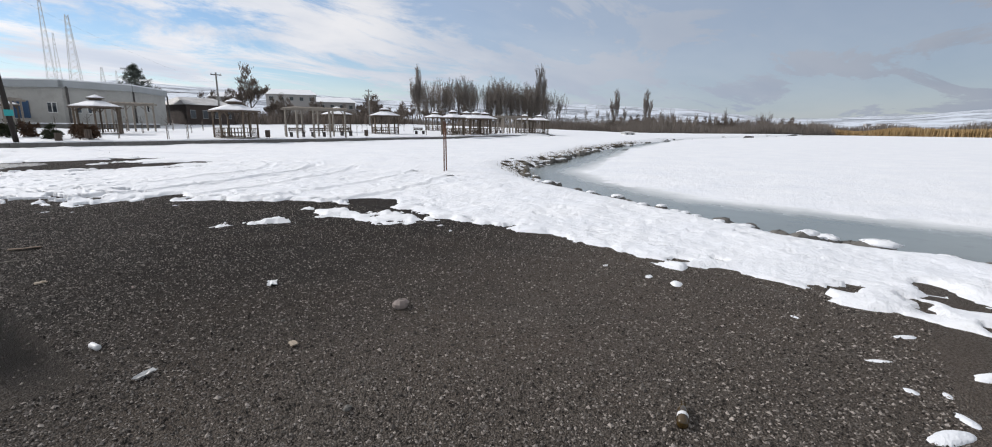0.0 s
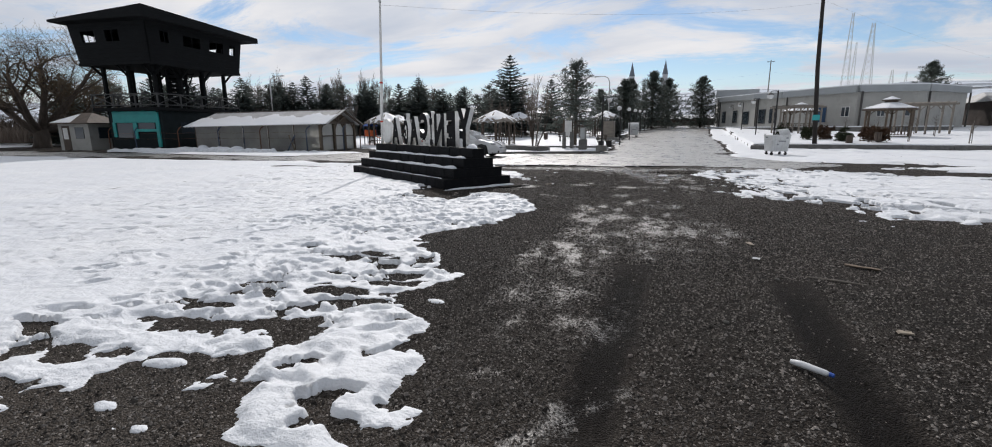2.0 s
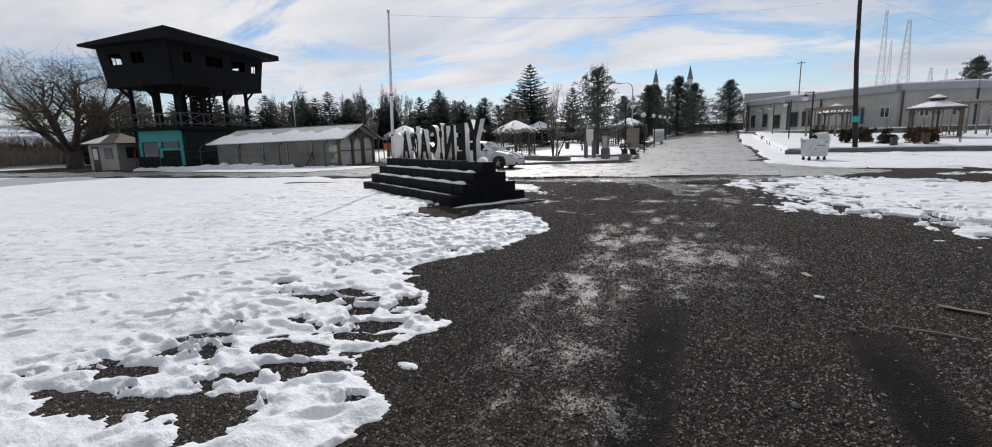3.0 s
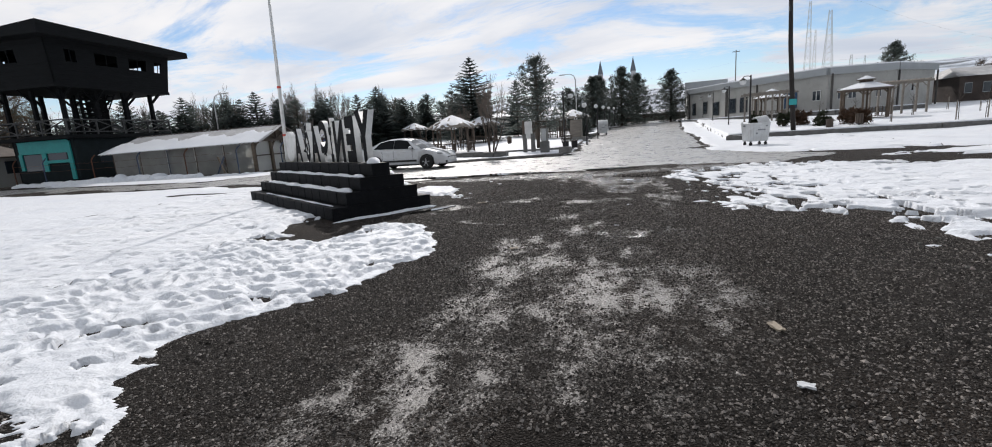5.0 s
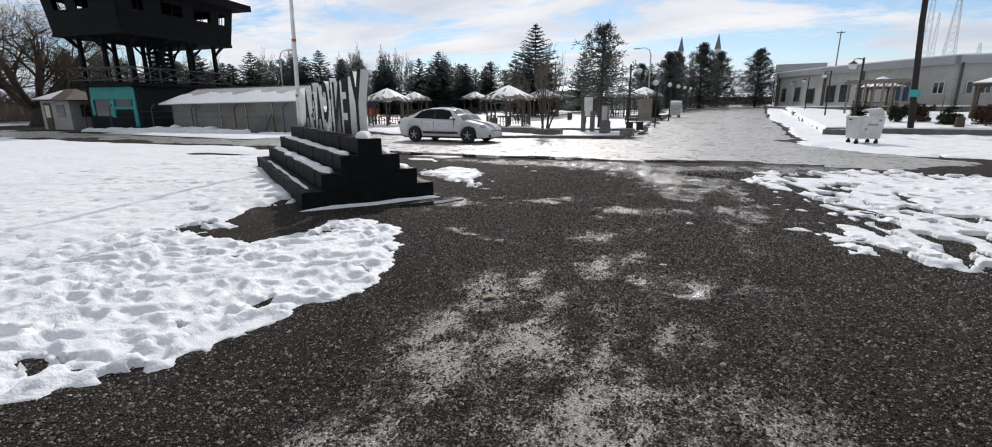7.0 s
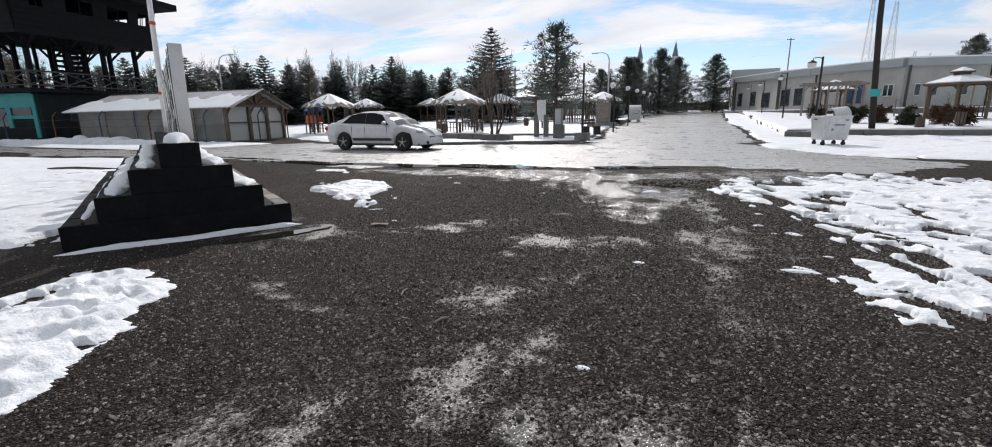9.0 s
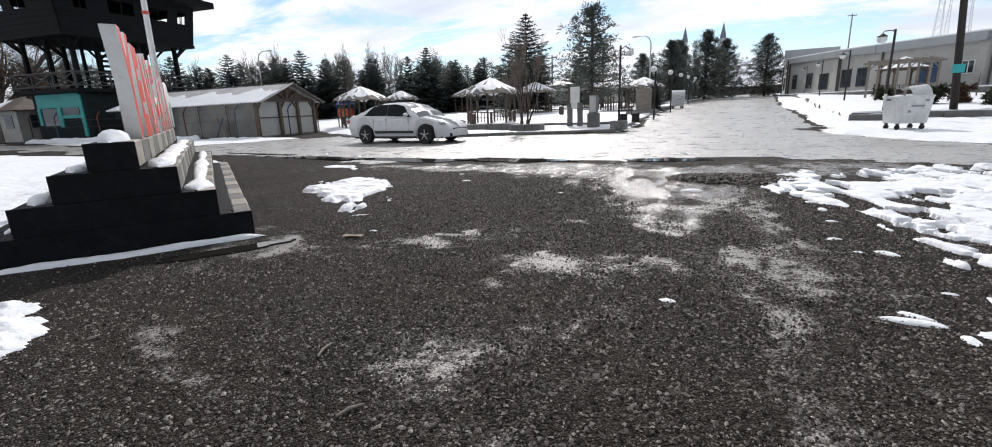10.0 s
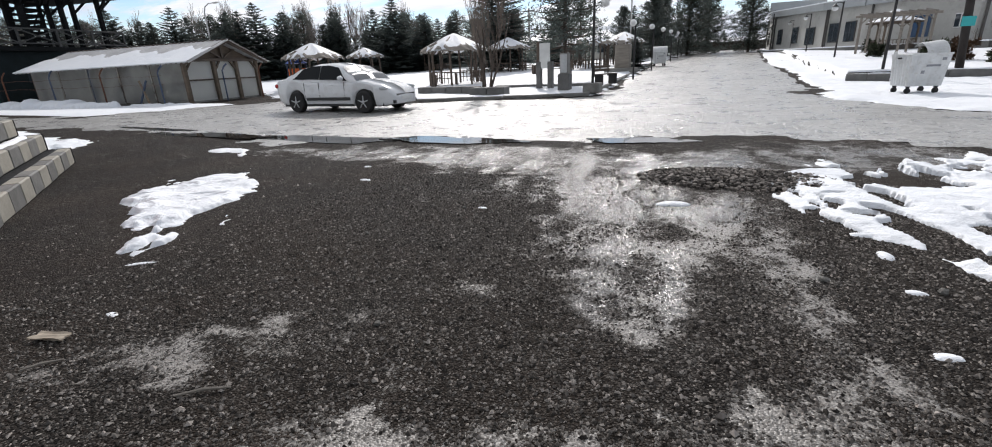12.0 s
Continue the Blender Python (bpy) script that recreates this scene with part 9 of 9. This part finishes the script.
# a heap of fresh dark stone in a pothole
heap = Geo()
hr = random.Random(6)
for i in range(1300):
    al, q = hr.random() * 6.283, hr.random() ** 0.6
    s_ = hr.uniform(0.012, 0.03)
    heap.blob((1.0 * q * math.cos(al), 0.5 * q * math.sin(al), 0.05 * (1 - q * q)), (s_, s_ * 0.8, s_ * 0.7), hr, 5, 3, 0.3)
solid("stone_heap", heap, CHIPS, pose(-0.95, 19.35, gz(-0.95, 19.35) + 0.01, 0, 0, 8), label="low heap of fresh dark crushed stone", category="gravel", kind="stuff")


# ---- crushed stone lying on the lot ----
def chips(count, seed):
    r = np.random.RandomState(seed)
    # denser where the walk passes
    y = r.uniform(-0.4, 19.5, count)
    x = np.where(r.rand(count) < 0.55, r.normal(-0.7, 2.0, count), r.uniform(-4.8, 6.3, count)) + 2.2 * np.clip(1 - y / 3, 0, 1)
    keep = snowness(x, y) < 0.02
    groove = np.minimum(np.abs(x + 0.055 * y + 0.262), np.abs(x + 0.055 * y - 1.185))
    keep &= ~((groove < 0.20) & (y > 3.8) & (y < 7.5) & (r.rand(count) < 0.95))
    mud = np.maximum(smears(x, y, WET_MUD, 311), np.maximum(0.70 * smears(x, y, LANE_MUD, 301), smears(x, y, APRON_MUD, 305)))
    keep &= r.rand(count) > 0.15 + 0.75 * smooth(mud + 0.5 * fbm(x, y, 0.3, 3, 101), 0.3, 0.7)
    x, y = x[keep], y[keep]
    n = len(x)
    s = 0.0038 + 0.0065 * r.rand(n) ** 1.8 + np.where(r.rand(n) < 0.03, 0.006, 0.0)
    z = ground_z(x, y) + s * 0.20
    base = np.array([(1, 0, 0), (0, 1, 0), (-1, 0, 0), (0, -1, 0), (0, 0, 1)], float)
    a = r.uniform(0, 6.283, n)
    ca, sa = np.cos(a), np.sin(a)
    j = base[None] * (1 + r.uniform(-0.35, 0.35, (n, 5, 3))) + r.uniform(-0.25, 0.25, (n, 5, 3))
    j = j * (s[:, None, None] * np.array([1.25, 0.95, 0.95]))
    v = np.stack([j[..., 0] * ca[:, None] - j[..., 1] * sa[:, None] + x[:, None], j[..., 0] * sa[:, None] + j[..., 1] * ca[:, None] + y[:, None], j[..., 2] + z[:, None]], -1)
    f = np.array([(0, 1, 4), (1, 2, 4), (2, 3, 4), (3, 0, 4)])
    return v.reshape(-1, 3), (f[None] + 5 * np.arange(n)[:, None, None]).reshape(-1, 3)


cv, cf = chips(520000, 3)
solid("crushed_stone", grid_mesh("crushed_stone", cv, cf, CHIPS, False), None, label="loose dark crushed stone over the lot", category="gravel", kind="stuff")
